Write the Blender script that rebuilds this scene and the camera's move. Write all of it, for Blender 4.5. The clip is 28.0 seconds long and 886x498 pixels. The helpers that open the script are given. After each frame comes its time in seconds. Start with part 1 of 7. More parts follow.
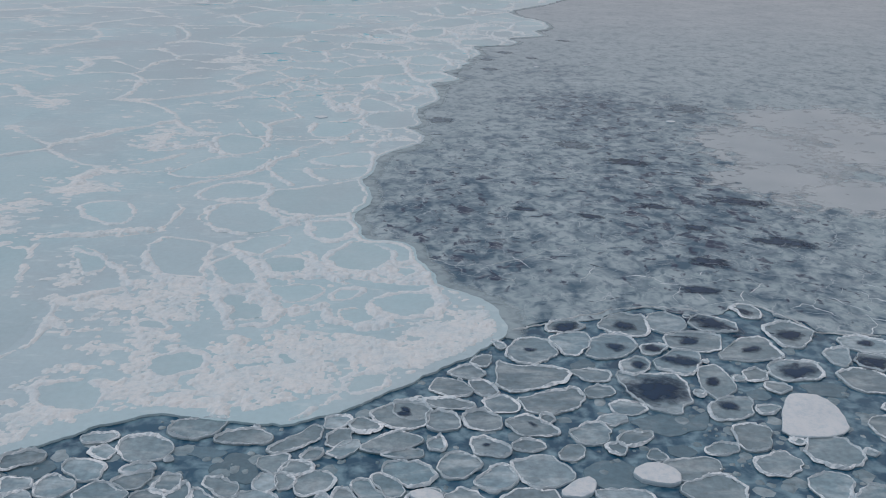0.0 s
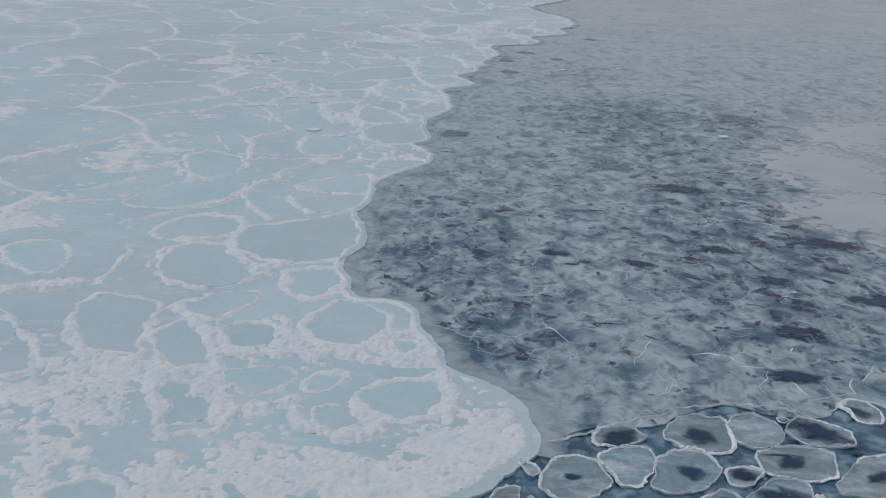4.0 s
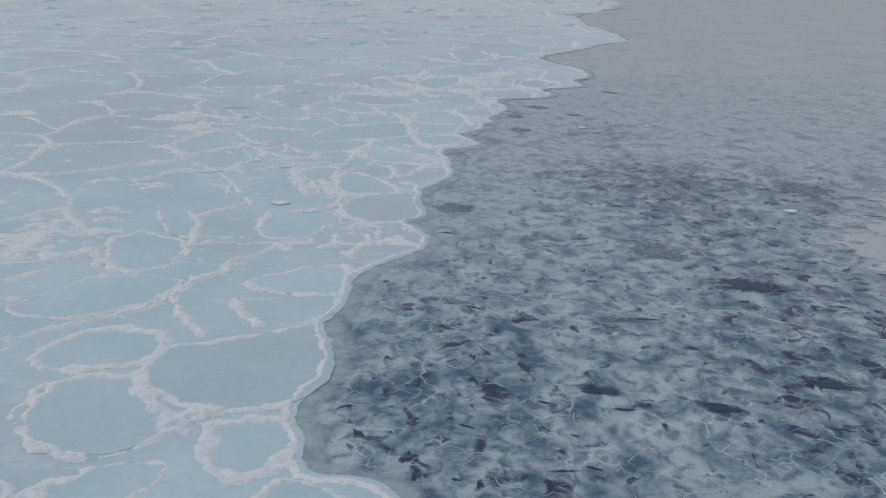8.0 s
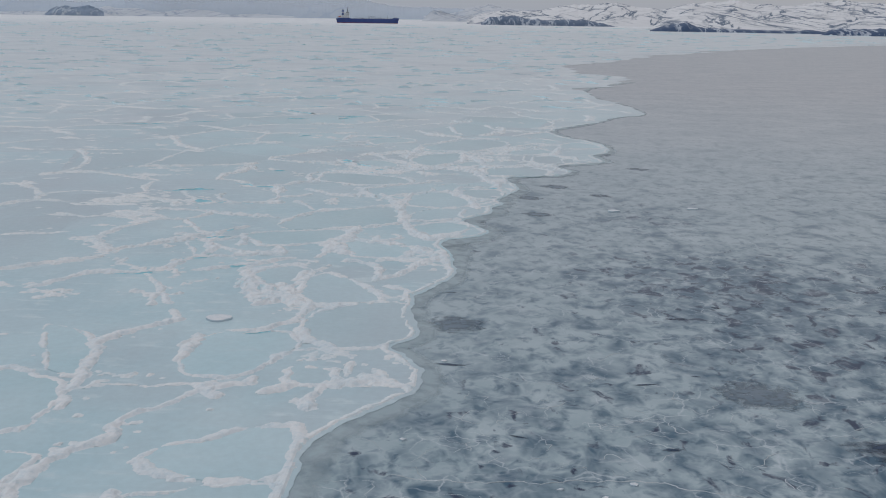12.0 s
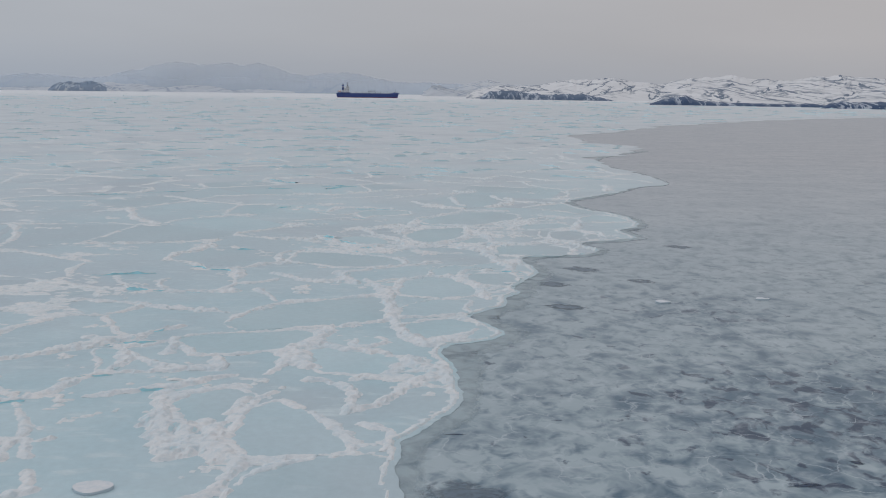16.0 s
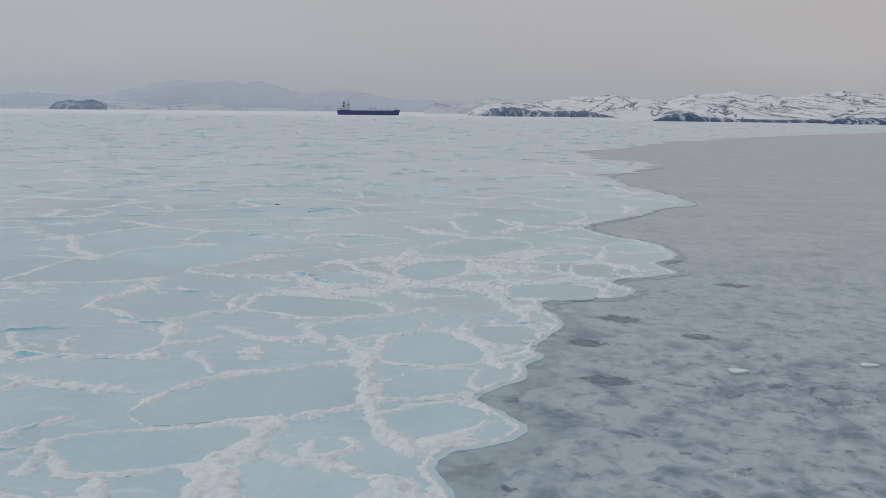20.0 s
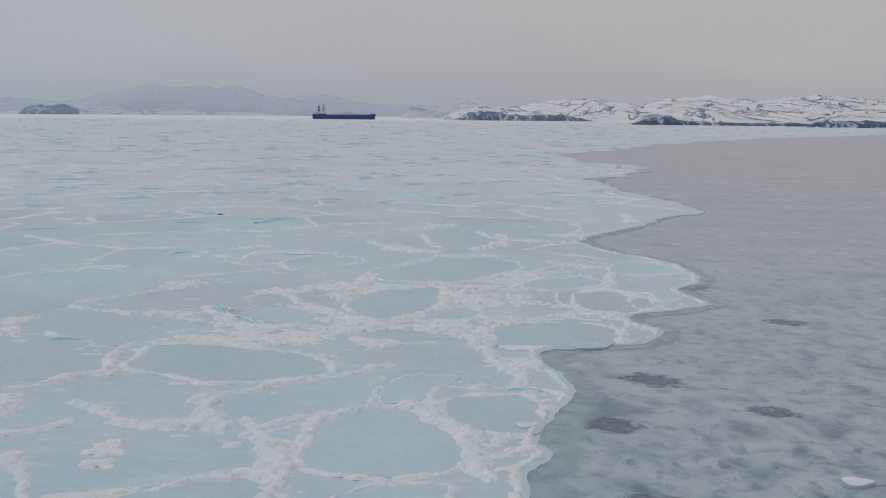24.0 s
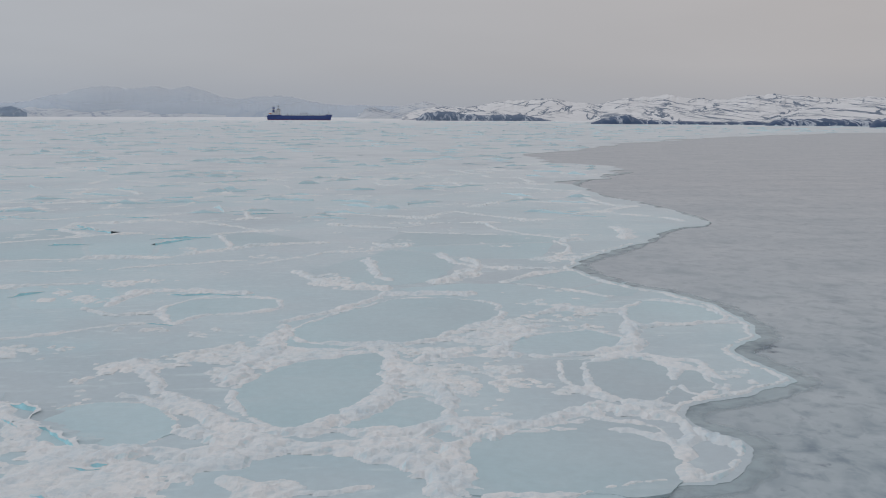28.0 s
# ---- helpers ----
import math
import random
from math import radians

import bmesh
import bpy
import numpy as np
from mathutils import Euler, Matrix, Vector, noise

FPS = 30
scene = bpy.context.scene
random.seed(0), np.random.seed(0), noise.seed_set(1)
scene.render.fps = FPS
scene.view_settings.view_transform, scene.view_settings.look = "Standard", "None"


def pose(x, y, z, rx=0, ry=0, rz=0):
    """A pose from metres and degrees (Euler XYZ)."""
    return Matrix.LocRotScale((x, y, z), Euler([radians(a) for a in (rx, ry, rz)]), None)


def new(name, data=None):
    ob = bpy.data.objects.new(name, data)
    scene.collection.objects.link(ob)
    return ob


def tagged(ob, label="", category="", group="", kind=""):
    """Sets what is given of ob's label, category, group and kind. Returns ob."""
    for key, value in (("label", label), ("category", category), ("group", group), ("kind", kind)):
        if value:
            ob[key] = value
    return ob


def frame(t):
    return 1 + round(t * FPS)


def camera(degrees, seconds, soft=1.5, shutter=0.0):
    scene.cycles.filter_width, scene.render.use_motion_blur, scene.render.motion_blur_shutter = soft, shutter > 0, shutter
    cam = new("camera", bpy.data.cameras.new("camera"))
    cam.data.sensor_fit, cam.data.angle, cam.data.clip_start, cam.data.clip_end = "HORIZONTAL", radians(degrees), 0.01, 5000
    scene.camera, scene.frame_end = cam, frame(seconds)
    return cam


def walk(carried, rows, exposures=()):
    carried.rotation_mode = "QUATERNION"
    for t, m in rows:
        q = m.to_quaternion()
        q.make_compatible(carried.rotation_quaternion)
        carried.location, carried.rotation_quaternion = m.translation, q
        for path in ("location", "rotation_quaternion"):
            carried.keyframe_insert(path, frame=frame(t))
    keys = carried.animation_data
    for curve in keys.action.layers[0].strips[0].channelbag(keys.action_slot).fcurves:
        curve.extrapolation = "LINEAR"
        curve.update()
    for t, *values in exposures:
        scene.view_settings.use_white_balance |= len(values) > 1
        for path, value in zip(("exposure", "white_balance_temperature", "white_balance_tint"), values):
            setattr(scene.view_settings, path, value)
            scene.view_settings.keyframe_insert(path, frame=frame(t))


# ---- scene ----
from mathutils.geometry import delaunay_2d_cdt

cam = camera(50.0, 28.0, soft=1.05)
# time, eye x y z, heading, tilt, lean
ROWS = [
    (0, 0.39, 1.74, 34.20, 0.16, -21.51, 1.17),
    (0.5, 0.39, 4.16, 33.93, 0.44, -21.60, 1.13),
    (1, 0.40, 6.66, 33.62, 0.71, -21.67, 1.13),
    (1.5, 0.42, 9.22, 33.29, 0.93, -21.72, 1.15),
    (2, 0.44, 11.84, 32.94, 1.04, -21.76, 1.17),
    (2.5, 0.45, 14.52, 32.57, 1.07, -21.78, 1.19),
    (3, 0.45, 17.23, 32.19, 1.08, -21.80, 1.19),
    (3.5, 0.44, 19.99, 31.80, 1.07, -21.79, 1.19),
    (5.5, 0.32, 31.51, 29.95, 1.08, -21.67, 1.22),
    (6, 0.27, 34.59, 29.41, 1.10, -21.15, 1.21),
    (6.5, 0.23, 37.73, 28.86, 1.13, -20.52, 1.18),
    (7, 0.17, 40.93, 28.29, 1.16, -19.88, 1.15),
    (7.5, 0.12, 44.16, 27.72, 1.17, -19.26, 1.14),
    (8, 0.08, 47.41, 27.15, 1.18, -18.65, 1.14),
    (8.5, 0.03, 50.64, 26.59, 1.19, -18.07, 1.15),
    (9, -0.02, 53.87, 26.02, 1.22, -17.48, 1.16),
    (9.5, -0.07, 57.10, 25.43, 1.23, -16.89, 1.14),
    (10, -0.14, 60.36, 24.82, 1.25, -16.29, 1.09),
    (10.5, -0.22, 63.66, 24.19, 1.26, -15.69, 1.01),
    (11, -0.31, 67.00, 23.54, 1.27, -15.05, 0.93),
    (11.5, -0.42, 70.37, 22.91, 1.25, -14.41, 0.86),
    (12, -0.53, 73.73, 22.30, 1.24, -13.82, 0.82),
    (12.5, -0.64, 77.06, 21.75, 1.24, -13.22, 0.79),
    (13, -0.74, 80.35, 21.23, 1.25, -12.61, 0.77),
    (13.5, -0.83, 83.57, 20.76, 1.26, -12.02, 0.74),
    (15.5, -1.11, 95.63, 19.27, 1.27, -9.90, 0.74),
    (16, -1.17, 98.54, 18.96, 1.28, -9.43, 0.76),
    (16.5, -1.24, 101.45, 18.69, 1.29, -9.02, 0.79),
    (17, -1.31, 104.34, 18.44, 1.30, -8.76, 0.81),
    (17.5, -1.37, 107.22, 18.22, 1.31, -8.65, 0.81),
    (18, -1.42, 110.08, 18.04, 1.31, -8.60, 0.79),
    (18.5, -1.45, 112.93, 17.89, 1.33, -8.55, 0.75),
    (19, -1.45, 115.75, 17.76, 1.36, -8.50, 0.70),
    (19.5, -1.42, 118.56, 17.63, 1.39, -8.45, 0.64),
    (20, -1.36, 121.38, 17.50, 1.41, -8.39, 0.59),
    (20.5, -1.29, 124.22, 17.36, 1.43, -8.35, 0.55),
    (21, -1.22, 127.08, 17.19, 1.44, -8.31, 0.52),
    (21.5, -1.16, 129.95, 17.00, 1.41, -8.24, 0.50),
    (23.5, -0.97, 141.71, 16.04, 0.38, -8.10, 0.52),
    (24, -0.91, 144.84, 15.83, 0.04, -8.10, 0.51),
    (24.5, -0.84, 148.05, 15.64, -0.31, -8.08, 0.47),
    (25, -0.76, 151.35, 15.46, -0.64, -8.07, 0.42),
    (25.5, -0.67, 154.73, 15.29, -0.98, -8.07, 0.38),
    (26, -0.57, 158.20, 15.13, -1.31, -8.07, 0.33),
    (26.5, -0.46, 161.79, 14.98, -1.62, -8.08, 0.30),
    (27, -0.34, 165.52, 14.85, -1.92, -8.08, 0.28),
    (27.5, -0.21, 169.40, 14.72, -2.20, -8.06, 0.26),
    (28, -0.07, 173.45, 14.61, -2.45, -8.04, 0.24),
]


def eye_pose(x, y, z, yaw, pitch, roll):
    return pose(x, y, z, 0, 0, yaw) @ pose(0, 0, 0, 90 + pitch) @ pose(0, 0, 0, 0, 0, roll)


EXPOSURES = [(0.0, -0.48, 6110, 10), (9.0, -0.48, 6150, 10), (18.0, -0.455, 6330, 10), (28.0, -0.455, 6365, 10)]
walk(cam, [(r[0], eye_pose(*r[1:])) for r in ROWS], EXPOSURES)

# ---- overcast winter sky and one wide, weak sun behind the cloud ----
SUN_HEIGHT, SUN_TURN = 42.0, -75.0
world = bpy.data.worlds.new("overcast_sky")
scene.world = world
world.use_nodes = True
wn, wl = world.node_tree.nodes, world.node_tree.links
wn.clear()
w_out = wn.new("ShaderNodeOutputWorld")
w_bg = wn.new("ShaderNodeBackground")
w_geo = wn.new("ShaderNodeTexCoord")
w_sep = wn.new("ShaderNodeSeparateXYZ")
w_up = wn.new("ShaderNodeValToRGB")
w_sky = wn.new("ShaderNodeTexSky")
w_sky.sky_type, w_sky.sun_disc = "NISHITA", False
w_sky.sun_elevation, w_sky.sun_rotation = radians(SUN_HEIGHT), radians(SUN_TURN)
w_sky.air_density, w_sky.dust_density = 1.0, 4.0
for stop, (pos, col) in enumerate([(0.0, (0.48, 0.51, 0.555)), (0.05, (0.55, 0.555, 0.57)), (0.14, (0.585, 0.575, 0.575)), (0.45, (0.70, 0.71, 0.74)), (1.0, (0.92, 0.93, 0.96))]):
    el = w_up.color_ramp.elements[stop] if stop < 2 else w_up.color_ramp.elements.new(pos)
    el.position, el.color = pos, (*col, 1)
w_noise = wn.new("ShaderNodeTexNoise")
w_noise.inputs["Scale"].default_value, w_noise.inputs["Detail"].default_value = 2.2, 5.0
w_map = wn.new("ShaderNodeMapping")
w_map.inputs["Scale"].default_value = (1.0, 1.0, 5.0)
w_cloud = wn.new("ShaderNodeMapRange")
w_cloud.inputs["From Min"].default_value, w_cloud.inputs["From Max"].default_value = 0.3, 0.7
w_cloud.inputs["To Min"].default_value, w_cloud.inputs["To Max"].default_value = 0.96, 1.04
w_mul = wn.new("ShaderNodeVectorMath")
w_mul.operation = "SCALE"
w_nish = wn.new("ShaderNodeVectorMath")
w_nish.operation = "SCALE"
w_nish.inputs["Scale"].default_value = 0.008
w_add = wn.new("ShaderNodeVectorMath")
wl.new(w_geo.outputs["Generated"], w_sep.inputs[0])
wl.new(w_sep.outputs["Z"], w_up.inputs[0])
wl.new(w_geo.outputs["Generated"], w_map.inputs[0])
wl.new(w_map.outputs[0], w_noise.inputs["Vector"])
wl.new(w_noise.outputs["Fac"], w_cloud.inputs["Value"])
w_side = wn.new("ShaderNodeValToRGB")
for el, pos, col in zip(w_side.color_ramp.elements, (0.2, 0.8), ((0.955, 0.995, 1.045), (1.05, 0.995, 0.965))):
    el.position, el.color = pos, (*col, 1)
w_x = wn.new("ShaderNodeMapRange")
w_x.inputs["From Min"].default_value, w_x.inputs["From Max"].default_value = -0.7, 0.7
w_tint = wn.new("ShaderNodeVectorMath")
w_tint.operation = "MULTIPLY"
wl.new(w_sep.outputs["X"], w_x.inputs["Value"])
wl.new(w_x.outputs[0], w_side.inputs[0])
wl.new(w_up.outputs[0], w_tint.inputs[0])
wl.new(w_side.outputs[0], w_tint.inputs[1])
wl.new(w_tint.outputs[0], w_mul.inputs[0])
wl.new(w_cloud.outputs[0], w_mul.inputs["Scale"])
wl.new(w_sky.outputs[0], w_nish.inputs[0])
wl.new(w_mul.outputs[0], w_add.inputs[0])
wl.new(w_nish.outputs[0], w_add.inputs[1])
wl.new(w_add.outputs[0], w_bg.inputs["Color"])
wl.new(w_bg.outputs[0], w_out.inputs[0])

sun_data = bpy.data.lights.new("sun", "SUN")
sun_data.energy, sun_data.angle, sun_data.color = 0.7, radians(25), (1.0, 0.97, 0.93)
sun = new("sun", sun_data)
sun.matrix_world = pose(0, 0, 300, 90 - SUN_HEIGHT, 0, 180 - SUN_TURN)


# ---- materials ----
def material(name, rough=0.7):
    m = bpy.data.materials.new(name)
    m.use_nodes = True
    b = m.node_tree.nodes["Principled BSDF"]
    b.inputs["Roughness"].default_value = rough
    return m, m.node_tree.nodes, m.node_tree.links, b


def node(ns, kind, **values):
    n = ns.new(kind)
    for key, v in values.items():
        n.inputs[key.replace("_", " ")].default_value = v
    return n


def ramp(ns, stops):
    r = ns.new("ShaderNodeValToRGB")
    for k, (pos, col) in enumerate(stops):
        el = r.color_ramp.elements[k] if k < 2 else r.color_ramp.elements.new(pos)
        c = col if isinstance(col, tuple) else (col, col, col)
        el.position, el.color = pos, (*c, 1)
    return r


def place(ns, ls, scale=(1, 1, 1), turn=0.0):
    """World position, stretched and turned."""
    g = ns.new("ShaderNodeNewGeometry")
    m = ns.new("ShaderNodeMapping")
    m.inputs["Scale"].default_value, m.inputs["Rotation"].default_value = scale, (0, 0, radians(turn))
    ls.new(g.outputs["Position"], m.inputs[0])
    return m.outputs[0]


def blotch(ns, ls, vec, size, detail, stops, rough=0.55, warp=0.0):
    n = node(ns, "ShaderNodeTexNoise", Scale=1.0 / size, Detail=detail, Roughness=rough, Distortion=warp)
    ls.new(vec, n.inputs["Vector"])
    r = ramp(ns, stops)
    ls.new(n.outputs["Fac"], r.inputs[0])
    return r.outputs[0]


def mixed(ns, ls, kind, fac, a, b):
    x = ns.new("ShaderNodeMix")
    x.data_type, x.blend_type = "RGBA", kind
    for key, v in ((0, fac), (6, a), (7, b)):
        if isinstance(v, (int, float)):
            x.inputs[key].default_value = v if key == 0 else (v, v, v, 1)
        elif isinstance(v, tuple):
            x.inputs[key].default_value = (*v, 1)
        else:
            ls.new(v, x.inputs[key])
    return x.outputs[2]


def bump(ns, ls, b, height, strength, dist):
    k = node(ns, "ShaderNodeBump", Strength=strength, Distance=dist)
    ls.new(height, k.inputs["Height"])
    ls.new(k.outputs[0], b.inputs["Normal"])


def snow_material(name, white, shade, ice):
    """Crusted snow; where a face is steep the blue ice under it is bare."""
    m, ns, ls, b = material(name, 0.75)
    v = place(ns, ls)
    # Blue of snow shadows put into the colour as random blotches.
    big = blotch(ns, ls, v, 3.0, 4, [(0.3, shade), (0.62, white)])
    fine = blotch(ns, ls, v, 0.4, 8, [(0.32, (0.80, 0.87, 0.91)), (0.54, (1.0, 1.0, 1.0))], 0.65)
    col = mixed(ns, ls, "MULTIPLY", 1.0, big, fine)
    g = ns.new("ShaderNodeNewGeometry")
    sep = ns.new("ShaderNodeSeparateXYZ")
    ls.new(g.outputs["Normal"], sep.inputs[0])
    steep = ramp(ns, [(0.5, 0.9), (0.78, 0.0)])
    ls.new(sep.outputs["Z"], steep.inputs[0])
    ls.new(mixed(ns, ls, "MIX", steep.outputs[0], col, ice), b.inputs["Base Color"])
    bump(ns, ls, b, blotch(ns, ls, v, 0.55, 8, [(0.2, 0.0), (0.8, 1.0)], 0.66, 0.3), 0.75, 0.09)
    return m


def ice_material(name, deep, pale, frost, rough=0.35, vary=0.0, snow=(0.55, 0.72), grey=(0.42, 0.49, 0.53), far_fade=None, grain=0.1):
    """Bare, wind-polished sea ice with thin drifts of frost on it."""
    m, ns, ls, b = material(name, rough)
    v = place(ns, ls)
    w = place(ns, ls, (1.0, 2.6, 1.0), 12)
    base = blotch(ns, ls, v, 9.0, 5, [(0.32, deep), (0.68, pale)])
    drift = blotch(ns, ls, w, 3.2, 7, [(snow[0], 0.0), (snow[1], 1.0)], 0.6, 0.4)
    wide = blotch(ns, ls, place(ns, ls, (1.0, 0.55, 1.0)), 42.0, 4, [(0.45, 0.0), (0.66, 1.0)])
    base = mixed(ns, ls, "MIX", wide, base, grey)
    # Greyed with distance: the sky-like tone of low angles put into the colour.
    if far_fade:
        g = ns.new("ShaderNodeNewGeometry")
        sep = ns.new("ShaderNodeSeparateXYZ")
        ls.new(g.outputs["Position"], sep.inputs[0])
        far_mask = node(ns, "ShaderNodeMapRange", From_Min=170.0, From_Max=480.0, To_Min=0.0, To_Max=0.8)
        ls.new(sep.outputs["Y"], far_mask.inputs["Value"])
        base = mixed(ns, ls, "MIX", far_mask.outputs[0], base, far_fade)
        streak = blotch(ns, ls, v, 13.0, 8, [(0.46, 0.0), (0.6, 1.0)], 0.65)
        far = mixed(ns, ls, "MULTIPLY", 1.0, streak, far_mask.outputs[0])
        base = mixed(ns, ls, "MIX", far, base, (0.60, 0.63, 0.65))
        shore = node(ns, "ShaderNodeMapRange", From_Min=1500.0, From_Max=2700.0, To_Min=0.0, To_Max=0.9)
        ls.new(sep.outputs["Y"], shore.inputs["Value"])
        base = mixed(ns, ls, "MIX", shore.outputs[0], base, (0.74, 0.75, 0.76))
        dull = blotch(ns, ls, v, 33.0, 7, [(0.5, 0.0), (0.64, 0.55)], 0.6)
        base = mixed(ns, ls, "MIX", dull, base, (0.40, 0.445, 0.48))
    col = mixed(ns, ls, "MIX", drift, base, frost)
    fine = blotch(ns, ls, v, 0.5, 7, [(0.3, 1.0 - grain), (0.7, 1.0)], 0.62)
    col = mixed(ns, ls, "MULTIPLY", 1.0, col, fine)
    if vary:
        info = ns.new("ShaderNodeObjectInfo")
        r = ramp(ns, [(0.0, 1.0 - vary), (1.0, 1.0)])
        ls.new(info.outputs["Random"], r.inputs[0])
        col = mixed(ns, ls, "MULTIPLY", 1.0, col, r.outputs[0])
    ls.new(col, b.inputs["Base Color"])
    bump(ns, ls, b, blotch(ns, ls, v, 0.9, 6, [(0.2, 0.0), (0.8, 1.0)]), 0.25, 0.05)
    return m


def plain(name, col, rough=0.6, metal=0.0, vary=0.12, size=2.0):
    m, ns, ls, b = material(name, rough)
    b.inputs["Metallic"].default_value = metal
    v = place(ns, ls)
    t = blotch(ns, ls, v, size, 5, [(0.3, 1.0 - vary), (0.7, 1.0)])
    ls.new(mixed(ns, ls, "MULTIPLY", 1.0, col, t), b.inputs["Base Color"])
    return m


SNOW = snow_material("ridge_snow", (0.685, 0.697, 0.698), (0.60, 0.652, 0.675), (0.56, 0.74, 0.79))
CRUST = snow_material("wind_crust", (0.69, 0.694, 0.688), (0.60, 0.652, 0.67), (0.56, 0.73, 0.78))
SHEET = ice_material("fast_ice", (0.385, 0.53, 0.575), (0.47, 0.59, 0.622), (0.55, 0.635, 0.655), 0.4, far_fade=(0.55, 0.58, 0.60))
FLOE = ice_material("floe_ice", (0.405, 0.56, 0.60), (0.475, 0.605, 0.64), (0.52, 0.61, 0.638), 0.35, 0.10, (0.58, 0.85))
BLUE = plain("blue_ice", (0.44, 0.80, 0.88), 0.45, 0.0, 0.3, 0.8)
# BLUE darkened: the shade on far ice steps put into the colour.
SHADE_DASH = plain("shaded_blue_ice", (0.40, 0.56, 0.63), 0.5, 0.0, 0.3, 2.0)
FINE_FROST = plain("frosted_seam", (0.60, 0.645, 0.67), 0.7, 0.0, 0.45, 1.2)
DROWNED = ice_material("drowned_ice", (0.10, 0.19, 0.25), (0.17, 0.275, 0.335), (0.25, 0.34, 0.39), 0.25, 0.3, (0.5, 0.8), (0.13, 0.22, 0.27), grain=0.3)
PANCAKE = ice_material("pancake_ice", (0.20, 0.32, 0.38), (0.40, 0.51, 0.56), (0.54, 0.63, 0.67), 0.35, 0.35, (0.46, 0.66), (0.19, 0.27, 0.33), grain=0.42)


def round_zone(ns, ls, x, y, rx, ry, full=0.35):
    """1 in the middle of an oval tract of the bay, 0 outside it."""
    g = ns.new("ShaderNodeNewGeometry")
    m = ns.new("ShaderNodeMapping")
    m.vector_type = "TEXTURE"
    m.inputs["Location"].default_value, m.inputs["Scale"].default_value = (x, y, 0), (rx, ry, 100)
    ls.new(g.outputs["Position"], m.inputs[0])
    far = ns.new("ShaderNodeVectorMath")
    far.operation = "LENGTH"
    ls.new(m.outputs[0], far.inputs[0])
    r = node(ns, "ShaderNodeMapRange", From_Min=full, From_Max=1.25, To_Min=1.0, To_Max=0.0)
    ls.new(far.outputs["Value"], r.inputs["Value"])
    return r.outputs[0]


def young_ice_material(name, cover, skin_dark, skin_pale):
    """Thin grey ice: pale frosted skin, wind-drawn, broken by dark soaked patches."""
    m, ns, ls, b = material(name, 0.4)
    b.inputs["Specular IOR Level"].default_value = 0.32
    v = place(ns, ls, (1.0, 0.8, 1.0), -14)
    w = place(ns, ls)

    def noise(vec, size, detail, rough=0.55, warp=0.0):
        n = node(ns, "ShaderNodeTexNoise", Scale=1.0 / size, Detail=detail, Roughness=rough, Distortion=warp)
        ls.new(vec, n.inputs["Vector"])
        return n.outputs["Fac"]

    def sums(kind, a, c, d=None):
        s = ns.new("ShaderNodeMath")
        s.operation = kind
        for k, q in enumerate((a, c, d)):
            if isinstance(q, (int, float)):
                s.inputs[k].default_value = q
            elif q is not None:
                ls.new(q, s.inputs[k])
        return s.outputs[0]

    # soaked tracts: along the sheet's edge, out in the bay, behind the pancakes
    zone = None
    for tract, weight in (((0, 99, 9, 20), 0.85), ((27, 104, 16, 34), 0.88), ((22, 76, 16, 9), 0.4), ((4, 87, 9, 10), 0.9), ((9, 112, 14, 26), 0.4), ((24, 140, 15, 16), 0.8), ((22, 153, 13, 14), 1.2), ((34, 150, 12, 16), 0.7), ((19, 181, 8, 9), 0.7)):
        z = sums("MULTIPLY", round_zone(ns, ls, *tract), weight)
        zone = z if zone is None else sums("MAXIMUM", zone, z)
    g = ns.new("ShaderNodeNewGeometry")
    sep = ns.new("ShaderNodeSeparateXYZ")
    ls.new(g.outputs["Position"], sep.inputs[0])
    # Paler and greyer with distance: sky reflection at low angles put into the colour.
    far_fade = node(ns, "ShaderNodeMapRange", From_Min=118.0, From_Max=260.0, To_Min=0.0, To_Max=0.92)
    ls.new(sep.outputs["Y"], far_fade.inputs["Value"])
    # young: what this painted distance fade leaves of the near look
    young = sums("SUBTRACT", 1.0, far_fade.outputs[0])
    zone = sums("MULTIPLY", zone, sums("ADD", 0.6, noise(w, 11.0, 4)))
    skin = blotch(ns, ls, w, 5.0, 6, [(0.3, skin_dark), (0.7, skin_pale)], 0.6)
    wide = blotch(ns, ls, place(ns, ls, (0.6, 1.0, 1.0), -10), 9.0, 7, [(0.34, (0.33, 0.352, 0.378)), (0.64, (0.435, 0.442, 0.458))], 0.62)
    # Tint of the same painted distance tone, from teal to grey.
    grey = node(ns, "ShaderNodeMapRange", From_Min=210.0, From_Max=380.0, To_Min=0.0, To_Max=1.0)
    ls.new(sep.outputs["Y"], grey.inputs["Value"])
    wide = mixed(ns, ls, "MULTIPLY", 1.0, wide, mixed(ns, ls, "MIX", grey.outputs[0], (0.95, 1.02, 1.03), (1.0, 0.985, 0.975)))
    skin = mixed(ns, ls, "MIX", far_fade.outputs[0], skin, wide)
    # patches of two sizes, more of them where the ice is soaked
    dark = None
    for size, detail, shift, top in ((2.6, 3, 0.01, 0.92), (1.15, 3, 0.0, 0.8)):
        n = sums("MULTIPLY_ADD", zone, -0.105, noise(v, size, detail, 0.55, 0.5))
        r = ramp(ns, [(cover - 0.17 + shift, top), (cover + 0.045 + shift, 0.0)])
        ls.new(n, r.inputs[0])
        dark = r.outputs[0] if dark is None else mixed(ns, ls, "LIGHTEN", 1.0, dark, r.outputs[0])
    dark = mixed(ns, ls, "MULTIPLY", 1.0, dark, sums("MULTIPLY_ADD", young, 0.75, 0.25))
    col = mixed(ns, ls, "MIX", dark, skin, (0.012, 0.066, 0.118))
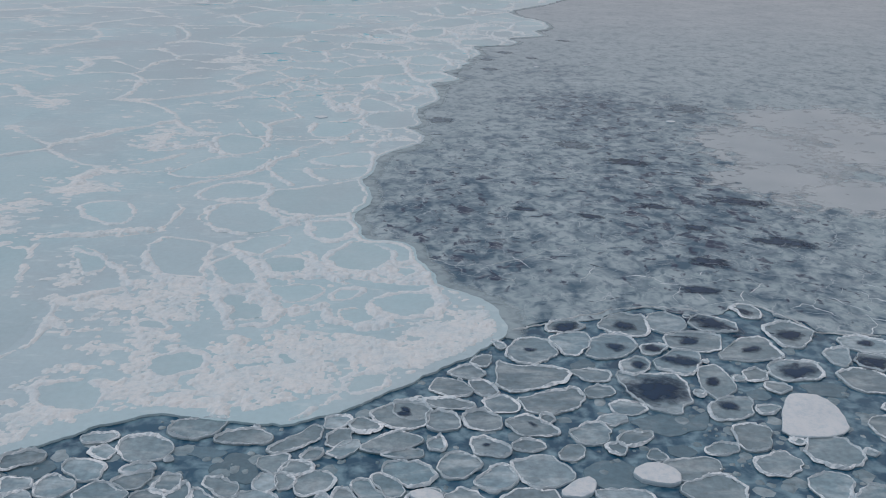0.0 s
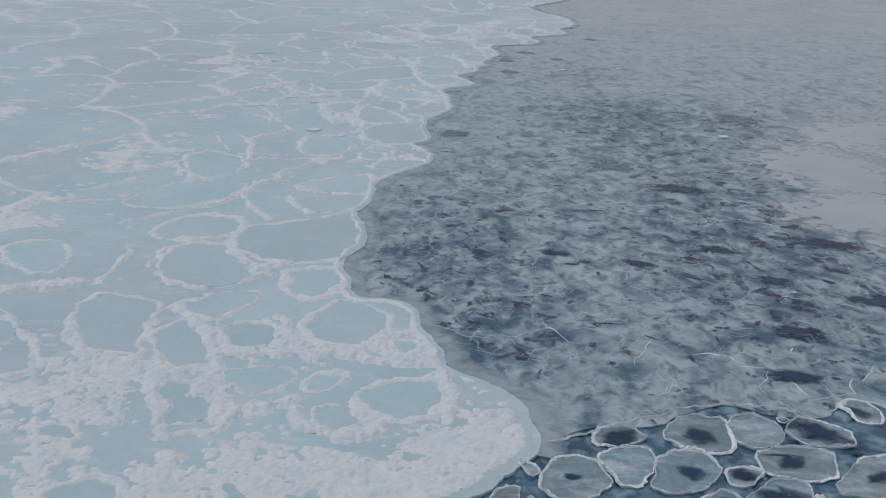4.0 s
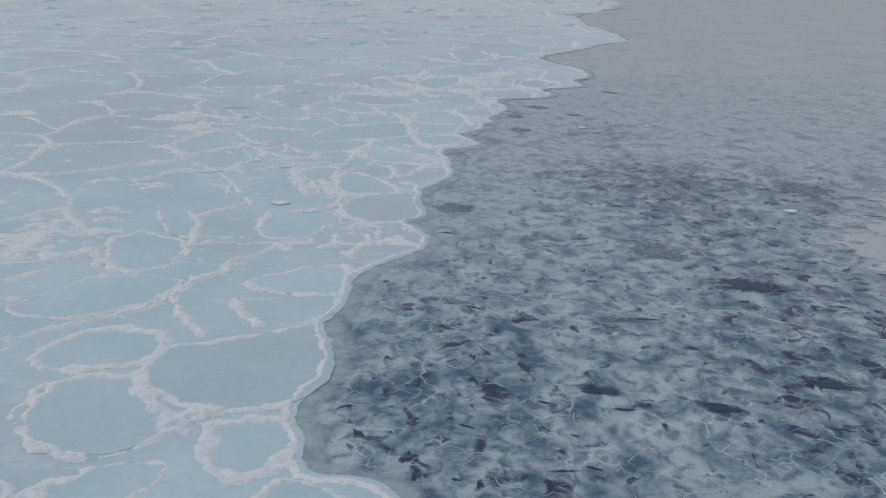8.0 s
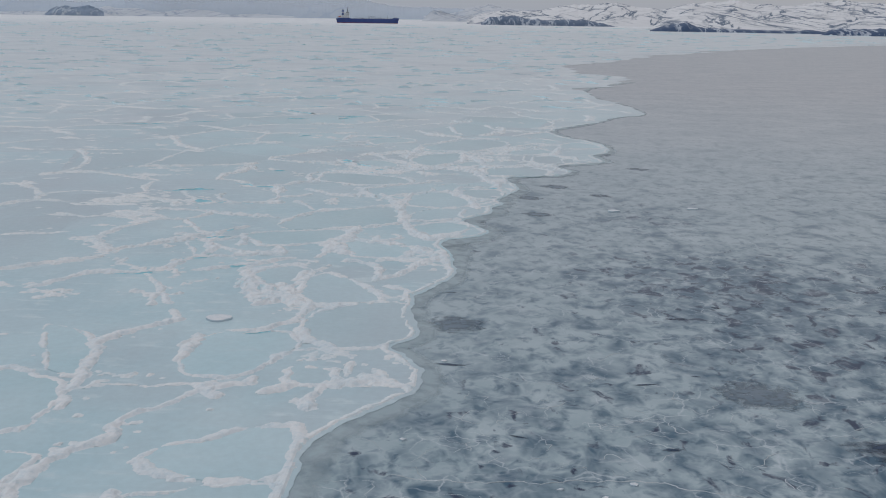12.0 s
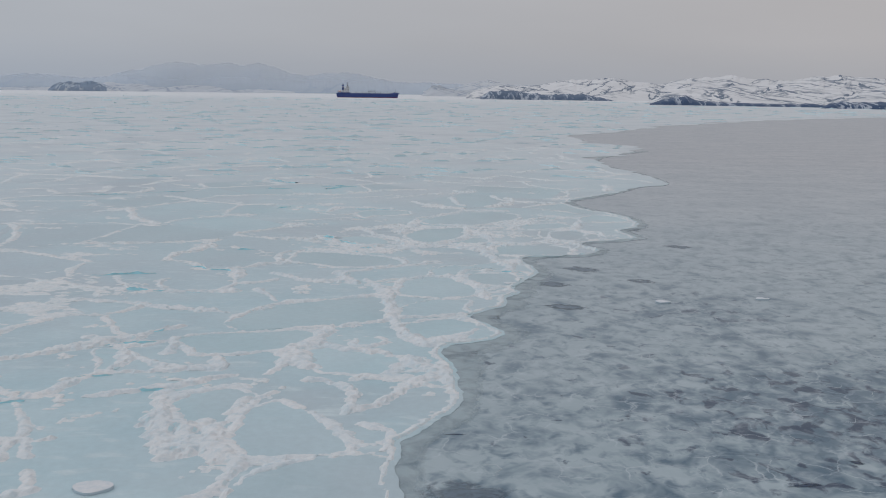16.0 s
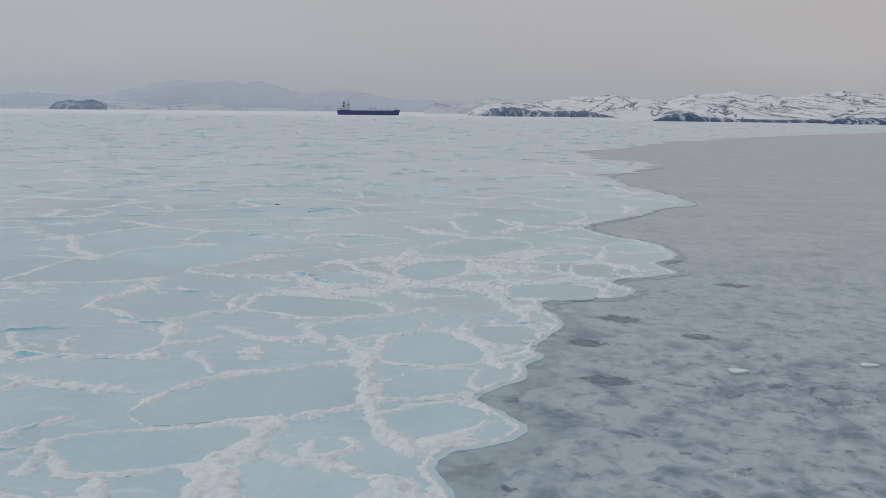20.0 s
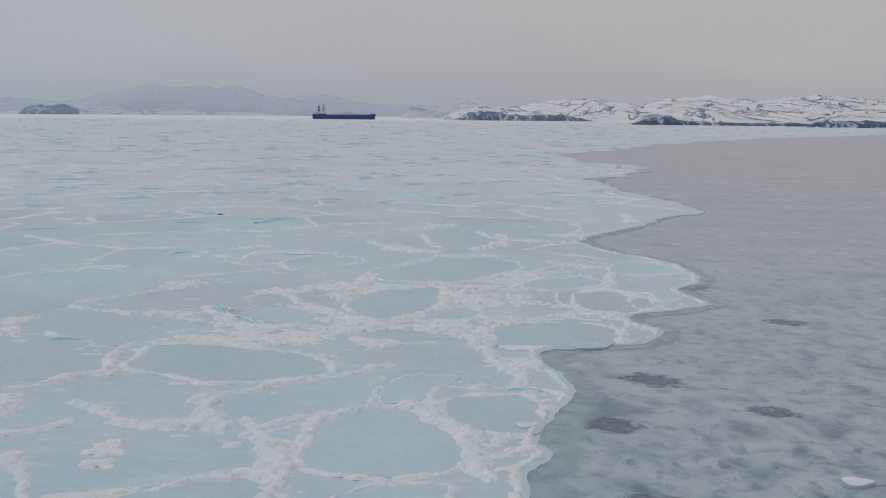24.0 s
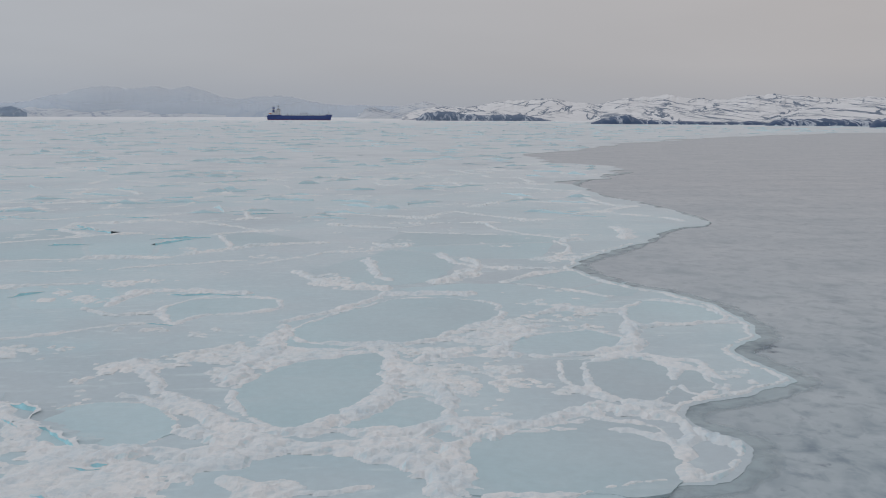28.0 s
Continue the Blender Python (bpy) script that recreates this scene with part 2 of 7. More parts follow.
    # small, sharper holes within the soaked parts
    deep = ramp(ns, [(cover - 0.17, 1.0), (cover - 0.10, 0.0)])
    ls.new(sums("MULTIPLY_ADD", zone, -0.10, noise(v, 1.5, 6, 0.55, 0.6)), deep.inputs[0])
    col = mixed(ns, ls, "MIX", mixed(ns, ls, "MULTIPLY", 1.0, deep.outputs[0], young), col, (0.004, 0.020, 0.060))
    veil = blotch(ns, ls, place(ns, ls, (0.8, 1.1, 1.0), -16), 1.3, 7, [(0.5, 0.0), (0.75, 0.5)], 0.66, 0.8)
    col = mixed(ns, ls, "MIX", veil, col, (0.42, 0.47, 0.50))
    # pale seams where the skin has cracked and frozen again
    warp = node(ns, "ShaderNodeTexNoise", Scale=0.9, Detail=5.0)
    ls.new(w, warp.inputs["Vector"])
    shift = ns.new("ShaderNodeVectorMath")
    shift.operation = "MULTIPLY_ADD"
    shift.inputs[1].default_value = (1.6, 1.6, 0)
    ls.new(warp.outputs["Color"], shift.inputs[0])
    ls.new(w, shift.inputs[2])
    cells = ns.new("ShaderNodeTexVoronoi")
    cells.feature = "DISTANCE_TO_EDGE"
    cells.inputs["Scale"].default_value = 0.42
    ls.new(shift.outputs[0], cells.inputs["Vector"])
    seam = ramp(ns, [(0.0, 1.0), (0.03, 0.0)])
    ls.new(cells.outputs["Distance"], seam.inputs[0])
    broken = blotch(ns, ls, w, 3.5, 5, [(0.46, 0.0), (0.62, 0.8)])
    col = mixed(ns, ls, "MIX", mixed(ns, ls, "MULTIPLY", 1.0, mixed(ns, ls, "MULTIPLY", 1.0, seam.outputs[0], broken), young), col, (0.48, 0.53, 0.56))
    ls.new(col, b.inputs["Base Color"])
    bump(ns, ls, b, blotch(ns, ls, v, 0.8, 6, [(0.2, 0.0), (0.8, 1.0)]), 0.2, 0.05)
    return m


def soft_patch_material(name, dark, pale, grain, rough=0.3, border=(0.36, 0.78), top=0.95):
    """A patch that thins out towards its ragged border."""
    m, ns, ls, b = material(name, rough)
    b.inputs["Specular IOR Level"].default_value = 0.22
    v = place(ns, ls, (1.0, 1.2, 1.0), -20)
    ls.new(blotch(ns, ls, v, grain * 3, 6, [(0.3, dark), (0.7, pale)]), b.inputs["Base Color"])
    at = ns.new("ShaderNodeAttribute")
    at.attribute_name = "fade"
    torn = blotch(ns, ls, v, grain, 7, [(0.25, 0.0), (0.75, 1.0)], 0.6, 0.4)
    add = ns.new("ShaderNodeMath")
    ls.new(at.outputs["Fac"], add.inputs[0])
    ls.new(torn, add.inputs[1])
    edge = ramp(ns, [(border[0], 0.0), (border[1], top)])
    half = node(ns, "ShaderNodeMath")
    half.operation = "MULTIPLY"
    half.inputs[1].default_value = 0.5
    ls.new(add.outputs[0], half.inputs[0])
    ls.new(half.outputs[0], edge.inputs[0])
    ls.new(edge.outputs[0], b.inputs["Alpha"])
    return m


SOAKED = soft_patch_material("soaked_ice", (0.003, 0.02, 0.055), (0.009, 0.042, 0.095), 1.0, 0.3, (0.31, 0.72), 0.95)
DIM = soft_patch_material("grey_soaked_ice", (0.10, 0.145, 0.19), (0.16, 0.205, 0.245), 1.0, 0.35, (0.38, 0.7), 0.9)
FROST = soft_patch_material("frosted_skin", (0.42, 0.465, 0.495), (0.52, 0.555, 0.575), 3.0, 0.4, (0.44, 0.56), 0.8)
MARGIN = soft_patch_material("wet_slush", (0.34, 0.425, 0.46), (0.42, 0.50, 0.53), 2.5, 0.3, (0.36, 0.8), 0.75)
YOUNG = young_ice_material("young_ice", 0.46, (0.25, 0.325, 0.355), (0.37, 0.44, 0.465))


def water_material():
    """Cold sea water, clouded by slush that floats under its surface."""
    m, ns, ls, b = material("sea_water", 0.15)
    v = place(ns, ls)
    deep = blotch(ns, ls, v, 5.0, 5, [(0.3, (0.006, 0.048, 0.095)), (0.7, (0.018, 0.088, 0.15))])
    slush = blotch(ns, ls, v, 1.1, 5, [(0.42, 0.0), (0.68, 0.85)], 0.5, 0.3)
    ls.new(mixed(ns, ls, "MIX", slush, deep, (0.215, 0.335, 0.39)), b.inputs["Base Color"])
    bump(ns, ls, b, blotch(ns, ls, v, 0.7, 4, [(0.2, 0.0), (0.8, 1.0)]), 0.15, 0.03)
    return m


WATER = water_material()


def hill_material(name, snow, scrub, cover, size=90.0, flat=0.14, clear=0.0, height=100.0):
    """Snow slopes with bare dark scrub and rock in streaks along the slope. clear: haze put in as transparency, at its
    foot, and all the more towards its top.
    """
    m, ns, ls, b = material(name, 0.85)
    w = place(ns, ls, (1, 1, 2.0))
    streak = None
    for lean in (13, -16):
        at = ns.new("ShaderNodeNewGeometry")
        v = ns.new("ShaderNodeMapping")
        v.vector_type = "TEXTURE"
        v.inputs["Rotation"].default_value, v.inputs["Scale"].default_value = (0, radians(lean), 0), (1, 6, flat)
        v.inputs["Location"].default_value = (lean * 40, 0, 0)
        ls.new(at.outputs["Position"], v.inputs[0])
        s = blotch(ns, ls, v.outputs[0], size, 9, [(cover - 0.070, 0.0), (cover - 0.054, 1.0), (cover - 0.023, 1.0), (cover - 0.007, 0.0)], 0.55, 0.2)
        where = blotch(ns, ls, v.outputs[0], size * 1.7, 4, [(0.46, 0.0), (0.56, 1.0)])
        s = mixed(ns, ls, "MULTIPLY", 1.0, s, where)
        streak = s if streak is None else mixed(ns, ls, "LIGHTEN", 1.0, streak, s)
    patch = blotch(ns, ls, w, size * 0.45, 8, [(cover + 0.10, 0.0), (cover + 0.13, 1.0)], 0.66, 0.3)
    mask = mixed(ns, ls, "LIGHTEN", 1.0, streak, patch)
    tone = blotch(ns, ls, w, size * 0.7, 6, [(0.3, 0.84), (0.7, 1.0)])
    col = mixed(ns, ls, "MULTIPLY", 1.0, snow, tone)
    ls.new(mixed(ns, ls, "MIX", mask, col, scrub), b.inputs["Base Color"])
    # No air in the scene: the sky shows through as distance haze.
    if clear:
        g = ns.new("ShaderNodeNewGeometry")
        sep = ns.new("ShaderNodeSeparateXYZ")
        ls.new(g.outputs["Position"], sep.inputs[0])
        haze_alpha = node(ns, "ShaderNodeMapRange", From_Min=0.0, From_Max=height, To_Min=1.0 - clear, To_Max=(1.0 - clear) * 0.45)
        ls.new(sep.outputs["Z"], haze_alpha.inputs["Value"])
        ls.new(haze_alpha.outputs[0], b.inputs["Alpha"])
    return m


# ---- meshes ----
def mesh_of(name, verts, faces, mat, smooth=False, flat_after=None):
    me = bpy.data.meshes.new(name)
    me.from_pydata(np.asarray(verts, float).tolist(), [], faces)
    me.materials.append(mat)
    if smooth:
        soft = np.ones(len(me.polygons), bool)
        soft[len(soft) if flat_after is None else flat_after:] = False
        me.polygons.foreach_set("use_smooth", soft)
    me.update()
    return me


def thing(name, me, label="", category="", group="", kind=""):
    return tagged(new(name, me), label, category, group, kind)


def part(name, me, parent, label=""):
    ob = new(name, me)
    ob.parent = parent
    return tagged(ob, label)


def hashed(ix, iy, seed):
    h = np.sin(ix * 127.1 + iy * 311.7 + seed * 74.7) * 43758.5453
    return h - np.floor(h)


def value_noise(x, y, seed=0):
    ix, iy = np.floor(x), np.floor(y)
    fx, fy = x - ix, y - iy
    fx, fy = fx * fx * (3 - 2 * fx), fy * fy * (3 - 2 * fy)
    a, b = hashed(ix, iy, seed), hashed(ix + 1, iy, seed)
    c, d = hashed(ix, iy + 1, seed), hashed(ix + 1, iy + 1, seed)
    return (a * (1 - fx) + b * fx) * (1 - fy) + (c * (1 - fx) + d * fx) * fy


def fbm(x, y, size, octaves=4, seed=0):
    x, y = np.asarray(x, float) / size, np.asarray(y, float) / size
    total, amp, norm = 0.0, 1.0, 0.0
    for k in range(octaves):
        total = total + amp * value_noise(x, y, seed + 13 * k)
        norm += amp
        amp *= 0.5
        x, y = x * 2.03 + 5.1, y * 2.03 + 1.7
    return total / norm


def resample(points, step, closed=False):
    p = np.asarray(points, float)
    if closed:
        p = np.vstack([p, p[:1]])
    seg = np.hypot(*np.diff(p, axis=0).T)
    s = np.concatenate([[0], np.cumsum(seg)])
    n = max(4, int(s[-1] / step))
    u = np.linspace(0, s[-1], n + (0 if closed else 1), endpoint=not closed)
    return np.stack([np.interp(u, s, p[:, 0]), np.interp(u, s, p[:, 1])], 1)


def rounded(points, step, closed, passes=2, cut=0.25):
    """Corners cut and softened, then an even spacing."""
    p = np.asarray(points, float)
    for _ in range(passes):
        if closed:
            q = np.roll(p, -1, axis=0)
            p = np.stack([(1 - cut) * p + cut * q, cut * p + (1 - cut) * q], 1).reshape(-1, 2)
        else:
            q = np.stack([(1 - cut) * p[:-1] + cut * p[1:], cut * p[:-1] + (1 - cut) * p[1:]], 1).reshape(-1, 2)
            p = np.vstack([p[:1], q, p[-1:]])
    return resample(p, step, closed)


def ragged(p, amount, size, seed):
    dx = fbm(p[:, 0], p[:, 1], size, 4, seed) - 0.5
    dy = fbm(p[:, 0], p[:, 1], size, 4, seed + 50) - 0.5
    return p + 2 * amount * np.stack([dx, dy], 1)


def inside(px, py, poly):
    """Which of the points lie in the closed outline."""
    px, py, poly = np.asarray(px, float), np.asarray(py, float), np.asarray(poly, float)
    x0, y0 = poly[:, 0], poly[:, 1]
    x1, y1 = np.roll(x0, -1), np.roll(y0, -1)
    slope = (x1 - x0) / np.where(y1 == y0, 1e-9, y1 - y0)
    res = np.zeros(px.shape, bool)
    for i in range(0, len(px), 2048):
        x, y = px[i:i + 2048, None], py[i:i + 2048, None]
        res[i:i + 2048] = (((y0 > y) != (y1 > y)) & (x < slope * (y - y0) + x0)).sum(1) % 2 == 1
    return res


def inside_grid(xs, ys, poly):
    """The same for a grid, row by row."""
    x0, y0 = poly[:, 0], poly[:, 1]
    x1, y1 = np.roll(x0, -1), np.roll(y0, -1)
    res = np.zeros((len(ys), len(xs)), bool)
    for i, y in enumerate(ys):
        c = (y0 > y) != (y1 > y)
        cut = np.sort((x1[c] - x0[c]) * (y - y0[c]) / (y1[c] - y0[c]) + x0[c])
        res[i] = np.searchsorted(cut, xs) % 2 == 1
    return res


def slab(name, outline, z0, z1, mat):
    """An upright-sided plate with that outline."""
    n = len(outline)
    verts = [(x, y, z1) for x, y in outline] + [(x, y, z0) for x, y in outline]
    faces = [tuple(range(n))] + [(i, i + n, (i + 1) % n + n, (i + 1) % n) for i in range(n)]
    area = sum(outline[i][0] * outline[(i + 1) % n][1] - outline[(i + 1) % n][0] * outline[i][1] for i in range(n))
    if area < 0:
        faces = [tuple(reversed(f)) for f in faces]
    return mesh_of(name, verts, faces, mat)


PROFILE = [(-1.0, -0.12), (-0.62, 0.45), (-0.25, 0.95), (0.15, 1.0), (0.55, 0.6), (1.0, -0.12)]


def ridge_geometry(points, width, height, base, seed, closed=False, chunks=0.0, rough=0.0):
    """A lumpy heap of pushed-up snow and ice blocks along a line."""
    p = np.asarray(points)
    n = len(p)
    tan = np.roll(p, -1, axis=0) - np.roll(p, 1, axis=0)
    if not closed:
        tan[0], tan[-1] = p[1] - p[0], p[-1] - p[-2]
    tan /= np.maximum(np.hypot(tan[:, 0], tan[:, 1])[:, None], 1e-6)
    nor = np.stack([-tan[:, 1], tan[:, 0]], 1)
    lump = fbm(p[:, 0], p[:, 1], 2.2, 3, seed)
    w = width * (0.3 + 1.4 * lump ** 1.5)
    h = height * (0.15 + 1.7 * np.clip(fbm(p[:, 0], p[:, 1], 1.5, 3, seed + 7) - 0.15, 0, 1) ** 1.4 * 1.6)
    if not closed:
        fade = np.minimum(1, np.minimum(np.arange(n), np.arange(n)[::-1]) / 4.0)
        w, h = w * (0.3 + 0.7 * fade), h * (0.2 + 0.8 * fade)
    verts, faces, k = [], [], len(PROFILE)
    rag = np.random.RandomState(seed)
    for j, (a, b) in enumerate(PROFILE):
        q = p + nor * (a * w)[:, None]
        jit = fbm(q[:, 0] + 3.7 * j, q[:, 1], 0.7, 3, seed + 21) - 0.5
        q = q + nor * (jit * w * 0.7 + rough * rag.normal(0, 0.22, n) * w)[:, None]
        lift = np.clip(1 + 1.1 * jit + rough * rag.normal(0, 0.35, n), 0.1, 2.2)
        verts.append(np.column_stack([q, base + h * b * lift]))
    verts = np.stack(verts, 1).reshape(-1, 3)
    for i in range(n if closed else n - 1):
        a, c = i * k, ((i + 1) % n) * k
        faces += [(a + j, c + j, c + j + 1, a + j + 1) for j in range(k - 1)]
    soft = len(faces)
    out = [verts]
    if chunks:
        rng = np.random.RandomState(seed)
        start = len(verts)
        for i in np.nonzero(rng.rand(n) < chunks)[0]:
            s = (0.08 + 0.20 * rng.rand() ** 2) * np.mean(width) ** 0.5
            c = np.array([*(p[i] + nor[i] * rng.uniform(-1.1, 1.1) * w[i]), base + 0.25 * h[i] + 0.2 * s])
            corner = np.array([(x, y, z) for x in (-1, 1) for y in (-1, 1) for z in (-1, 1)], float)
            corner *= s * np.array([rng.uniform(0.6, 1.5), rng.uniform(0.5, 1.2), rng.uniform(0.25, 0.6)])
            corner += rng.uniform(-0.25, 0.25, (8, 3)) * s
            turn = Euler((rng.uniform(-0.5, 0.5), rng.uniform(-0.5, 0.5), rng.uniform(0, 6.28))).to_matrix()
            out.append(corner @ np.array(turn).T + c)
            faces += [tuple(start + v for v in f) for f in ((0, 1, 3, 2), (4, 6, 7, 5), (0, 4, 5, 1), (2, 3, 7, 6), (1, 5, 7, 3))]
            start += 8
    return np.vstack(out), faces, soft


def ridge_mesh(name, points, width, height, base, seed, closed=False, chunks=0.0, mat=None, rough=0.6):
    v, f, soft = ridge_geometry(points, width, height, base, seed, closed, chunks, rough)
    return mesh_of(name, v, f, mat or SNOW, True, soft)


def box_bm(bm, sx, sy, sz, x, y, z, bevel=0.0):
    r = bmesh.ops.create_cube(bm, size=1.0, matrix=Matrix.LocRotScale((x, y, z), None, (sx, sy, sz)))
    if bevel:
        edges = list({e for v in r["verts"] for e in v.link_edges})
        bmesh.ops.bevel(bm, geom=edges, offset=bevel, segments=1, affect="EDGES")


def rod_bm(bm, x, y, z0, z1, r0, r1, seg=8):
    bmesh.ops.create_cone(bm, cap_ends=True, segments=seg, radius1=r0, radius2=r1, depth=z1 - z0, matrix=Matrix.Translation((x, y, (z0 + z1) / 2)))


def beam_bm(bm, a, b, r, seg=6):
    a, b = Vector(a), Vector(b)
    m = Matrix.Translation((a + b) / 2) @ (b - a).to_track_quat("Z", "Y").to_matrix().to_4x4()
    bmesh.ops.create_cone(bm, cap_ends=True, segments=seg, radius1=r, radius2=r, depth=(b - a).length, matrix=m)


def done(name, bm, mat):
    me = bpy.data.meshes.new(name)
    bm.normal_update()
    bm.to_mesh(me)
    bm.free()
    me.materials.append(mat)
    return me


# ---- the frozen bay: water, young ice, fast ice ----
SHEET_TOP = 0.13
NEAR_EDGE = [(-27.4, 51.5), (-25.7, 52.6), (-24.1, 53.5), (-22.4, 55.1), (-20.4, 56.4), (-19.1, 57.3), (-17.1, 57.0), (-15.1, 56.3), (-12.6, 55.9), (-9.8, 55.9),
             (-7.8, 56.8), (-5.2, 58.8), (-2.5, 61.4), (-0.3, 63.7), (2.0, 65.7), (3.8, 68.0), (5.2, 69.4), (5.6, 71.2), (5.3, 73.3), (4.6, 75.2),
             (3.3, 77.0), (1.3, 78.6), (-0.3, 79.6), (-0.2, 81.7), (-0.9, 83.4), (-2.1, 85.4), (-2.4, 88.2), (-3.4, 89.7), (-5.3, 90.2), (-7.5, 90.5)]
MID_EDGE = [(-8.4, 92.2), (-8.3, 93.5), (-9.3, 96.2), (-9.3, 97.7), (-8.4, 100.3), (-8.0, 102.5), (-8.2, 106.0), (-9.7, 109.6), (-8.9, 112.5), (-8.5, 116.0),
            (-8.5, 119.8), (-7.3, 122.6), (-5.1, 125.0), (-3.0, 127.5), (-2.8, 131.0), (-3.6, 132.6), (-4.6, 134.4), (-5.7, 135.4), (-4.6, 136.4), (-3.4, 137.9),
            (-4.2, 141.5), (-4.4, 144.7), (-4.3, 148.2), (-1.1, 153.3), (-1.2, 158.7), (-2.2, 164.6), (-2.8, 167.2), (0.9, 169.5), (2.3, 171.9), (0.8, 174.8),
            (-0.7, 177.4), (1.7, 180.7), (3.2, 182.4), (2.7, 184.8), (4.6, 187.5), (3.6, 189.3), (5.1, 193.4), (6.6, 196.9), (6.6, 200.4), (5.2, 205.6)]
FAR_EDGE = [(6.1, 207.1), (9.1, 208.8), 
            (11.7, 208.9), (13.3, 209.5), (14.7, 211.2), (15.3, 212.9), (15.0, 214.4), (13.9, 216.0), (13.5, 217.7), (14.7, 219.5), (17.1, 220.4), (21.7, 223.1), (21.7, 225.2), (20.9, 228.4), (20.2, 230.2), (21.5, 231.9), (24.2, 234.2), (24.5, 243.1), (22.5, 249.0), (17.8, 256.1), (15.9, 264.4), (22.4, 274.0), (26.3, 278.4), (35.0, 295.3),
            (41.0, 298.1), (42.6, 310.8), (40.3, 330.4), (36.4, 343.3), (34.4, 366.9), (40.5, 386.9), (59, 418), (49.7, 462), (45.2, 530), (83, 603),
            (131, 684), (196, 794), (330, 960), (620, 1130), (1500, 1300)]

water = thing("water", slab("water", [(-6000, -600), (6000, -600), (6000, 6500), (-6000, 6500)], -1.0, -0.06, WATER), "dark blue open sea water between the ice", "sea", kind="structure")

edge_line = np.vstack([[(-700, -330), (-200, -60), (-70, 25), (-40, 43)], NEAR_EDGE, MID_EDGE, FAR_EDGE])
near_part = rounded([p for p in edge_line if -45 < p[0] and p[1] < 345 and p[0] < 60], 0.3, False, 1, 0.2)
near_part = ragged(ragged(near_part, 0.35, 2.2, 3), 0.26, 0.8, 4)
near_part[:, 0] += 3.0 * (fbm(near_part[:, 1], 0 * near_part[:, 1], 2.6, 3, 15) - 0.5) * np.interp(near_part[:, 1], (225, 300), (0.0, 1.0))
far_part = ragged(ragged(rounded(np.array(FAR_EDGE[22:]), 2.5, False, 1), 5.0, 30.0, 5), 2.5, 8.0, 6)
far_part[:, 0] += 0.04 * far_part[:, 1] * (fbm(40 * np.log(far_part[:, 1]), 0 * far_part[:, 1], 1.0, 3, 16) - 0.5)
far_part = far_part[far_part[:, 1] > near_part[-1, 1] + 3]
SHEET_EDGE = np.vstack([[(-700, -330), (-200, -60), (-70, 25)], near_part, far_part])
SHEET_OUTLINE = np.vstack([SHEET_EDGE, [(4000, 1500), (6000, 6500), (-6000, 6500), (-6000, -400)]])
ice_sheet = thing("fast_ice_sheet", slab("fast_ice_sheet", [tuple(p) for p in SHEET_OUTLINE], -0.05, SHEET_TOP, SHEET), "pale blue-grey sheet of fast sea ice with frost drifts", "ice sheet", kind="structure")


def offset_line(p, d):
    tan = np.gradient(p, axis=0)
    tan /= np.maximum(np.hypot(tan[:, 0], tan[:, 1])[:, None], 1e-6)
    d = np.broadcast_to(np.asarray(d, float), len(p))
    return p + np.stack([tan[:, 1], -tan[:, 0]], 1) * d[:, None]


# wet margin of slush along the sheet's edge, thinning outwards
soft_line = rounded(edge_line[20:-8], 0.8, False, 1)
margin_w = (0.6 + 2.8 * fbm(soft_line[:, 0], soft_line[:, 1], 11.0, 3, 8) ** 2) * np.interp(soft_line[:, 1], (200, 300), (1.0, 0.5))
strips = [(offset_line(soft_line, -0.9), 1.0), (offset_line(soft_line, 0.5), 1.0), (offset_line(soft_line, 0.5 + 0.35 * margin_w), 0.85), (offset_line(soft_line, 0.5 + 0.7 * margin_w), 0.45), (offset_line(soft_line, 0.5 + margin_w), 0.0)]
n_m = len(soft_line)
margin_verts = [(x, y, (0.122, 0.095, 0.055, 0.045, 0.04)[k]) for k, (line, _) in enumerate(strips) for x, y in line]
margin_me = mesh_of("slush_margin", margin_verts, [((k + 1) * n_m + i, (k + 1) * n_m + i + 1, k * n_m + i + 1, k * n_m + i) for k in range(4) for i in range(n_m - 1)], MARGIN)
fade = margin_me.attributes.new("fade", "FLOAT", "POINT")
fade.data.foreach_set("value", np.repeat([f for _, f in strips], n_m))
margin = thing("slush_margin", margin_me, "grey wet slush frozen along the edge of the ice sheet", "slush", kind="structure")

# young ice reaches from the line of pancakes to the far shore
PANCAKE_LINE = [(3.0, 69.2), (5.0, 70.4), (7.4, 71.8), (9.7, 73.1), (12.7, 72.9), (14.7, 74.2), (16.3, 75.6), (18.6, 75.9), (21.0, 74.5), (23.7, 74.7), (24.4, 76.2), (26.7, 77.2), (28.1, 75.9), (28.4, 74.2), (30.5, 73.6), (30.6, 71.7), (33.3, 71.2), (44, 72), (60, 68), (120, 60), (600, 0), (3500, -300)]
line_pts = ragged(rounded(PANCAKE_LINE[:-2], 0.6, False, 2), 0.5, 2.0, 17)
young_outline = [(-12, 72), *map(tuple, line_pts), (600, 0), (5900, -300), (5900, 1600), (700, 1400), (100, 1000), (-30, 500), (-30, 150), (-20, 90)]
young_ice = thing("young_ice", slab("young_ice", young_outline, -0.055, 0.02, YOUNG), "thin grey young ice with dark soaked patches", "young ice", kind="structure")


# ---- ice floes frozen into the sheet, and the ridges of snow and broken ice between them ----
FLOE_OUTLINES, OWNERS = [], []
HEAPS = []  # lines along which snow is heaped: points, half width, height, owner
THIN, MID, BROAD = (0.24, 0.10), (0.44, 0.17), (0.70, 0.24)


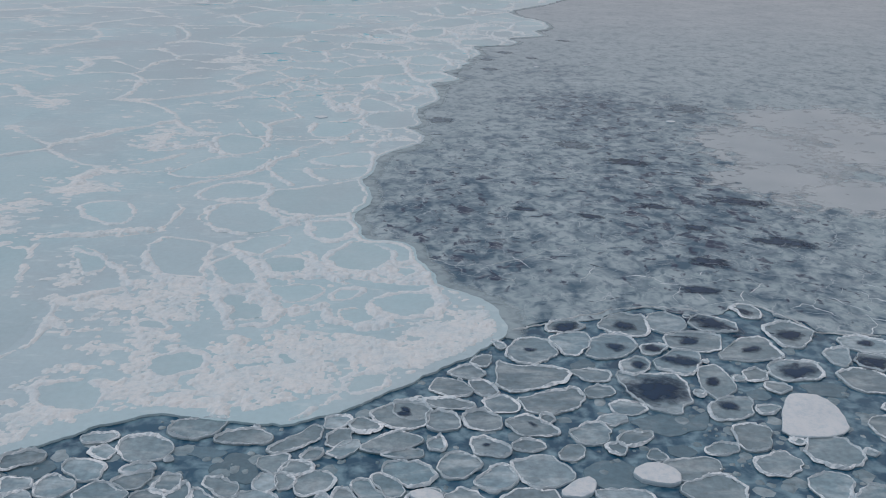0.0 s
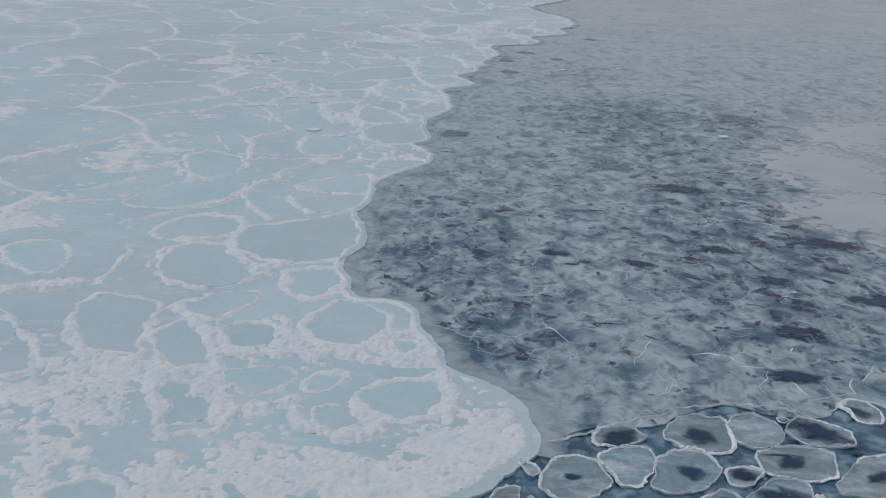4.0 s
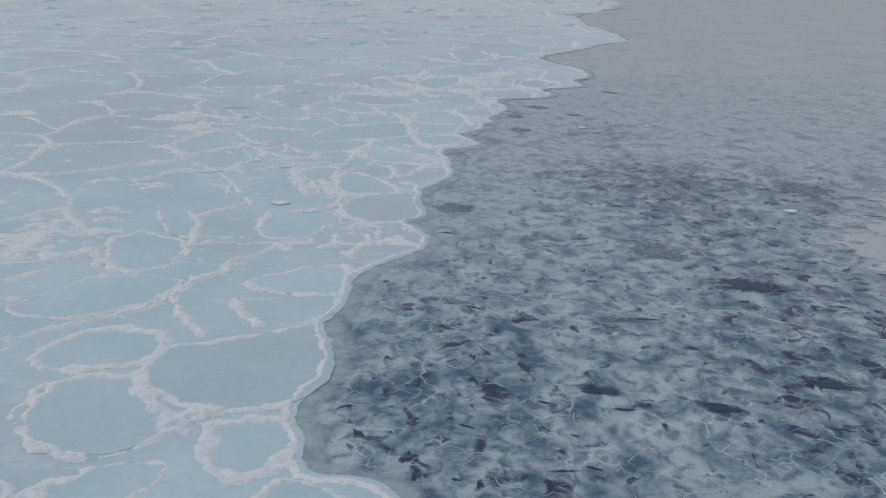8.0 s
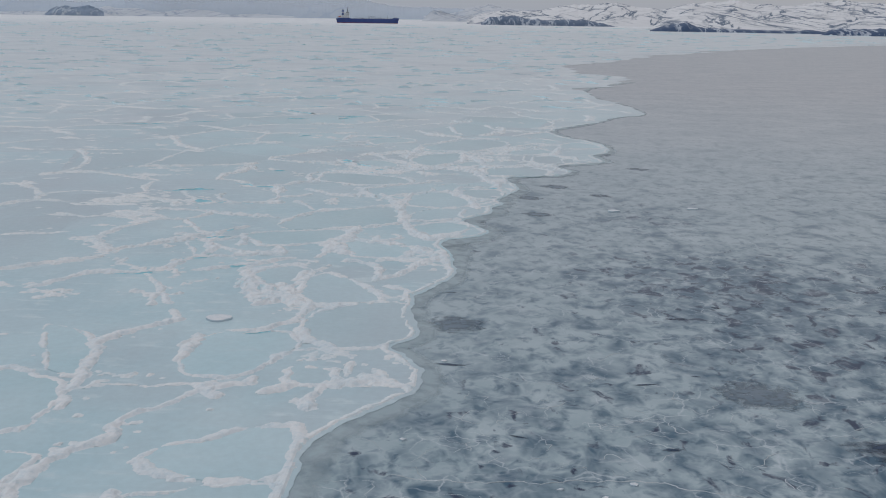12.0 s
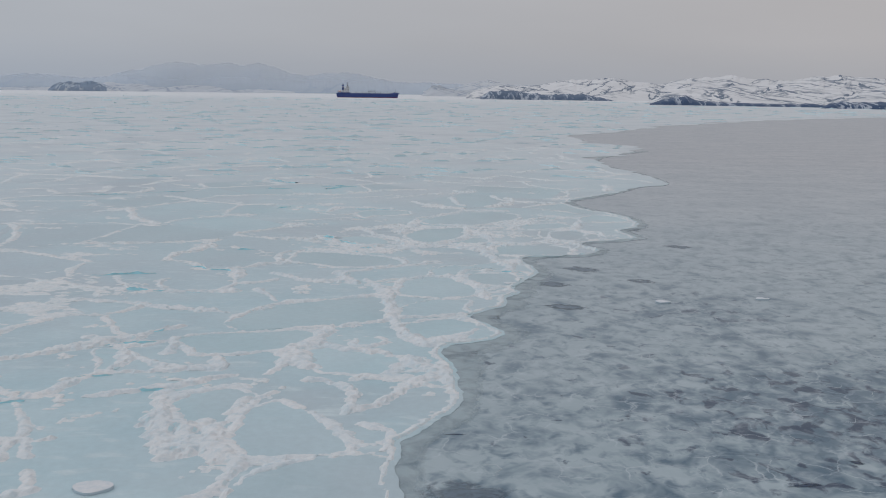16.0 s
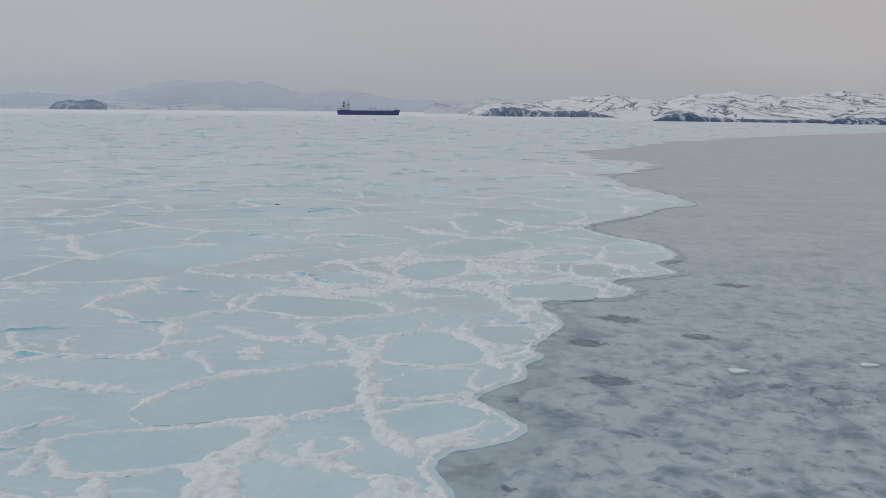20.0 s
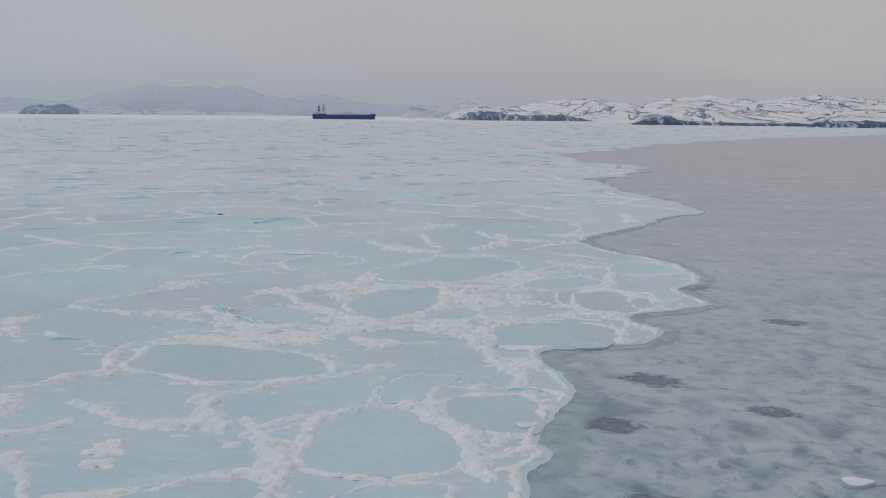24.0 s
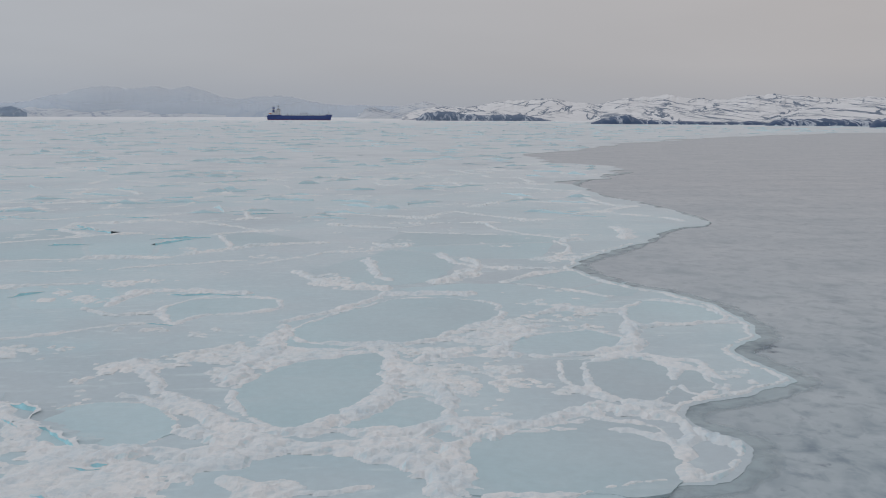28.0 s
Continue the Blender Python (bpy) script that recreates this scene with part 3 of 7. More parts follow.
def floe(*corners, rim=0.34):
    k = len(FLOE_OUTLINES) + 1
    out = ragged(rounded(corners, 0.3, True, 1, 0.14), 0.5, 1.8, 100 + k)
    FLOE_OUTLINES.append(out)
    ob = thing("ice_floe", slab("ice_floe", [tuple(p) for p in out], SHEET_TOP - 0.1, SHEET_TOP + (0.012 + 0.003 * (k * 5 % 13) if rim else 0.004 + 0.001 * (k * 3 % 7)), FLOE), "smooth pale blue ice floe with a white snow rim" if rim else "smooth pale blue-grey ice floe frozen into the sheet", "ice floe", "floes frozen into the sheet")
    if rim:
        OWNERS.append(("snow_rim", ob))
        HEAPS.append((np.vstack([out, out[:1]]), rim * (0.55 + 0.16 * (k % 5)), 0.11, len(OWNERS)))
    return ob


def pressure_ridge(size, *line):
    p = ragged(rounded(line, 0.25, False, 1, 0.18), 0.55, 1.4, 700 + len(HEAPS))
    OWNERS.append(("pressure_ridge", None))
    HEAPS.append((p, *size, len(OWNERS)))


floe((-28.5, 60.4), (-24.7, 61.3), (-23.0, 59.6), (-23.1, 57.0), (-25.4, 56.6), (-27.2, 57.8))
floe((-6.8, 62.6), (-3.3, 63.1), (-3.6, 60.9), (-6.5, 60.1))
floe((-21.5, 64.4), (-20.0, 65.6), (-19.3, 66.2), (-17.7, 65.4), (-17.4, 63.5), (-19.3, 61.9), (-20.7, 62.3))
floe((-12.5, 66.0), (-11.3, 65.8), (-10.2, 64.2), (-11.5, 63.8))
floe((-24.9, 70.5), (-22.7, 71.0), (-21.3, 70.0), (-21.8, 69.4), (-24.2, 69.4))
floe((-8.4, 73.9), (-6.5, 74.4), (-5.3, 72.3), (-6.8, 71.1), (-7.9, 71.3))
floe((-18.8, 76.4), (-16.0, 76.5), (-14.6, 73.5), (-14.1, 72.1), (-15.4, 71.5), (-17.1, 71.6), (-18.0, 73.3))
floe((-12.6, 73.3), (-9.9, 75.1), (-9.2, 74.2), (-10.8, 73.4), (-12.1, 72.6))
floe((-5.5, 76.3), (-3.0, 77.7), (-1.0, 78.0), (-0.2, 75.9), (-0.9, 72.9), (-3.3, 72.2), (-4.9, 73.4), (-5.8, 74.8))
floe((-14.8, 78.2), (-11.2, 79.0), (-10.4, 77.6), (-11.2, 75.6), (-13.0, 75.3), (-14.6, 76.5))
floe((-9.5, 76.9), (-8.3, 78.4), (-6.5, 78.3), (-7.4, 76.2), (-8.7, 75.4))
floe((-20.6, 84.6), (-19.5, 85.6), (-18.2, 84.2), (-16.6, 80.6), (-16.2, 78.5), (-18.3, 78.1), (-20.0, 79.9), (-21.4, 83.0))
floe((-4.4, 83.4), (-2.5, 83.3), (-1.6, 82.0), (-3.2, 81.0), (-4.5, 81.8))
floe((-17.0, 84.3), (-15.6, 85.4), (-12.9, 85.1), (-12.4, 82.2), (-15.5, 81.1))
floe((-35.6, 87.1), (-33.8, 86.2), (-31.3, 83.4), (-30.9, 81.5), (-32.3, 80.0))
floe((-28.6, 87.6), (-27.5, 89.7), (-23.7, 89.1), (-21.8, 87.6), (-21.9, 84.0), (-22.1, 81.1), (-21.2, 79.9), (-24.2, 80.1), (-26.6, 82.2), (-28.0, 85.1))
floe((-11.0, 85.2), (-10.2, 87.3), (-8.7, 89.9), (-6.8, 89.1), (-4.4, 87.2), (-4.6, 84.1), (-6.5, 81.7), (-9.9, 82.4))
floe((-20.7, 88.2), (-18.5, 90.3), (-15.3, 90.8), (-15.3, 88.5), (-17.3, 85.5), (-19.8, 86.6))
floe((-14.0, 95.1), (-11.9, 95.9), (-9.5, 95.8), (-8.7, 93.6), (-9.4, 91.2), (-11.0, 89.7), (-12.7, 90.4), (-13.4, 92.7))
floe((-25.7, 95.8), (-25.2, 97.6), (-24.3, 99.5), (-22.6, 100.8), (-20.6, 100.7), (-19.2, 99.1), (-16.8, 95.7), (-16.0, 94.1), (-17.4, 92.5), (-19.1, 91.4), (-21.1, 91.7), (-23.1, 92.8), (-24.7, 93.9))
floe((-25.6, 98.9), (-23.5, 100.4), (-20.4, 100.7), (-18.2, 97.4), (-15.8, 95.6), (-17.1, 92.4), (-19.5, 90.8), (-22.7, 92.0), (-24.3, 94.3))
floe((-39.3, 98.5), (-37.9, 100.1), (-34.9, 100.3), (-32.8, 97.0), (-32.8, 93.7), (-34.4, 93.0), (-37.4, 95.3))
floe((-20.0, 103.0), (-19.6, 104.8), (-19.1, 105.8), (-15.9, 106.7), (-12.4, 108.6), (-10.1, 109.8), (-9.1, 107.9), (-8.1, 103.8), (-8.0, 101.8), (-8.8, 99.0), (-10.0, 97.8), (-12.2, 97.2), (-14.5, 96.9), (-16.7, 97.6), (-18.7, 99.5), (-19.8, 101.4))
floe((-27.4, 102.5), (-27.5, 104.7), (-27.0, 106.1), (-25.6, 107.7), (-23.1, 108.4), (-20.4, 107.6), (-19.7, 105.7), (-20.0, 102.6), (-22.0, 102.1), (-24.4, 101.5), (-26.5, 101.4))
floe((-16.5, 112.5), (-16.3, 113.7), (-13.6, 115.0), (-9.7, 115.7), (-8.8, 114.8), (-8.8, 112.0), (-11.1, 110.4), (-13.7, 109.5), (-14.7, 110.0))
floe((-32.7, 111.9), (-31.6, 114.3), (-29.8, 117.5), (-28.4, 118.5), (-25.2, 118.5), (-21.9, 118.1), (-22.5, 115.6), (-23.7, 112.5), (-25.6, 110.8), (-28.4, 109.5), (-31.0, 109.8), (-33.0, 110.8))
floe((-16.8, 117.9), (-15.4, 119.7), (-12.0, 121.6), (-9.2, 122.5), (-8.8, 118.5), (-9.8, 115.9), (-13.7, 115.6), (-16.1, 116.7))
floe((-31.4, 126.7), (-31.4, 128.3), (-28.9, 129.9), (-25.7, 128.0), (-24.0, 125.7), (-24.2, 121.3), (-26.4, 119.5), (-28.6, 120.2))
floe((-11.7, 130.2), (-11.6, 131.2), (-9.9, 131.2), (-8.4, 130.8), (-8.2, 128.5), (-10.6, 128.0), (-11.8, 129.0))
floe((-30.9, 138.6), (-29.2, 138.2), (-26.7, 136.7), (-25.5, 134.8), (-25.0, 131.2), (-24.8, 128.7), (-26.1, 129.4), (-26.8, 130.2))
floe((-18.8, 132.4), (-19.0, 136.2), (-17.6, 137.5), (-15.1, 137.9), (-13.0, 138.1), (-11.8, 135.6), (-12.4, 133.7), (-13.2, 131.4), (-13.9, 130.1), (-15.5, 129.1), (-17.2, 129.5), (-18.5, 130.7))
floe((-12.3, 138.6), (-11.6, 143.3), (-9.5, 144.8), (-5.9, 146.0), (-4.4, 145.1), (-3.8, 140.3), (-4.2, 137.0), (-6.8, 134.9), (-9.2, 134.8), (-11.2, 136.6))
floe((-13.8, 147.2), (-14.1, 152.4), (-12.5, 154.1), (-10.5, 152.6), (-7.9, 149.0), (-6.8, 146.2), (-9.5, 145.4), (-11.9, 144.6))
floe((-18.9, 152.8), (-18.3, 155.4), (-15.8, 156.8), (-13.6, 154.9), (-14.5, 150.0), (-16.9, 149.1))
floe((-28.1, 165.0), (-26.1, 165.1), (-24.3, 163.2), (-24.1, 160.5), (-25.0, 158.8))
floe((-12.5, 165.5), (-10.7, 166.6), (-8.6, 166.2), (-5.5, 164.2), (-5.6, 161.7), (-6.6, 159.9), (-8.9, 159.8), (-10.8, 160.1), (-11.8, 162.2))
floe((-23.3, 168.0), (-22.0, 166.4), (-20.2, 164.0), (-17.0, 164.2), (-14.5, 165.8), (-13.2, 167.5), (-12.4, 170.4), (-13.7, 171.6), (-17.1, 170.7), (-20.5, 169.9), (-22.8, 168.6))
floe((-9.4, 169.5), (-7.7, 169.6), (-6.8, 167.9), (-8.0, 166.8), (-9.4, 167.2))
floe((-6.7, 174.0), (-4.5, 175.5), (-1.4, 176.5), (0.1, 174.5), (-0.7, 171.2), (-2.8, 169.3), (-4.5, 168.1), (-5.6, 169.7), (-6.1, 172.1))
floe((-20.6, 173.7), (-19.5, 176.6), (-16.8, 180.7), (-12.7, 183.6), (-9.4, 184.8), (-8.0, 184.0), (-7.6, 177.5), (-7.9, 175.3), (-10.3, 173.4), (-13.1, 172.3), (-16.6, 171.4), (-19.1, 171.2))
floe((-6.4, 180.7), (-4.0, 183.4), (-0.6, 183.7), (-1.0, 180.3), (-0.2, 178.0), (-3.0, 177.1), (-5.3, 176.2), (-7.0, 177.5))
floe((-7.7, 190.9), (-6.4, 193.9), (-3.0, 194.7), (-1.0, 191.5), (0.4, 188.5), (-0.1, 185.5), (-2.8, 184.4), (-5.8, 184.5), (-7.7, 185.9))
floe((-9.7, 190.2), (-8.1, 191.1), (-7.6, 192.4), (-7.5, 189.8), (-7.9, 188.2), (-8.8, 188.6))
floe((-1.0, 195.6), (0.6, 196.7), (3.8, 196.8), (4.7, 193.7), (4.1, 190.1), (2.3, 189.3), (0.4, 190.9), (-0.7, 192.6))
floe((-4.9, 197.6), (-3.1, 200.7), (0.7, 200.8), (-1.3, 197.7), (-1.6, 195.6), (-4.1, 195.0))
floe((2.6, 203.5), (3.9, 202.8), (3.7, 199.7), (0.6, 199.0), (-0.3, 200.8))
floe((-20.6, 202.0), (-21.0, 207.8), (-16.5, 208.0), (-12.3, 206.6), (-9.1, 205.2), (-7.2, 201.2), (-10.3, 199.2), (-14.2, 198.5), (-17.6, 200.2))
floe((2.5, 214.6), (6.5, 215.8), (10.4, 215.5), (12.3, 213.2), (11.1, 208.8), (7.3, 207.4), (3.9, 207.4), (2.3, 209.3))
floe((2.8, 213.7), (4.8, 215.9), (7.1, 216.6), (9.4, 217.4), (11.5, 216.1), (12.3, 213.4), (11.1, 208.9), (10.2, 207.8), (1.8, 208.1), (2.4, 211.0))
floe((-17.1, 216.6), (-17.2, 219.5), (-15.8, 220.4), (-12.7, 220.3), (-11.3, 218.0), (-10.5, 216.0), (-11.6, 214.1), (-13.2, 213.8), (-15.8, 214.2))
floe((-0.5, 220.4), (0.7, 221.4), (2.1, 219.4), (1.9, 217.2), (0.4, 215.9), (-2.5, 215.9), (-3.1, 216.5), (-1.8, 218.2))
floe((-9.0, 221.7), (-8.3, 224.9), (-7.1, 227.8), (-3.9, 229.5), (-1.2, 230.8), (-0.8, 227.0), (-1.1, 222.5), (-2.1, 219.6), (-3.4, 217.4), (-4.0, 215.4), (-5.6, 215.8), (-7.2, 217.5), (-8.5, 219.7))
floe((15.9, 227.9), (17.3, 227.8), (17.7, 223.0), (16.5, 220.5), (14.9, 221.0), (15.2, 224.2))
floe((10.1, 227.4), (14.2, 229.9), (16.8, 226.4), (17.1, 222.1), (13.1, 219.1), (10.1, 221.0))
floe((9.2, 228.0), (11.8, 229.3), (14.8, 228.6), (15.2, 225.4), (14.0, 221.0), (11.7, 219.1), (9.6, 221.2), (8.6, 224.4))
floe((5.9, 232.3), (8.9, 235.4), (12.9, 236.2), (14.2, 233.7), (13.2, 230.7), (9.1, 229.4), (6.3, 229.5))
floe((-7.7, 235.8), (-6.9, 238.4), (-4.0, 243.1), (-0.7, 247.5), (3.8, 247.8), (7.2, 245.0), (7.2, 240.9), (4.5, 238.1), (2.4, 234.0), (-0.9, 232.2), (-5.4, 231.2), (-7.6, 231.9))
floe((16.5, 243.7), (19.6, 247.0), (22.9, 244.7), (23.4, 239.5), (19.2, 237.8), (16.0, 237.9))
floe((-18.2, 243.5), (-16.7, 247.8), (-12.4, 248.9), (-10.0, 247.7), (-9.2, 244.3), (-11.4, 242.3), (-14.9, 241.4), (-16.2, 238.6))
TRACED = len(FLOE_OUTLINES)

pressure_ridge(THIN, (-28.5, 79.8), (-26.7, 75.8), (-25.3, 72.2), (-23.5, 68.3), (-22.5, 66.0))
pressure_ridge(BROAD, (-13.6, 72.9), (-11.6, 73.7), (-9.5, 74.6), (-8.8, 71.8), (-6.7, 70.6), (-4.7, 71.3))
pressure_ridge(BROAD, (-5.8, 74.8), (-5.2, 72.7), (-4.0, 71.4))
pressure_ridge(BROAD, (-15.9, 76.5), (-14.6, 74.3), (-13.9, 71.8))
pressure_ridge(BROAD, (-19.9, 79.5), (-19.3, 76.3), (-17.5, 71.3), (-16.4, 70.0))
pressure_ridge(BROAD, (-16.4, 80.6), (-15.2, 77.3), (-13.6, 72.9), (-13.7, 70.5), (-15.8, 70.4))
pressure_ridge(BROAD, (-0.2, 78.2), (0.2, 75.1), (-0.1, 73.7))
pressure_ridge(BROAD, (-19.3, 77.5), (-17.5, 77.8), (-15.5, 77.9))
pressure_ridge(BROAD, (-16.2, 80.6), (-12.9, 80.4), (-9.7, 81.0), (-6.4, 80.4), (-3.9, 79.7), (-1.1, 79.8))
pressure_ridge(MID, (-28.1, 85.1), (-26.8, 81.8), (-24.3, 79.2), (-21.4, 79.0))
pressure_ridge(BROAD, (-5.0, 83.6), (-2.5, 84.1), (-0.6, 82.4), (-1.1, 80.5), (-3.9, 80.4), (-5.2, 82.1), (-5.0, 83.6))
pressure_ridge(MID, (-35.1, 86.1), (-32.7, 84.7), (-30.9, 82.4), (-28.5, 80.7), (-27.5, 78.2))
pressure_ridge(BROAD, (-12.7, 86.6), (-11.8, 83.7), (-10.9, 82.3))
pressure_ridge(MID, (-21.1, 88.1), (-19.1, 85.7), (-17.5, 84.3), (-16.4, 80.6))
pressure_ridge(BROAD, (-19.2, 99.1), (-16.8, 95.7), (-15.8, 94.5), (-15.3, 96.1), (-14.5, 96.9))
pressure_ridge(MID, (-22.3, 114.4), (-20.1, 110.6), (-17.7, 107.7))
pressure_ridge(MID, (-16.9, 114.2), (-14.5, 109.5))
pressure_ridge(THIN, (-17.3, 117.8), (-13.7, 115.6), (-9.8, 115.9))
pressure_ridge(MID, (-30.9, 105.4), (-28.5, 108.0), (-25.6, 109.7), (-22.8, 112.6), (-21.9, 115.0), (-21.2, 117.5), (-19.2, 120.3), (-19.4, 123.1), (-15.8, 127.2), (-13.1, 129.1))
pressure_ridge(BROAD, (-38.9, 122.2), (-36.4, 123.2), (-33.3, 122.7), (-32.3, 125.0), (-29.7, 120.8), (-29.8, 122.3))
pressure_ridge(MID, (-9.4, 124.9), (-9.3, 127.3), (-9.0, 128.4))
pressure_ridge(MID, (-15.0, 126.3), (-16.3, 127.7), (-15.6, 128.1), (-14.0, 128.2))
pressure_ridge(MID, (-12.3, 127.1), (-11.0, 128.3))
pressure_ridge(THIN, (-23.8, 127.2), (-20.8, 127.4), (-18.0, 127.9), (-15.7, 128.4))
pressure_ridge(MID, (-8.5, 128.1), (-6.1, 129.0), (-4.9, 129.4), (-3.9, 128.3), (-3.6, 128.0))
pressure_ridge(MID, (-23.7, 123.8), (-24.1, 125.8), (-23.8, 127.2), (-24.6, 130.3), (-24.9, 132.9), (-25.6, 135.8))
pressure_ridge(THIN, (-13.0, 131.8), (-12.2, 134.1), (-10.2, 134.7), (-8.4, 133.9), (-7.9, 132.6), (-7.8, 130.1))
pressure_ridge(BROAD, (-19.0, 132.4), (-19.1, 133.7), (-19.1, 136.7))
pressure_ridge(MID, (-12.3, 138.6), (-11.2, 136.1), (-9.5, 134.8))
pressure_ridge(MID, (-25.4, 135.3), (-24.4, 137.4), (-22.9, 139.1), (-21.6, 140.5))
pressure_ridge(MID, (-17.4, 138.3), (-15.2, 138.5), (-13.0, 140.3))
pressure_ridge(THIN, (-21.8, 140.9), (-22.9, 143.9), (-24.7, 147.1))
pressure_ridge(BROAD, (-15.4, 150.0), (-13.7, 145.8), (-12.5, 143.9), (-12.8, 140.9))
pressure_ridge(THIN, (-11.9, 144.6), (-8.0, 145.9), (-5.5, 145.7), (-5.1, 149.2), (-6.7, 150.5))
pressure_ridge(BROAD, (-19.5, 154.5), (-17.6, 148.3), (-16.2, 145.0), (-15.7, 145.7), (-17.1, 149.8))
pressure_ridge(THIN, (-13.1, 154.9), (-10.5, 152.6), (-8.0, 149.7))
pressure_ridge(MID, (-14.8, 151.5), (-14.3, 154.0), (-13.0, 155.8))
pressure_ridge(MID, (-35.7, 148.6), (-34.6, 150.9), (-32.6, 153.5), (-28.7, 153.0), (-26.6, 154.8), (-25.8, 158.5), (-24.3, 161.6), (-25.5, 164.0))
pressure_ridge(MID, (-7.7, 152.0), (-6.5, 153.7), (-4.9, 157.3), (-2.2, 162.2))
pressure_ridge(MID, (-24.5, 154.1), (-20.4, 156.2), (-16.3, 159.2))
pressure_ridge(BROAD, (-11.3, 158.6), (-8.2, 157.0), (-7.7, 152.0), (-5.3, 155.5), (-2.7, 161.2))
pressure_ridge(MID, (-27.0, 157.5), (-24.7, 159.6), (-21.3, 159.8), (-17.6, 161.1))
pressure_ridge(MID, (-23.8, 162.8), (-21.9, 161.1), (-19.2, 160.4), (-17.1, 160.5), (-18.4, 163.1))
pressure_ridge(BROAD, (-5.4, 163.5), (-4.4, 161.7), (-2.6, 161.8), (-1.9, 159.4))
pressure_ridge(MID, (-14.2, 159.5), (-13.5, 163.0), (-13.4, 165.4))
pressure_ridge(BROAD, (-13.4, 165.4), (-12.5, 164.0), (-11.6, 161.3))
pressure_ridge(MID, (-10.7, 166.6), (-8.6, 165.7), (-5.5, 164.4))
pressure_ridge(MID, (-22.2, 164.3), (-23.1, 168.0))
pressure_ridge(MID, (-27.6, 166.0), (-24.7, 165.7), (-23.2, 167.6))
pressure_ridge(BROAD, (-14.0, 164.9), (-12.8, 167.0), (-12.2, 169.3), (-11.9, 171.7))
pressure_ridge(MID, (-29.6, 168.1), (-27.1, 167.2), (-25.9, 168.4), (-24.8, 170.8), (-23.8, 172.2))
pressure_ridge(MID, (-3.1, 168.7), (-0.7, 169.5), (2.9, 170.9))
pressure_ridge(MID, (-20.5, 169.9), (-17.1, 170.7), (-13.8, 172.2), (-11.0, 172.8), (-8.2, 174.6), (-6.8, 176.1))
pressure_ridge(BROAD, (-1.4, 176.5), (0.9, 174.5), (2.9, 171.5))
pressure_ridge(MID, (-6.8, 176.1), (-3.8, 177.0), (-1.0, 178.0))
pressure_ridge(MID, (-35.9, 181.0), (-32.3, 180.4), (-28.4, 179.1), (-24.2, 177.8), (-21.3, 177.2))
pressure_ridge(BROAD, (-11.1, 191.7), (-8.8, 187.7), (-7.8, 182.3), (-7.2, 176.1), (-5.7, 170.9), (-4.1, 168.1))
pressure_ridge(MID, (-20.6, 173.7), (-20.1, 175.9), (-17.8, 181.2), (-13.4, 182.7), (-9.4, 184.8), (-8.4, 184.0))
pressure_ridge(MID, (-17.9, 181.5), (-18.7, 183.2), (-20.5, 186.8))
pressure_ridge(MID, (-33.7, 185.7), (-29.0, 185.1), (-26.4, 185.3), (-22.9, 185.6))
pressure_ridge(THIN, (-36.4, 191.8), (-32.8, 185.8))
pressure_ridge(THIN, (-25.6, 195.1), (-23.3, 188.6), (-24.2, 185.5))
pressure_ridge(MID, (-22.5, 189.4), (-21.0, 189.9), (-20.0, 191.6))
pressure_ridge(BROAD, (-3.0, 195.1), (-1.0, 192.6), (0.4, 189.5), (0.7, 184.7))
pressure_ridge(MID, (4.5, 194.7), (4.6, 191.0), (3.9, 188.5), (3.3, 187.7))
pressure_ridge(MID, (-17.5, 191.7), (-15.2, 190.9), (-14.0, 191.8), (-12.3, 190.5))
pressure_ridge(MID, (-10.4, 189.9), (-9.1, 191.9), (-7.0, 193.4))
pressure_ridge(BROAD, (-1.6, 196.6), (-1.3, 192.2), (0.4, 190.5), (2.1, 189.7))
pressure_ridge(BROAD, (-7.5, 189.0), (-7.5, 192.0), (-6.4, 193.4), (-4.7, 194.5), (-2.8, 194.3))
pressure_ridge(BROAD, (-14.1, 195.7), (-13.0, 192.3), (-12.0, 190.5))
pressure_ridge(MID, (-20.7, 195.0), (-18.6, 192.6), (-17.5, 191.7))
pressure_ridge(BROAD, (-23.7, 192.0), (-24.6, 195.9))
pressure_ridge(MID, (3.5, 197.3), (4.9, 197.9), (6.0, 196.9))
pressure_ridge(MID, (-1.3, 196.6), (-1.3, 198.9), (0.9, 197.8), (2.9, 198.5))
pressure_ridge(MID, (6.6, 202.1), (6.9, 198.2), (7.3, 195.2))
pressure_ridge(MID, (-26.0, 197.0), (-23.9, 198.2), (-21.9, 200.7), (-20.9, 200.7))
pressure_ridge(MID, (-14.0, 196.2), (-12.0, 197.4), (-9.7, 199.2), (-7.2, 200.5), (-3.9, 202.6))
pressure_ridge(BROAD, (4.2, 204.2), (4.0, 199.7), (3.3, 198.5))
pressure_ridge(BROAD, (3.5, 202.1), (5.5, 203.2), (6.5, 201.6))
pressure_ridge(MID, (2.6, 204.2), (4.5, 205.0), (6.4, 204.3))
pressure_ridge(MID, (-21.5, 200.7), (-22.5, 207.0), (-21.3, 208.6), (-19.0, 208.7), (-16.1, 208.0), (-13.0, 207.8))
pressure_ridge(BROAD, (0.6, 212.0), (2.0, 207.1), (2.6, 204.2))
pressure_ridge(MID, (5.9, 206.5), (10.9, 207.9), (12.3, 209.5), (14.7, 211.2))
pressure_ridge(BROAD, (2.1, 213.7), (2.4, 211.0), (2.1, 209.2))
pressure_ridge(BROAD, (-15.9, 209.7), (-15.0, 210.9), (-13.8, 212.1), (-12.4, 212.7), (-10.2, 213.4), (-7.6, 212.6), (-5.3, 213.2), (-2.9, 213.8), (0.6, 213.7))
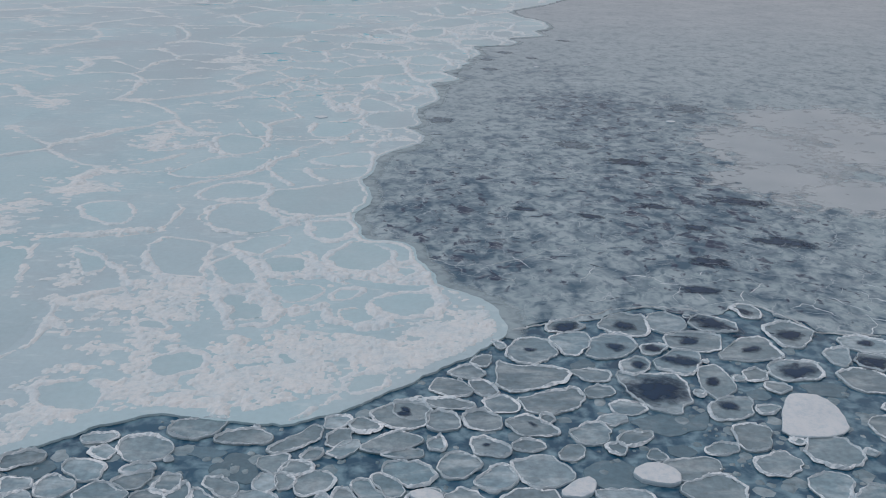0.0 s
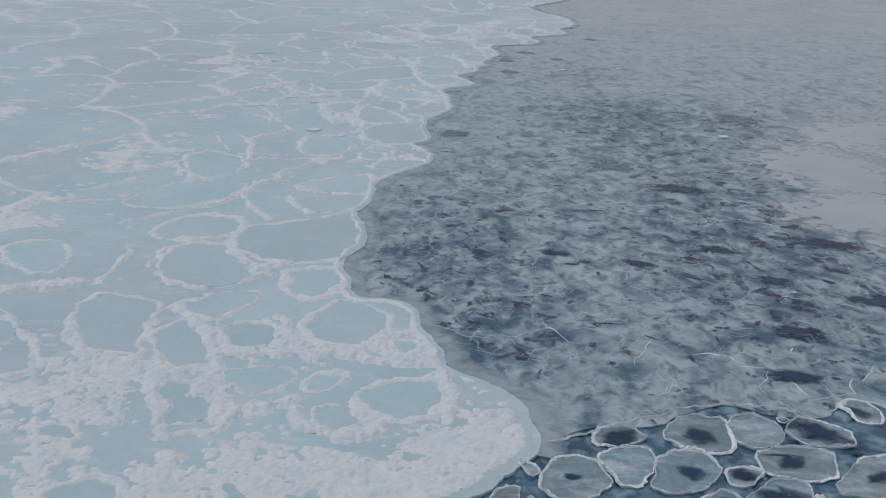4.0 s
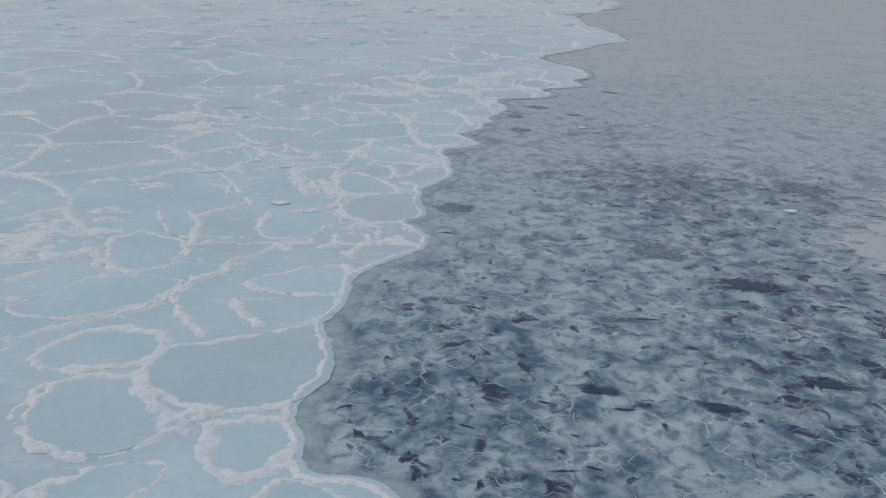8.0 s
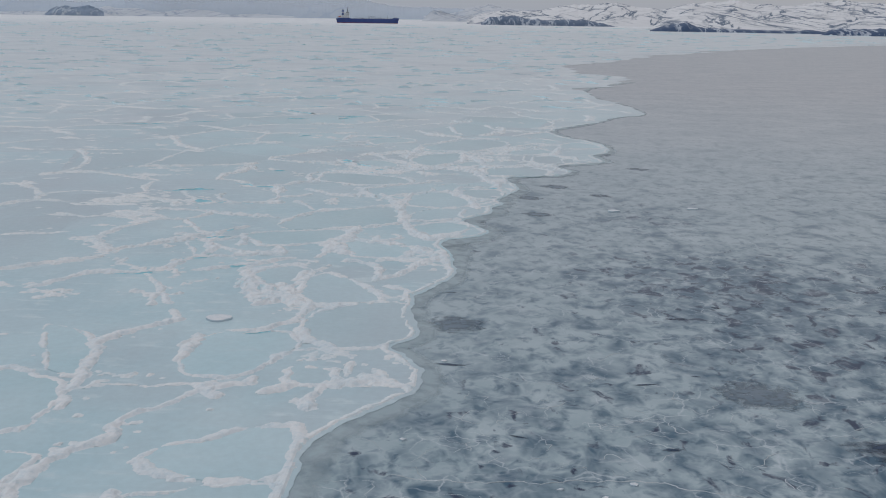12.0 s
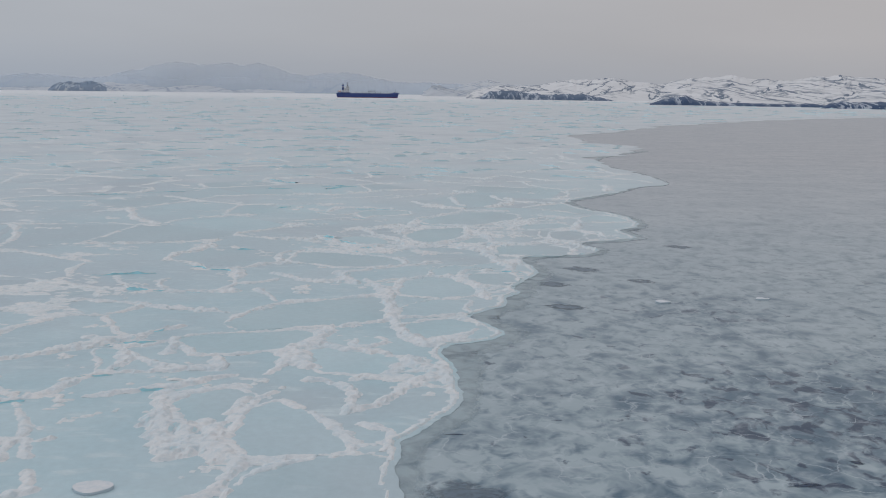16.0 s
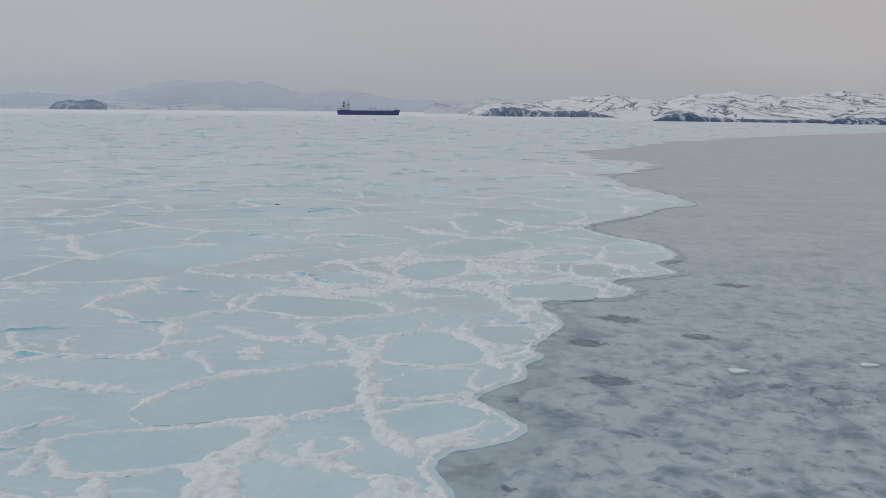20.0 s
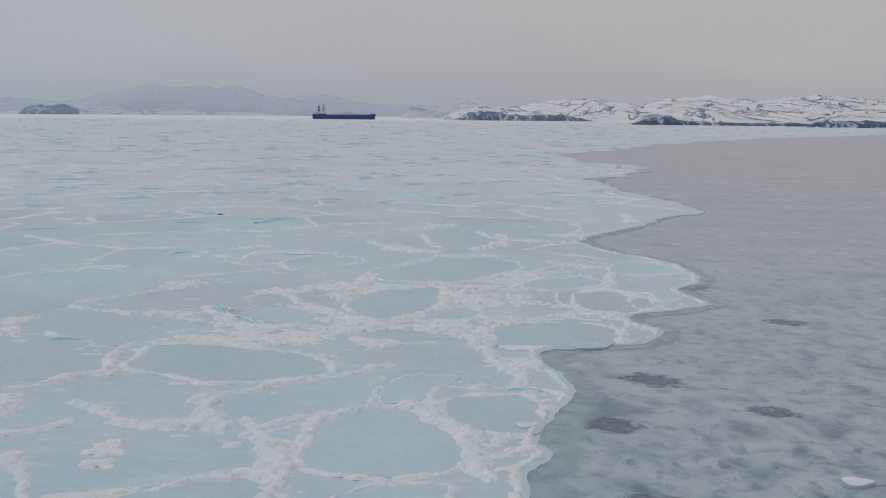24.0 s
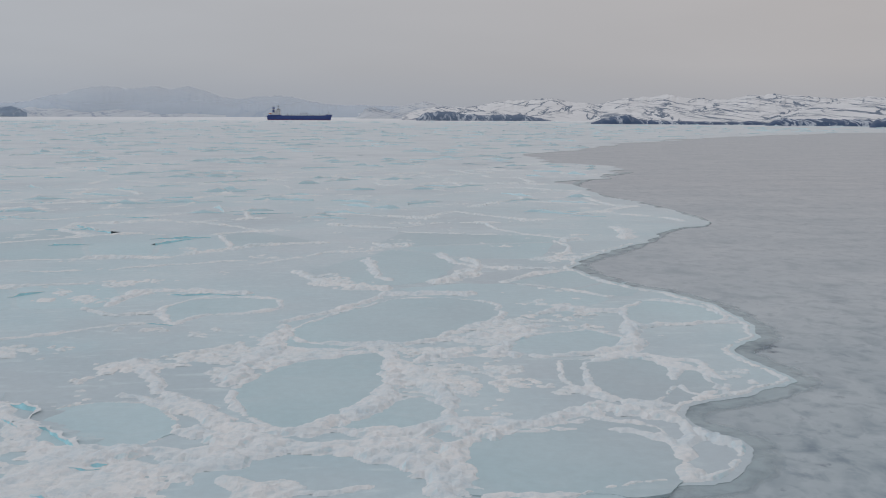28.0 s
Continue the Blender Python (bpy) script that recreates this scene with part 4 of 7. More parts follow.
pressure_ridge(BROAD, (-8.8, 215.4), (-4.4, 213.7), (0.6, 212.0), (2.2, 212.1))
pressure_ridge(MID, (13.5, 218.2), (12.8, 214.1), (11.3, 209.5))
pressure_ridge(BROAD, (13.1, 217.7), (14.2, 215.2), (15.1, 212.6), (14.6, 210.9))
pressure_ridge(BROAD, (-9.9, 215.5), (-8.0, 214.7), (-5.9, 213.9))
pressure_ridge(MID, (-14.6, 221.6), (-11.1, 219.5), (-8.6, 217.4), (-6.8, 211.7), (-8.4, 211.7), (-12.3, 210.6))
pressure_ridge(MID, (-20.3, 220.2), (-17.8, 217.1), (-16.0, 213.2), (-13.6, 211.5))
pressure_ridge(MID, (13.3, 218.2), (14.4, 215.6), (15.1, 212.8))
pressure_ridge(MID, (-19.7, 219.2), (-17.7, 216.6), (-16.3, 214.3), (-13.9, 213.1))
pressure_ridge(BROAD, (2.3, 213.7), (3.4, 214.8), (5.7, 216.3), (7.8, 217.9), (9.6, 218.5))
pressure_ridge(MID, (-4.1, 215.8), (-2.0, 215.3), (0.6, 215.6), (2.0, 216.4), (2.3, 218.5))
pressure_ridge(MID, (2.3, 217.2), (4.4, 217.1), (4.9, 216.7))
pressure_ridge(BROAD, (2.4, 219.4), (2.1, 216.8), (2.9, 215.2))
pressure_ridge(BROAD, (-12.2, 221.8), (-9.8, 218.9), (-7.6, 215.5), (-5.4, 213.9))
pressure_ridge(BROAD, (9.5, 219.2), (11.4, 217.8), (13.1, 217.7))
pressure_ridge(MID, (10.2, 221.1), (11.6, 219.6), (13.1, 217.7), (15.3, 219.5), (17.1, 220.4))
pressure_ridge(BROAD, (-0.9, 230.3), (-0.8, 227.0), (-1.0, 221.5), (-1.8, 218.6), (-3.6, 217.0), (-4.0, 215.4), (-5.6, 215.4), (-7.5, 216.3))
pressure_ridge(BROAD, (1.1, 223.5), (2.2, 221.4), (2.4, 219.4))
pressure_ridge(MID, (-16.4, 227.5), (-15.8, 228.7), (-13.6, 225.0), (-13.1, 221.8))
pressure_ridge(MID, (0.8, 225.8), (0.5, 227.0), (-0.8, 225.8))
pressure_ridge(MID, (0.5, 228.3), (2.2, 229.6), (5.3, 229.5), (6.7, 232.3))
pressure_ridge(BROAD, (-8.3, 237.6), (-8.2, 231.2), (-9.3, 227.3), (-9.6, 223.8))
pressure_ridge(MID, (9.1, 229.4), (12.0, 230.0), (14.1, 231.4), (15.4, 235.3))
pressure_ridge(MID, (-7.9, 234.2), (-5.2, 232.6), (-0.9, 232.2), (3.1, 234.0), (7.0, 235.5), (10.1, 238.0))
pressure_ridge(BROAD, (15.8, 238.8), (15.3, 233.6), (14.4, 231.4))
pressure_ridge(THIN, (-26.1, 234.7), (-23.1, 236.2), (-20.1, 238.7), (-15.7, 239.5))
pressure_ridge(MID, (15.8, 237.0), (18.0, 237.8), (23.5, 238.6))
pressure_ridge(MID, (10.2, 241.8), (12.2, 243.8), (14.6, 242.7), (15.9, 242.7))
pressure_ridge(MID, (-24.0, 244.6), (-21.0, 241.5), (-18.0, 242.4))
pressure_ridge(MID, (-8.5, 239.4), (-7.1, 241.2), (-4.0, 244.2), (-1.6, 249.9), (2.1, 249.8), (5.3, 249.7))
pressure_ridge(MID, (-22.6, 245.7), (-21.6, 251.5), (-17.9, 251.5), (-12.6, 250.1))
pressure_ridge(MID, (-3.7, 270.1), (-2.5, 258.1), (-1.2, 256.6))
pressure_ridge(THIN, (-37.3, 261.8), (-30.6, 261.7), (-23.6, 264.9), (-15.5, 268.4))
pressure_ridge(MID, (3.9, 272.0), (4.8, 266.2), (8.9, 262.7), (14.3, 262.6))
pressure_ridge(THIN, (-14.9, 264.8), (-9.1, 272.2), (-4.6, 276.4))


def relax(seeds, box, rounds=6, pull=1.0):
    """Spreads the seeds evenly over the box."""
    x0, y0, x1, y1 = box
    rng = np.random.RandomState(4)
    test = np.column_stack([rng.uniform(x0, x1, 9000), rng.uniform(y0, y1, 9000)])
    for _ in range(rounds):
        near = np.argmin(((test[:, None, :] - seeds[None]) ** 2).sum(-1), axis=1)
        for i in range(len(seeds)):
            mine = test[near == i]
            if len(mine):
                seeds[i] += pull * (mine.mean(0) - seeds[i])
    return seeds


def cell(seed, others, limit, shrink, spokes=22):
    """The outline of a seed's share of the plane, seen from the seed."""
    th = np.linspace(0, 2 * math.pi, spokes, endpoint=False)
    d = others - seed
    dist = np.hypot(d[:, 0], d[:, 1])
    pick = (dist > 1e-3) & (dist < 4 * limit)
    d, dist = d[pick], dist[pick]
    r = np.full(spokes, limit)
    if len(d):
        c = (np.cos(th)[:, None] * d[:, 0] + np.sin(th)[:, None] * d[:, 1]) / dist
        r = np.minimum(r, np.where(c > 0.05, dist / 2 / np.maximum(c, 0.05), 1e9).min(1))
    r = r * shrink
    for _ in range(2):
        r = 0.5 * r + 0.25 * (np.roll(r, 1) + np.roll(r, -1))
    return seed + np.stack([np.cos(th), np.sin(th)], 1) * r[:, None]


def shares(seeds):
    """Corners and borders of the shares into which seeds divide the plane: corner points, border lines, and each seed's outline."""
    pts, _, tris, *_ = delaunay_2d_cdt([Vector(s) for s in seeds], [], [], 0, 1e-6)
    p = np.array([tuple(v) for v in pts])
    t = np.array([tuple(f) for f in tris])
    a, b, c = p[t[:, 0]], p[t[:, 1]], p[t[:, 2]]
    d = 2 * (a[:, 0] * (b[:, 1] - c[:, 1]) + b[:, 0] * (c[:, 1] - a[:, 1]) + c[:, 0] * (a[:, 1] - b[:, 1]))
    sq = lambda v: (v ** 2).sum(1)
    ux = (sq(a) * (b[:, 1] - c[:, 1]) + sq(b) * (c[:, 1] - a[:, 1]) + sq(c) * (a[:, 1] - b[:, 1])) / d
    uy = (sq(a) * (c[:, 0] - b[:, 0]) + sq(b) * (a[:, 0] - c[:, 0]) + sq(c) * (b[:, 0] - a[:, 0])) / d
    centre = np.stack([ux, uy], 1)
    sides, fans = {}, {}
    for k, f in enumerate(t):
        for i in range(3):
            sides.setdefault(tuple(sorted((f[i], f[(i + 1) % 3]))), []).append(k)
            fans.setdefault(f[i], []).append(k)
    borders = [(centre[k[0]], centre[k[1]]) for k in sides.values() if len(k) == 2]
    outlines = []
    for s, k in fans.items():
        o = centre[k]
        outlines.append((p[s], o[np.argsort(np.arctan2(o[:, 1] - p[s][1], o[:, 0] - p[s][0]))]))
    return centre, borders, outlines


JOINTS = []


def fill_floes():
    """More floes wherever the sheet has none yet, parted by shared ridges."""
    rng = np.random.RandomState(12)
    box = (-200, 45, 62, 470)
    seeds = np.column_stack([rng.uniform(box[0], box[2], 720), rng.uniform(box[1], box[3], 720)])
    seeds = relax(seeds, box, 1, 0.6)
    free = np.ones(len(seeds), bool)
    for o in FLOE_OUTLINES:
        c, r = o.mean(0), 0.5 * np.ptp(o, axis=0).mean()
        free &= np.hypot(*(seeds - c).T) > r + 3.5
    rings = [o.mean(0) for o in FLOE_OUTLINES]
    seeds = np.vstack([seeds[free], rings])
    joints, borders, outlines = shares(seeds)
    traced = list(FLOE_OUTLINES)

    def clear(points):
        ok = inside(points[:, 0], points[:, 1], SHEET_OUTLINE)
        for o in traced:
            (x0, y0), (x1, y1) = o.min(0), o.max(0)
            near = (points[:, 0] > x0) & (points[:, 0] < x1) & (points[:, 1] > y0) & (points[:, 1] < y1)
            if near.any():
                ok &= ~(near & inside(points[:, 0], points[:, 1], o))
        return ok

    known = np.vstack([resample(h[0], 2.0) for h in HEAPS])
    gap = lambda q: np.hypot(known[:, 0] - q[0], known[:, 1] - q[1]).min()
    mids = np.array([(0.75 * a + 0.25 * b, 0.5 * (a + b), 0.25 * a + 0.75 * b) for a, b in borders]).reshape(-1, 2)
    ok = clear(mids).reshape(-1, 3).all(1)
    for (a, b), fine in zip(borders, ok):
        length = np.hypot(*(b - a))
        if not fine or length < 1.5 or length > 30 or not -190 < a[0] < 62 or a[1] > 460 or gap((a + b) / 2) < 2.6 or rng.rand() < np.interp(a[1], (180, 260), (0.3, 0.45)):
            continue
        bend = rng.normal(0, 0.08) * length
        nrm = np.array([-(b - a)[1], (b - a)[0]]) / length
        line = [a, a * 0.7 + b * 0.3 + nrm * bend, a * 0.3 + b * 0.7 + nrm * bend * rng.uniform(0.2, 1.2), b]
        big = rng.rand() ** 2
        HEAPS.append((ragged(rounded(line, 0.35, False, 1), 0.4, 1.5, 700 + len(HEAPS)), 0.24 + 0.45 * big, 0.11 + 0.13 * big, 0))
    middle = clear(np.array([s for s, _ in outlines]))
    for (s, o), fine in zip(outlines, middle):
        if fine and len(o) > 3 and np.ptp(o, axis=0).max() < 26 and -70 < s[0] and s[1] < 290 and gap(s) > 3.5:
            o = s + 0.97 * (resample(o, 1.5, True) - s)
            for _ in range(12):
                out = ~inside(o[:, 0], o[:, 1], SHEET_OUTLINE)
                o[out] = s + 0.85 * (o[out] - s)
            floe(*map(tuple, s + 0.95 * (o - s)), rim=0.0)
    JOINTS.extend(j for j in joints[clear(joints)] if gap(j) > 3)


fill_floes()

HEAPS.append((offset_line(near_part, -0.5)[near_part[:, 1] > 78], 0.30, 0.07, 0))


# ---- the snow: ridges, rims and rubble as one broken crust, cut into its pieces ----
def blocks(x, y, size, seed):
    """Tilted blocks: for each point its block's height and lean, and how near the joint is."""
    cx, cy = np.floor(x / size), np.floor(y / size)
    first, second = np.full(x.shape, 1e9), np.full(x.shape, 1e9)
    level = np.zeros(x.shape)
    for a in (-1, 0, 1):
        for b in (-1, 0, 1):
            ix, iy = cx + a, cy + b
            dx, dy = x - (ix + hashed(ix, iy, seed)) * size, y - (iy + hashed(ix, iy, seed + 1)) * size
            d = np.hypot(dx, dy)
            lean = hashed(ix, iy, seed + 2) * 6.283
            lv = hashed(ix, iy, seed + 3) + 0.9 * (dx * np.cos(lean) + dy * np.sin(lean)) / size
            near = d < first
            second = np.where(near, first, np.minimum(second, d))
            level = np.where(near, lv, level)
            first = np.where(near, d, first)
    return level, (second - first) / size


def snow_cover():
    xs = np.concatenate([np.arange(-190, -62, 0.6), np.arange(-62, -34, 0.3), np.arange(-34, 27, 0.15), np.arange(27, 62, 0.45)])
    ys = np.concatenate([np.arange(49, 245, 0.15), np.arange(245, 300, 0.3), np.arange(300, 470, 0.6)])
    gx, gy = np.meshgrid(xs, ys)
    near = np.full(gx.shape, -1.0)  # 1 on a ridge's line, 0 at its border, below 0 beyond it
    tall = np.zeros(gx.shape)
    owner = np.zeros(gx.shape, np.int32)
    for line, width, height, who in HEAPS:
        p = resample(line, 0.3)
        lump = fbm(p[:, 0], p[:, 1], 2.6, 3, 90)
        for (cx, cy), l in zip(p, lump):
            w = width * (0.35 + 1.5 * l ** 1.5)
            i0, i1 = np.searchsorted(ys, (cy - 2 * w, cy + 2 * w))
            j0, j1 = np.searchsorted(xs, (cx - 2 * w, cx + 2 * w))
            if i1 > i0 and j1 > j0:
                s = 1 - np.sqrt(((xs[j0:j1] - cx) ** 2)[None, :] + ((ys[i0:i1] - cy) ** 2)[:, None]) / w
                hit = s > near[i0:i1, j0:j1]
                near[i0:i1, j0:j1][hit] = s[hit]
                tall[i0:i1, j0:j1][hit] = height * (0.5 + l)
                owner[i0:i1, j0:j1][hit] = who
    # rubble fields
    amount = 1.02 * np.exp(-((gy - 65.5 - 0.30 * (gx + 5)) / 8.0) ** 2) * np.interp(gx, (-34, -22, -11, 4, 7.9, 8), (0.35, 0.66, 0.96, 1.0, 1.0, 0.0))
    for cx, cy, r, a in ((-5, 161, 5, 0.75), (-22, 78, 7, 0.45), (-27, 70, 8, 0.5), (-1, 222, 6, 0.25), (5, 233, 8, 0.28), (-13, 212, 6, 0.42), (-17, 208, 5, 0.4), (-38, 126, 6, 0.2), (-34, 134, 6, 0.2), (2, 191, 5, 0.35), (-10, 80, 6, 0.4), (-8, 229, 6, 0.5), (-26, 116, 5, 0.3)):
        amount += a * np.exp(-((gx - cx) ** 2 + (gy - cy) ** 2) / r ** 2)
    rj = np.random.RandomState(31)
    for cx, cy in JOINTS:
        a, r = rj.uniform(0.0, 0.6), rj.uniform(0.8, 2.2)
        i0, i1 = np.searchsorted(ys, (cy - 3 * r, cy + 3 * r))
        j0, j1 = np.searchsorted(xs, (cx - 3 * r, cx + 3 * r))
        if i1 > i0 and j1 > j0:
            amount[i0:i1, j0:j1] += a * np.exp(-((gx[i0:i1, j0:j1] - cx) ** 2 + (gy[i0:i1, j0:j1] - cy) ** 2) / r ** 2)
    # thin torn frost between the floes
    amount += (0.16 + 0.52 * fbm(gx, gy, 9.0, 2, 95)) * np.interp(gy, (60, 90, 240, 330), (0.3, 1.0, 1.0, 0.7))
    for o in FLOE_OUTLINES[:TRACED]:
        (x0, y0), (x1, y1) = o.min(0), o.max(0)
        i0, i1, j0, j1 = np.searchsorted(ys, y0), np.searchsorted(ys, y1), np.searchsorted(xs, x0), np.searchsorted(xs, x1)
        if i1 > i0 and j1 > j0:
            amount[i0:i1, j0:j1][inside_grid(xs[j0:j1], ys[i0:i1], o)] *= 0.25
    ice = inside_grid(xs, ys, SHEET_OUTLINE)
    core = ice.astype(float)
    for _ in range(3):
        core[1:-1, 1:-1] = (core[:-2, 1:-1] + core[2:, 1:-1] + core[1:-1, :-2] + core[1:-1, 2:] + core[1:-1, 1:-1]) / 5
    wet = core[ys < 84].copy()
    for _ in range(24):
        wet[1:-1, 1:-1] = (wet[:-2, 1:-1] + wet[2:, 1:-1] + wet[1:-1, :-2] + wet[1:-1, 2:]) / 4
    amount[ys < 84] *= np.clip((wet - 0.84) / 0.15, 0, 1)
    live = ice & (core > 0.9) & ((near > -0.95) | (amount > 0.2))
    x, y, n, a, t = gx[live], gy[live], near[live], amount[live], tall[live]
    wx, wy = x + 0.9 * (fbm(x, y, 1.6, 2, 60) - 0.5), y + 0.9 * (fbm(x, y, 1.6, 2, 61) - 0.5)
    mid, fine = fbm(wx, wy, 1.5, 3, 62) - 0.5, fbm(x, y, 0.45, 2, 63) - 0.5
    level, joint = blocks(wx * 0.8 + wy * 0.25, wy * 1.25, 0.75, 70)
    small, crack = blocks(wx, wy, 0.36, 80)
    # ragged border: solid along the lines, torn into lumps outwards
    solid = np.maximum(n + 1.5 * mid + 1.3 * fine - 0.08, 0)
    split = np.abs(fbm(wx * 0.6 + wy * 0.3, wy * 1.3, 3.4, 3, 67) - 0.5)
    large = fbm(wx * 0.75, wy * 1.2, 4.2, 3, 68) - 0.5
    seams = np.clip(1 - split / 0.06, 0, 1) + 0.7 * np.clip(1 - np.abs(large + 0.02) / 0.025, 0, 1)
    field = np.maximum(a - 0.70 + 1.0 * large + 0.6 * mid + 0.5 * fine - 0.6 * seams - 0.55 * np.clip(1 - joint / 0.2, 0, 1), 0)
    cover = np.clip(np.maximum(solid / 0.16, field / 0.10), 0, 1)
    ridge = t * (0.55 + 0.45 * np.clip(n, 0, 1)) * (0.45 + 1.1 * (mid + 0.5)) + 0.40 * t * (level - 0.5) + 0.32 * t * (small - 0.5) - 0.30 * t * np.clip(1 - joint / 0.14, 0, 1)
    heap = 0.05 + 0.09 * (level - 0.4) + 0.03 * (small - 0.5) - 0.06 * np.clip(1 - joint / 0.12, 0, 1)
    h = cover * (0.015 + np.where(solid > 0, np.maximum(ridge, 0.03), np.maximum(heap, 0.01)) + 0.09 * fine) - 0.03 * (1 - cover)
    c = core[live]
    h = np.where(c > 0.99, h, np.minimum(h, 0.5 * (c - 0.94)))
    tops = np.full(gx.shape, -0.03)
    tops[live] = h
    flat = tops.copy()
    flat[1:-1, 1:-1] = 0.4 * tops[1:-1, 1:-1] + 0.15 * (tops[:-2, 1:-1] + tops[2:, 1:-1] + tops[1:-1, :-2] + tops[1:-1, 2:])
    inner = live.copy()
    inner[1:-1, 1:-1] &= live[:-2, 1:-1] & live[2:, 1:-1] & live[1:-1, :-2] & live[1:-1, 2:] & live[:-2, :-2] & live[2:, 2:] & live[:-2, 2:] & live[2:, :-2]
    tops = np.where(live, np.where(inner, flat, -0.03), -1.0)
    up = tops > 0.0
    keep = up[:-1, :-1] | up[1:, :-1] | up[:-1, 1:] | up[1:, 1:]
    sound = tops > -0.9
    keep &= sound[:-1, :-1] & sound[1:, :-1] & sound[:-1, 1:] & sound[1:, 1:]
    ii, jj = np.nonzero(keep)
    who = np.where(near[ii, jj] > -0.5, owner[ii, jj], 0)
    idx = np.full(gx.shape, -1, np.int64)

    def cut(mine):
        a, b = ii[mine], jj[mine]
        used = np.unique(np.concatenate([a * len(xs) + b, a * len(xs) + b + 1, (a + 1) * len(xs) + b, (a + 1) * len(xs) + b + 1]))
        idx.flat[used] = np.arange(len(used))
        verts = np.column_stack([gx.flat[used], gy.flat[used], SHEET_TOP + 0.02 + np.maximum(tops.flat[used], -0.05)])
        return verts, np.column_stack([idx[a, b], idx[a, b + 1], idx[a + 1, b + 1], idx[a + 1, b]])

    order = np.argsort(who, kind="stable")
    start = np.searchsorted(who[order], np.arange(len(OWNERS) + 2))
    for k in range(1, len(OWNERS) + 1):
        mine = order[start[k]:start[k + 1]]
        if len(mine) < 12:
            who[mine] = 0
            continue
        verts, faces = cut(mine)
        piece = np.arange(len(verts))
        while True:  # the lowest number spreads through each connected piece
            low = piece[faces].min(1)
            after = piece.copy()
            for c in range(4):
                np.minimum.at(after, faces[:, c], low)
            after = after[after]
            if (after == piece).all():
                break
            piece = after
        kind, ob = OWNERS[k - 1]
        of = piece[faces[:, 0]]
        for number in np.unique(of):
            own = mine[of == number]
            if len(own) < 70:
                who[own] = 0
                continue
            v, f = cut(own)
            me = mesh_of(kind, v, f.tolist(), SNOW)
            if ob:
                part(kind, me, ob, "low white rim of pushed-up snow")
            else:
                thing(kind, me, "white ridge of broken ice and snow on the sheet", "pressure ridge", "ridges on the sheet")
    v, f = cut(np.nonzero(who == 0)[0])
    thing("snow_rubble", mesh_of("snow_rubble", v, f.tolist(), CRUST), "white crusted snow rubble between the frozen floes", "snow", kind="stuff")


snow_cover()

# ---- far pressure ridges ----
def scatter_ridges(name, count, y0, y1, power, seed, width, height, mat, reach=1.0):
    rng = np.random.RandomState(seed)
    lines, sizes = [], []
    for k in range(count):
        y = y0 * (y1 / y0) ** (rng.rand() ** power)
        x = rng.uniform(-0.56, 0.5) * y
        length = reach * (rng.uniform(0.012, 0.05) * y ** 0.9 + 2)
        turn = rng.normal(0, 0.45)
        s = np.linspace(-0.5, 0.5, 9) * length
        lines.append(ragged(np.stack([x + s * math.cos(turn), y + s * math.sin(turn)], 1), 0.12 * length, 0.4 * length, seed + k))
        sizes.append((y / 250) ** 0.45)
    ends = np.array(lines)[:, (0, 4, 8)].reshape(-1, 2)
    ok = inside(ends[:, 0], ends[:, 1], SHEET_OUTLINE).reshape(-1, 3).all(1)
    verts, faces, start = [], [], 0
    for k in np.nonzero(ok)[0]:
        v, fc, _ = ridge_geometry(lines[k], width * sizes[k], height * sizes[k], SHEET_TOP, seed + int(k))
        verts.append(v)
        faces += [tuple(start + a for a in q) for q in fc]
        start += len(v)
    return mesh_of(name, np.vstack(verts), faces, mat, True)


far_ridges = thing("pressure_ridges", scatter_ridges("pressure_ridges", 1100, 300, 2200, 1.1, 500, 0.3, 0.5, SNOW), "far white pressure ridges across the ice sheet", "pressure ridge", kind="stuff")

# Low strips that carry the shade of far ice steps as colour.
shade_ridges = thing("shade_dashes", scatter_ridges("shade_dashes", 280, 430, 1300, 1.0, 2500, 0.06, 0.12, SHADE_DASH, 0.45), "low broken ice steps on the far sheet, in painted shade colour", "pressure ridge", kind="stuff")

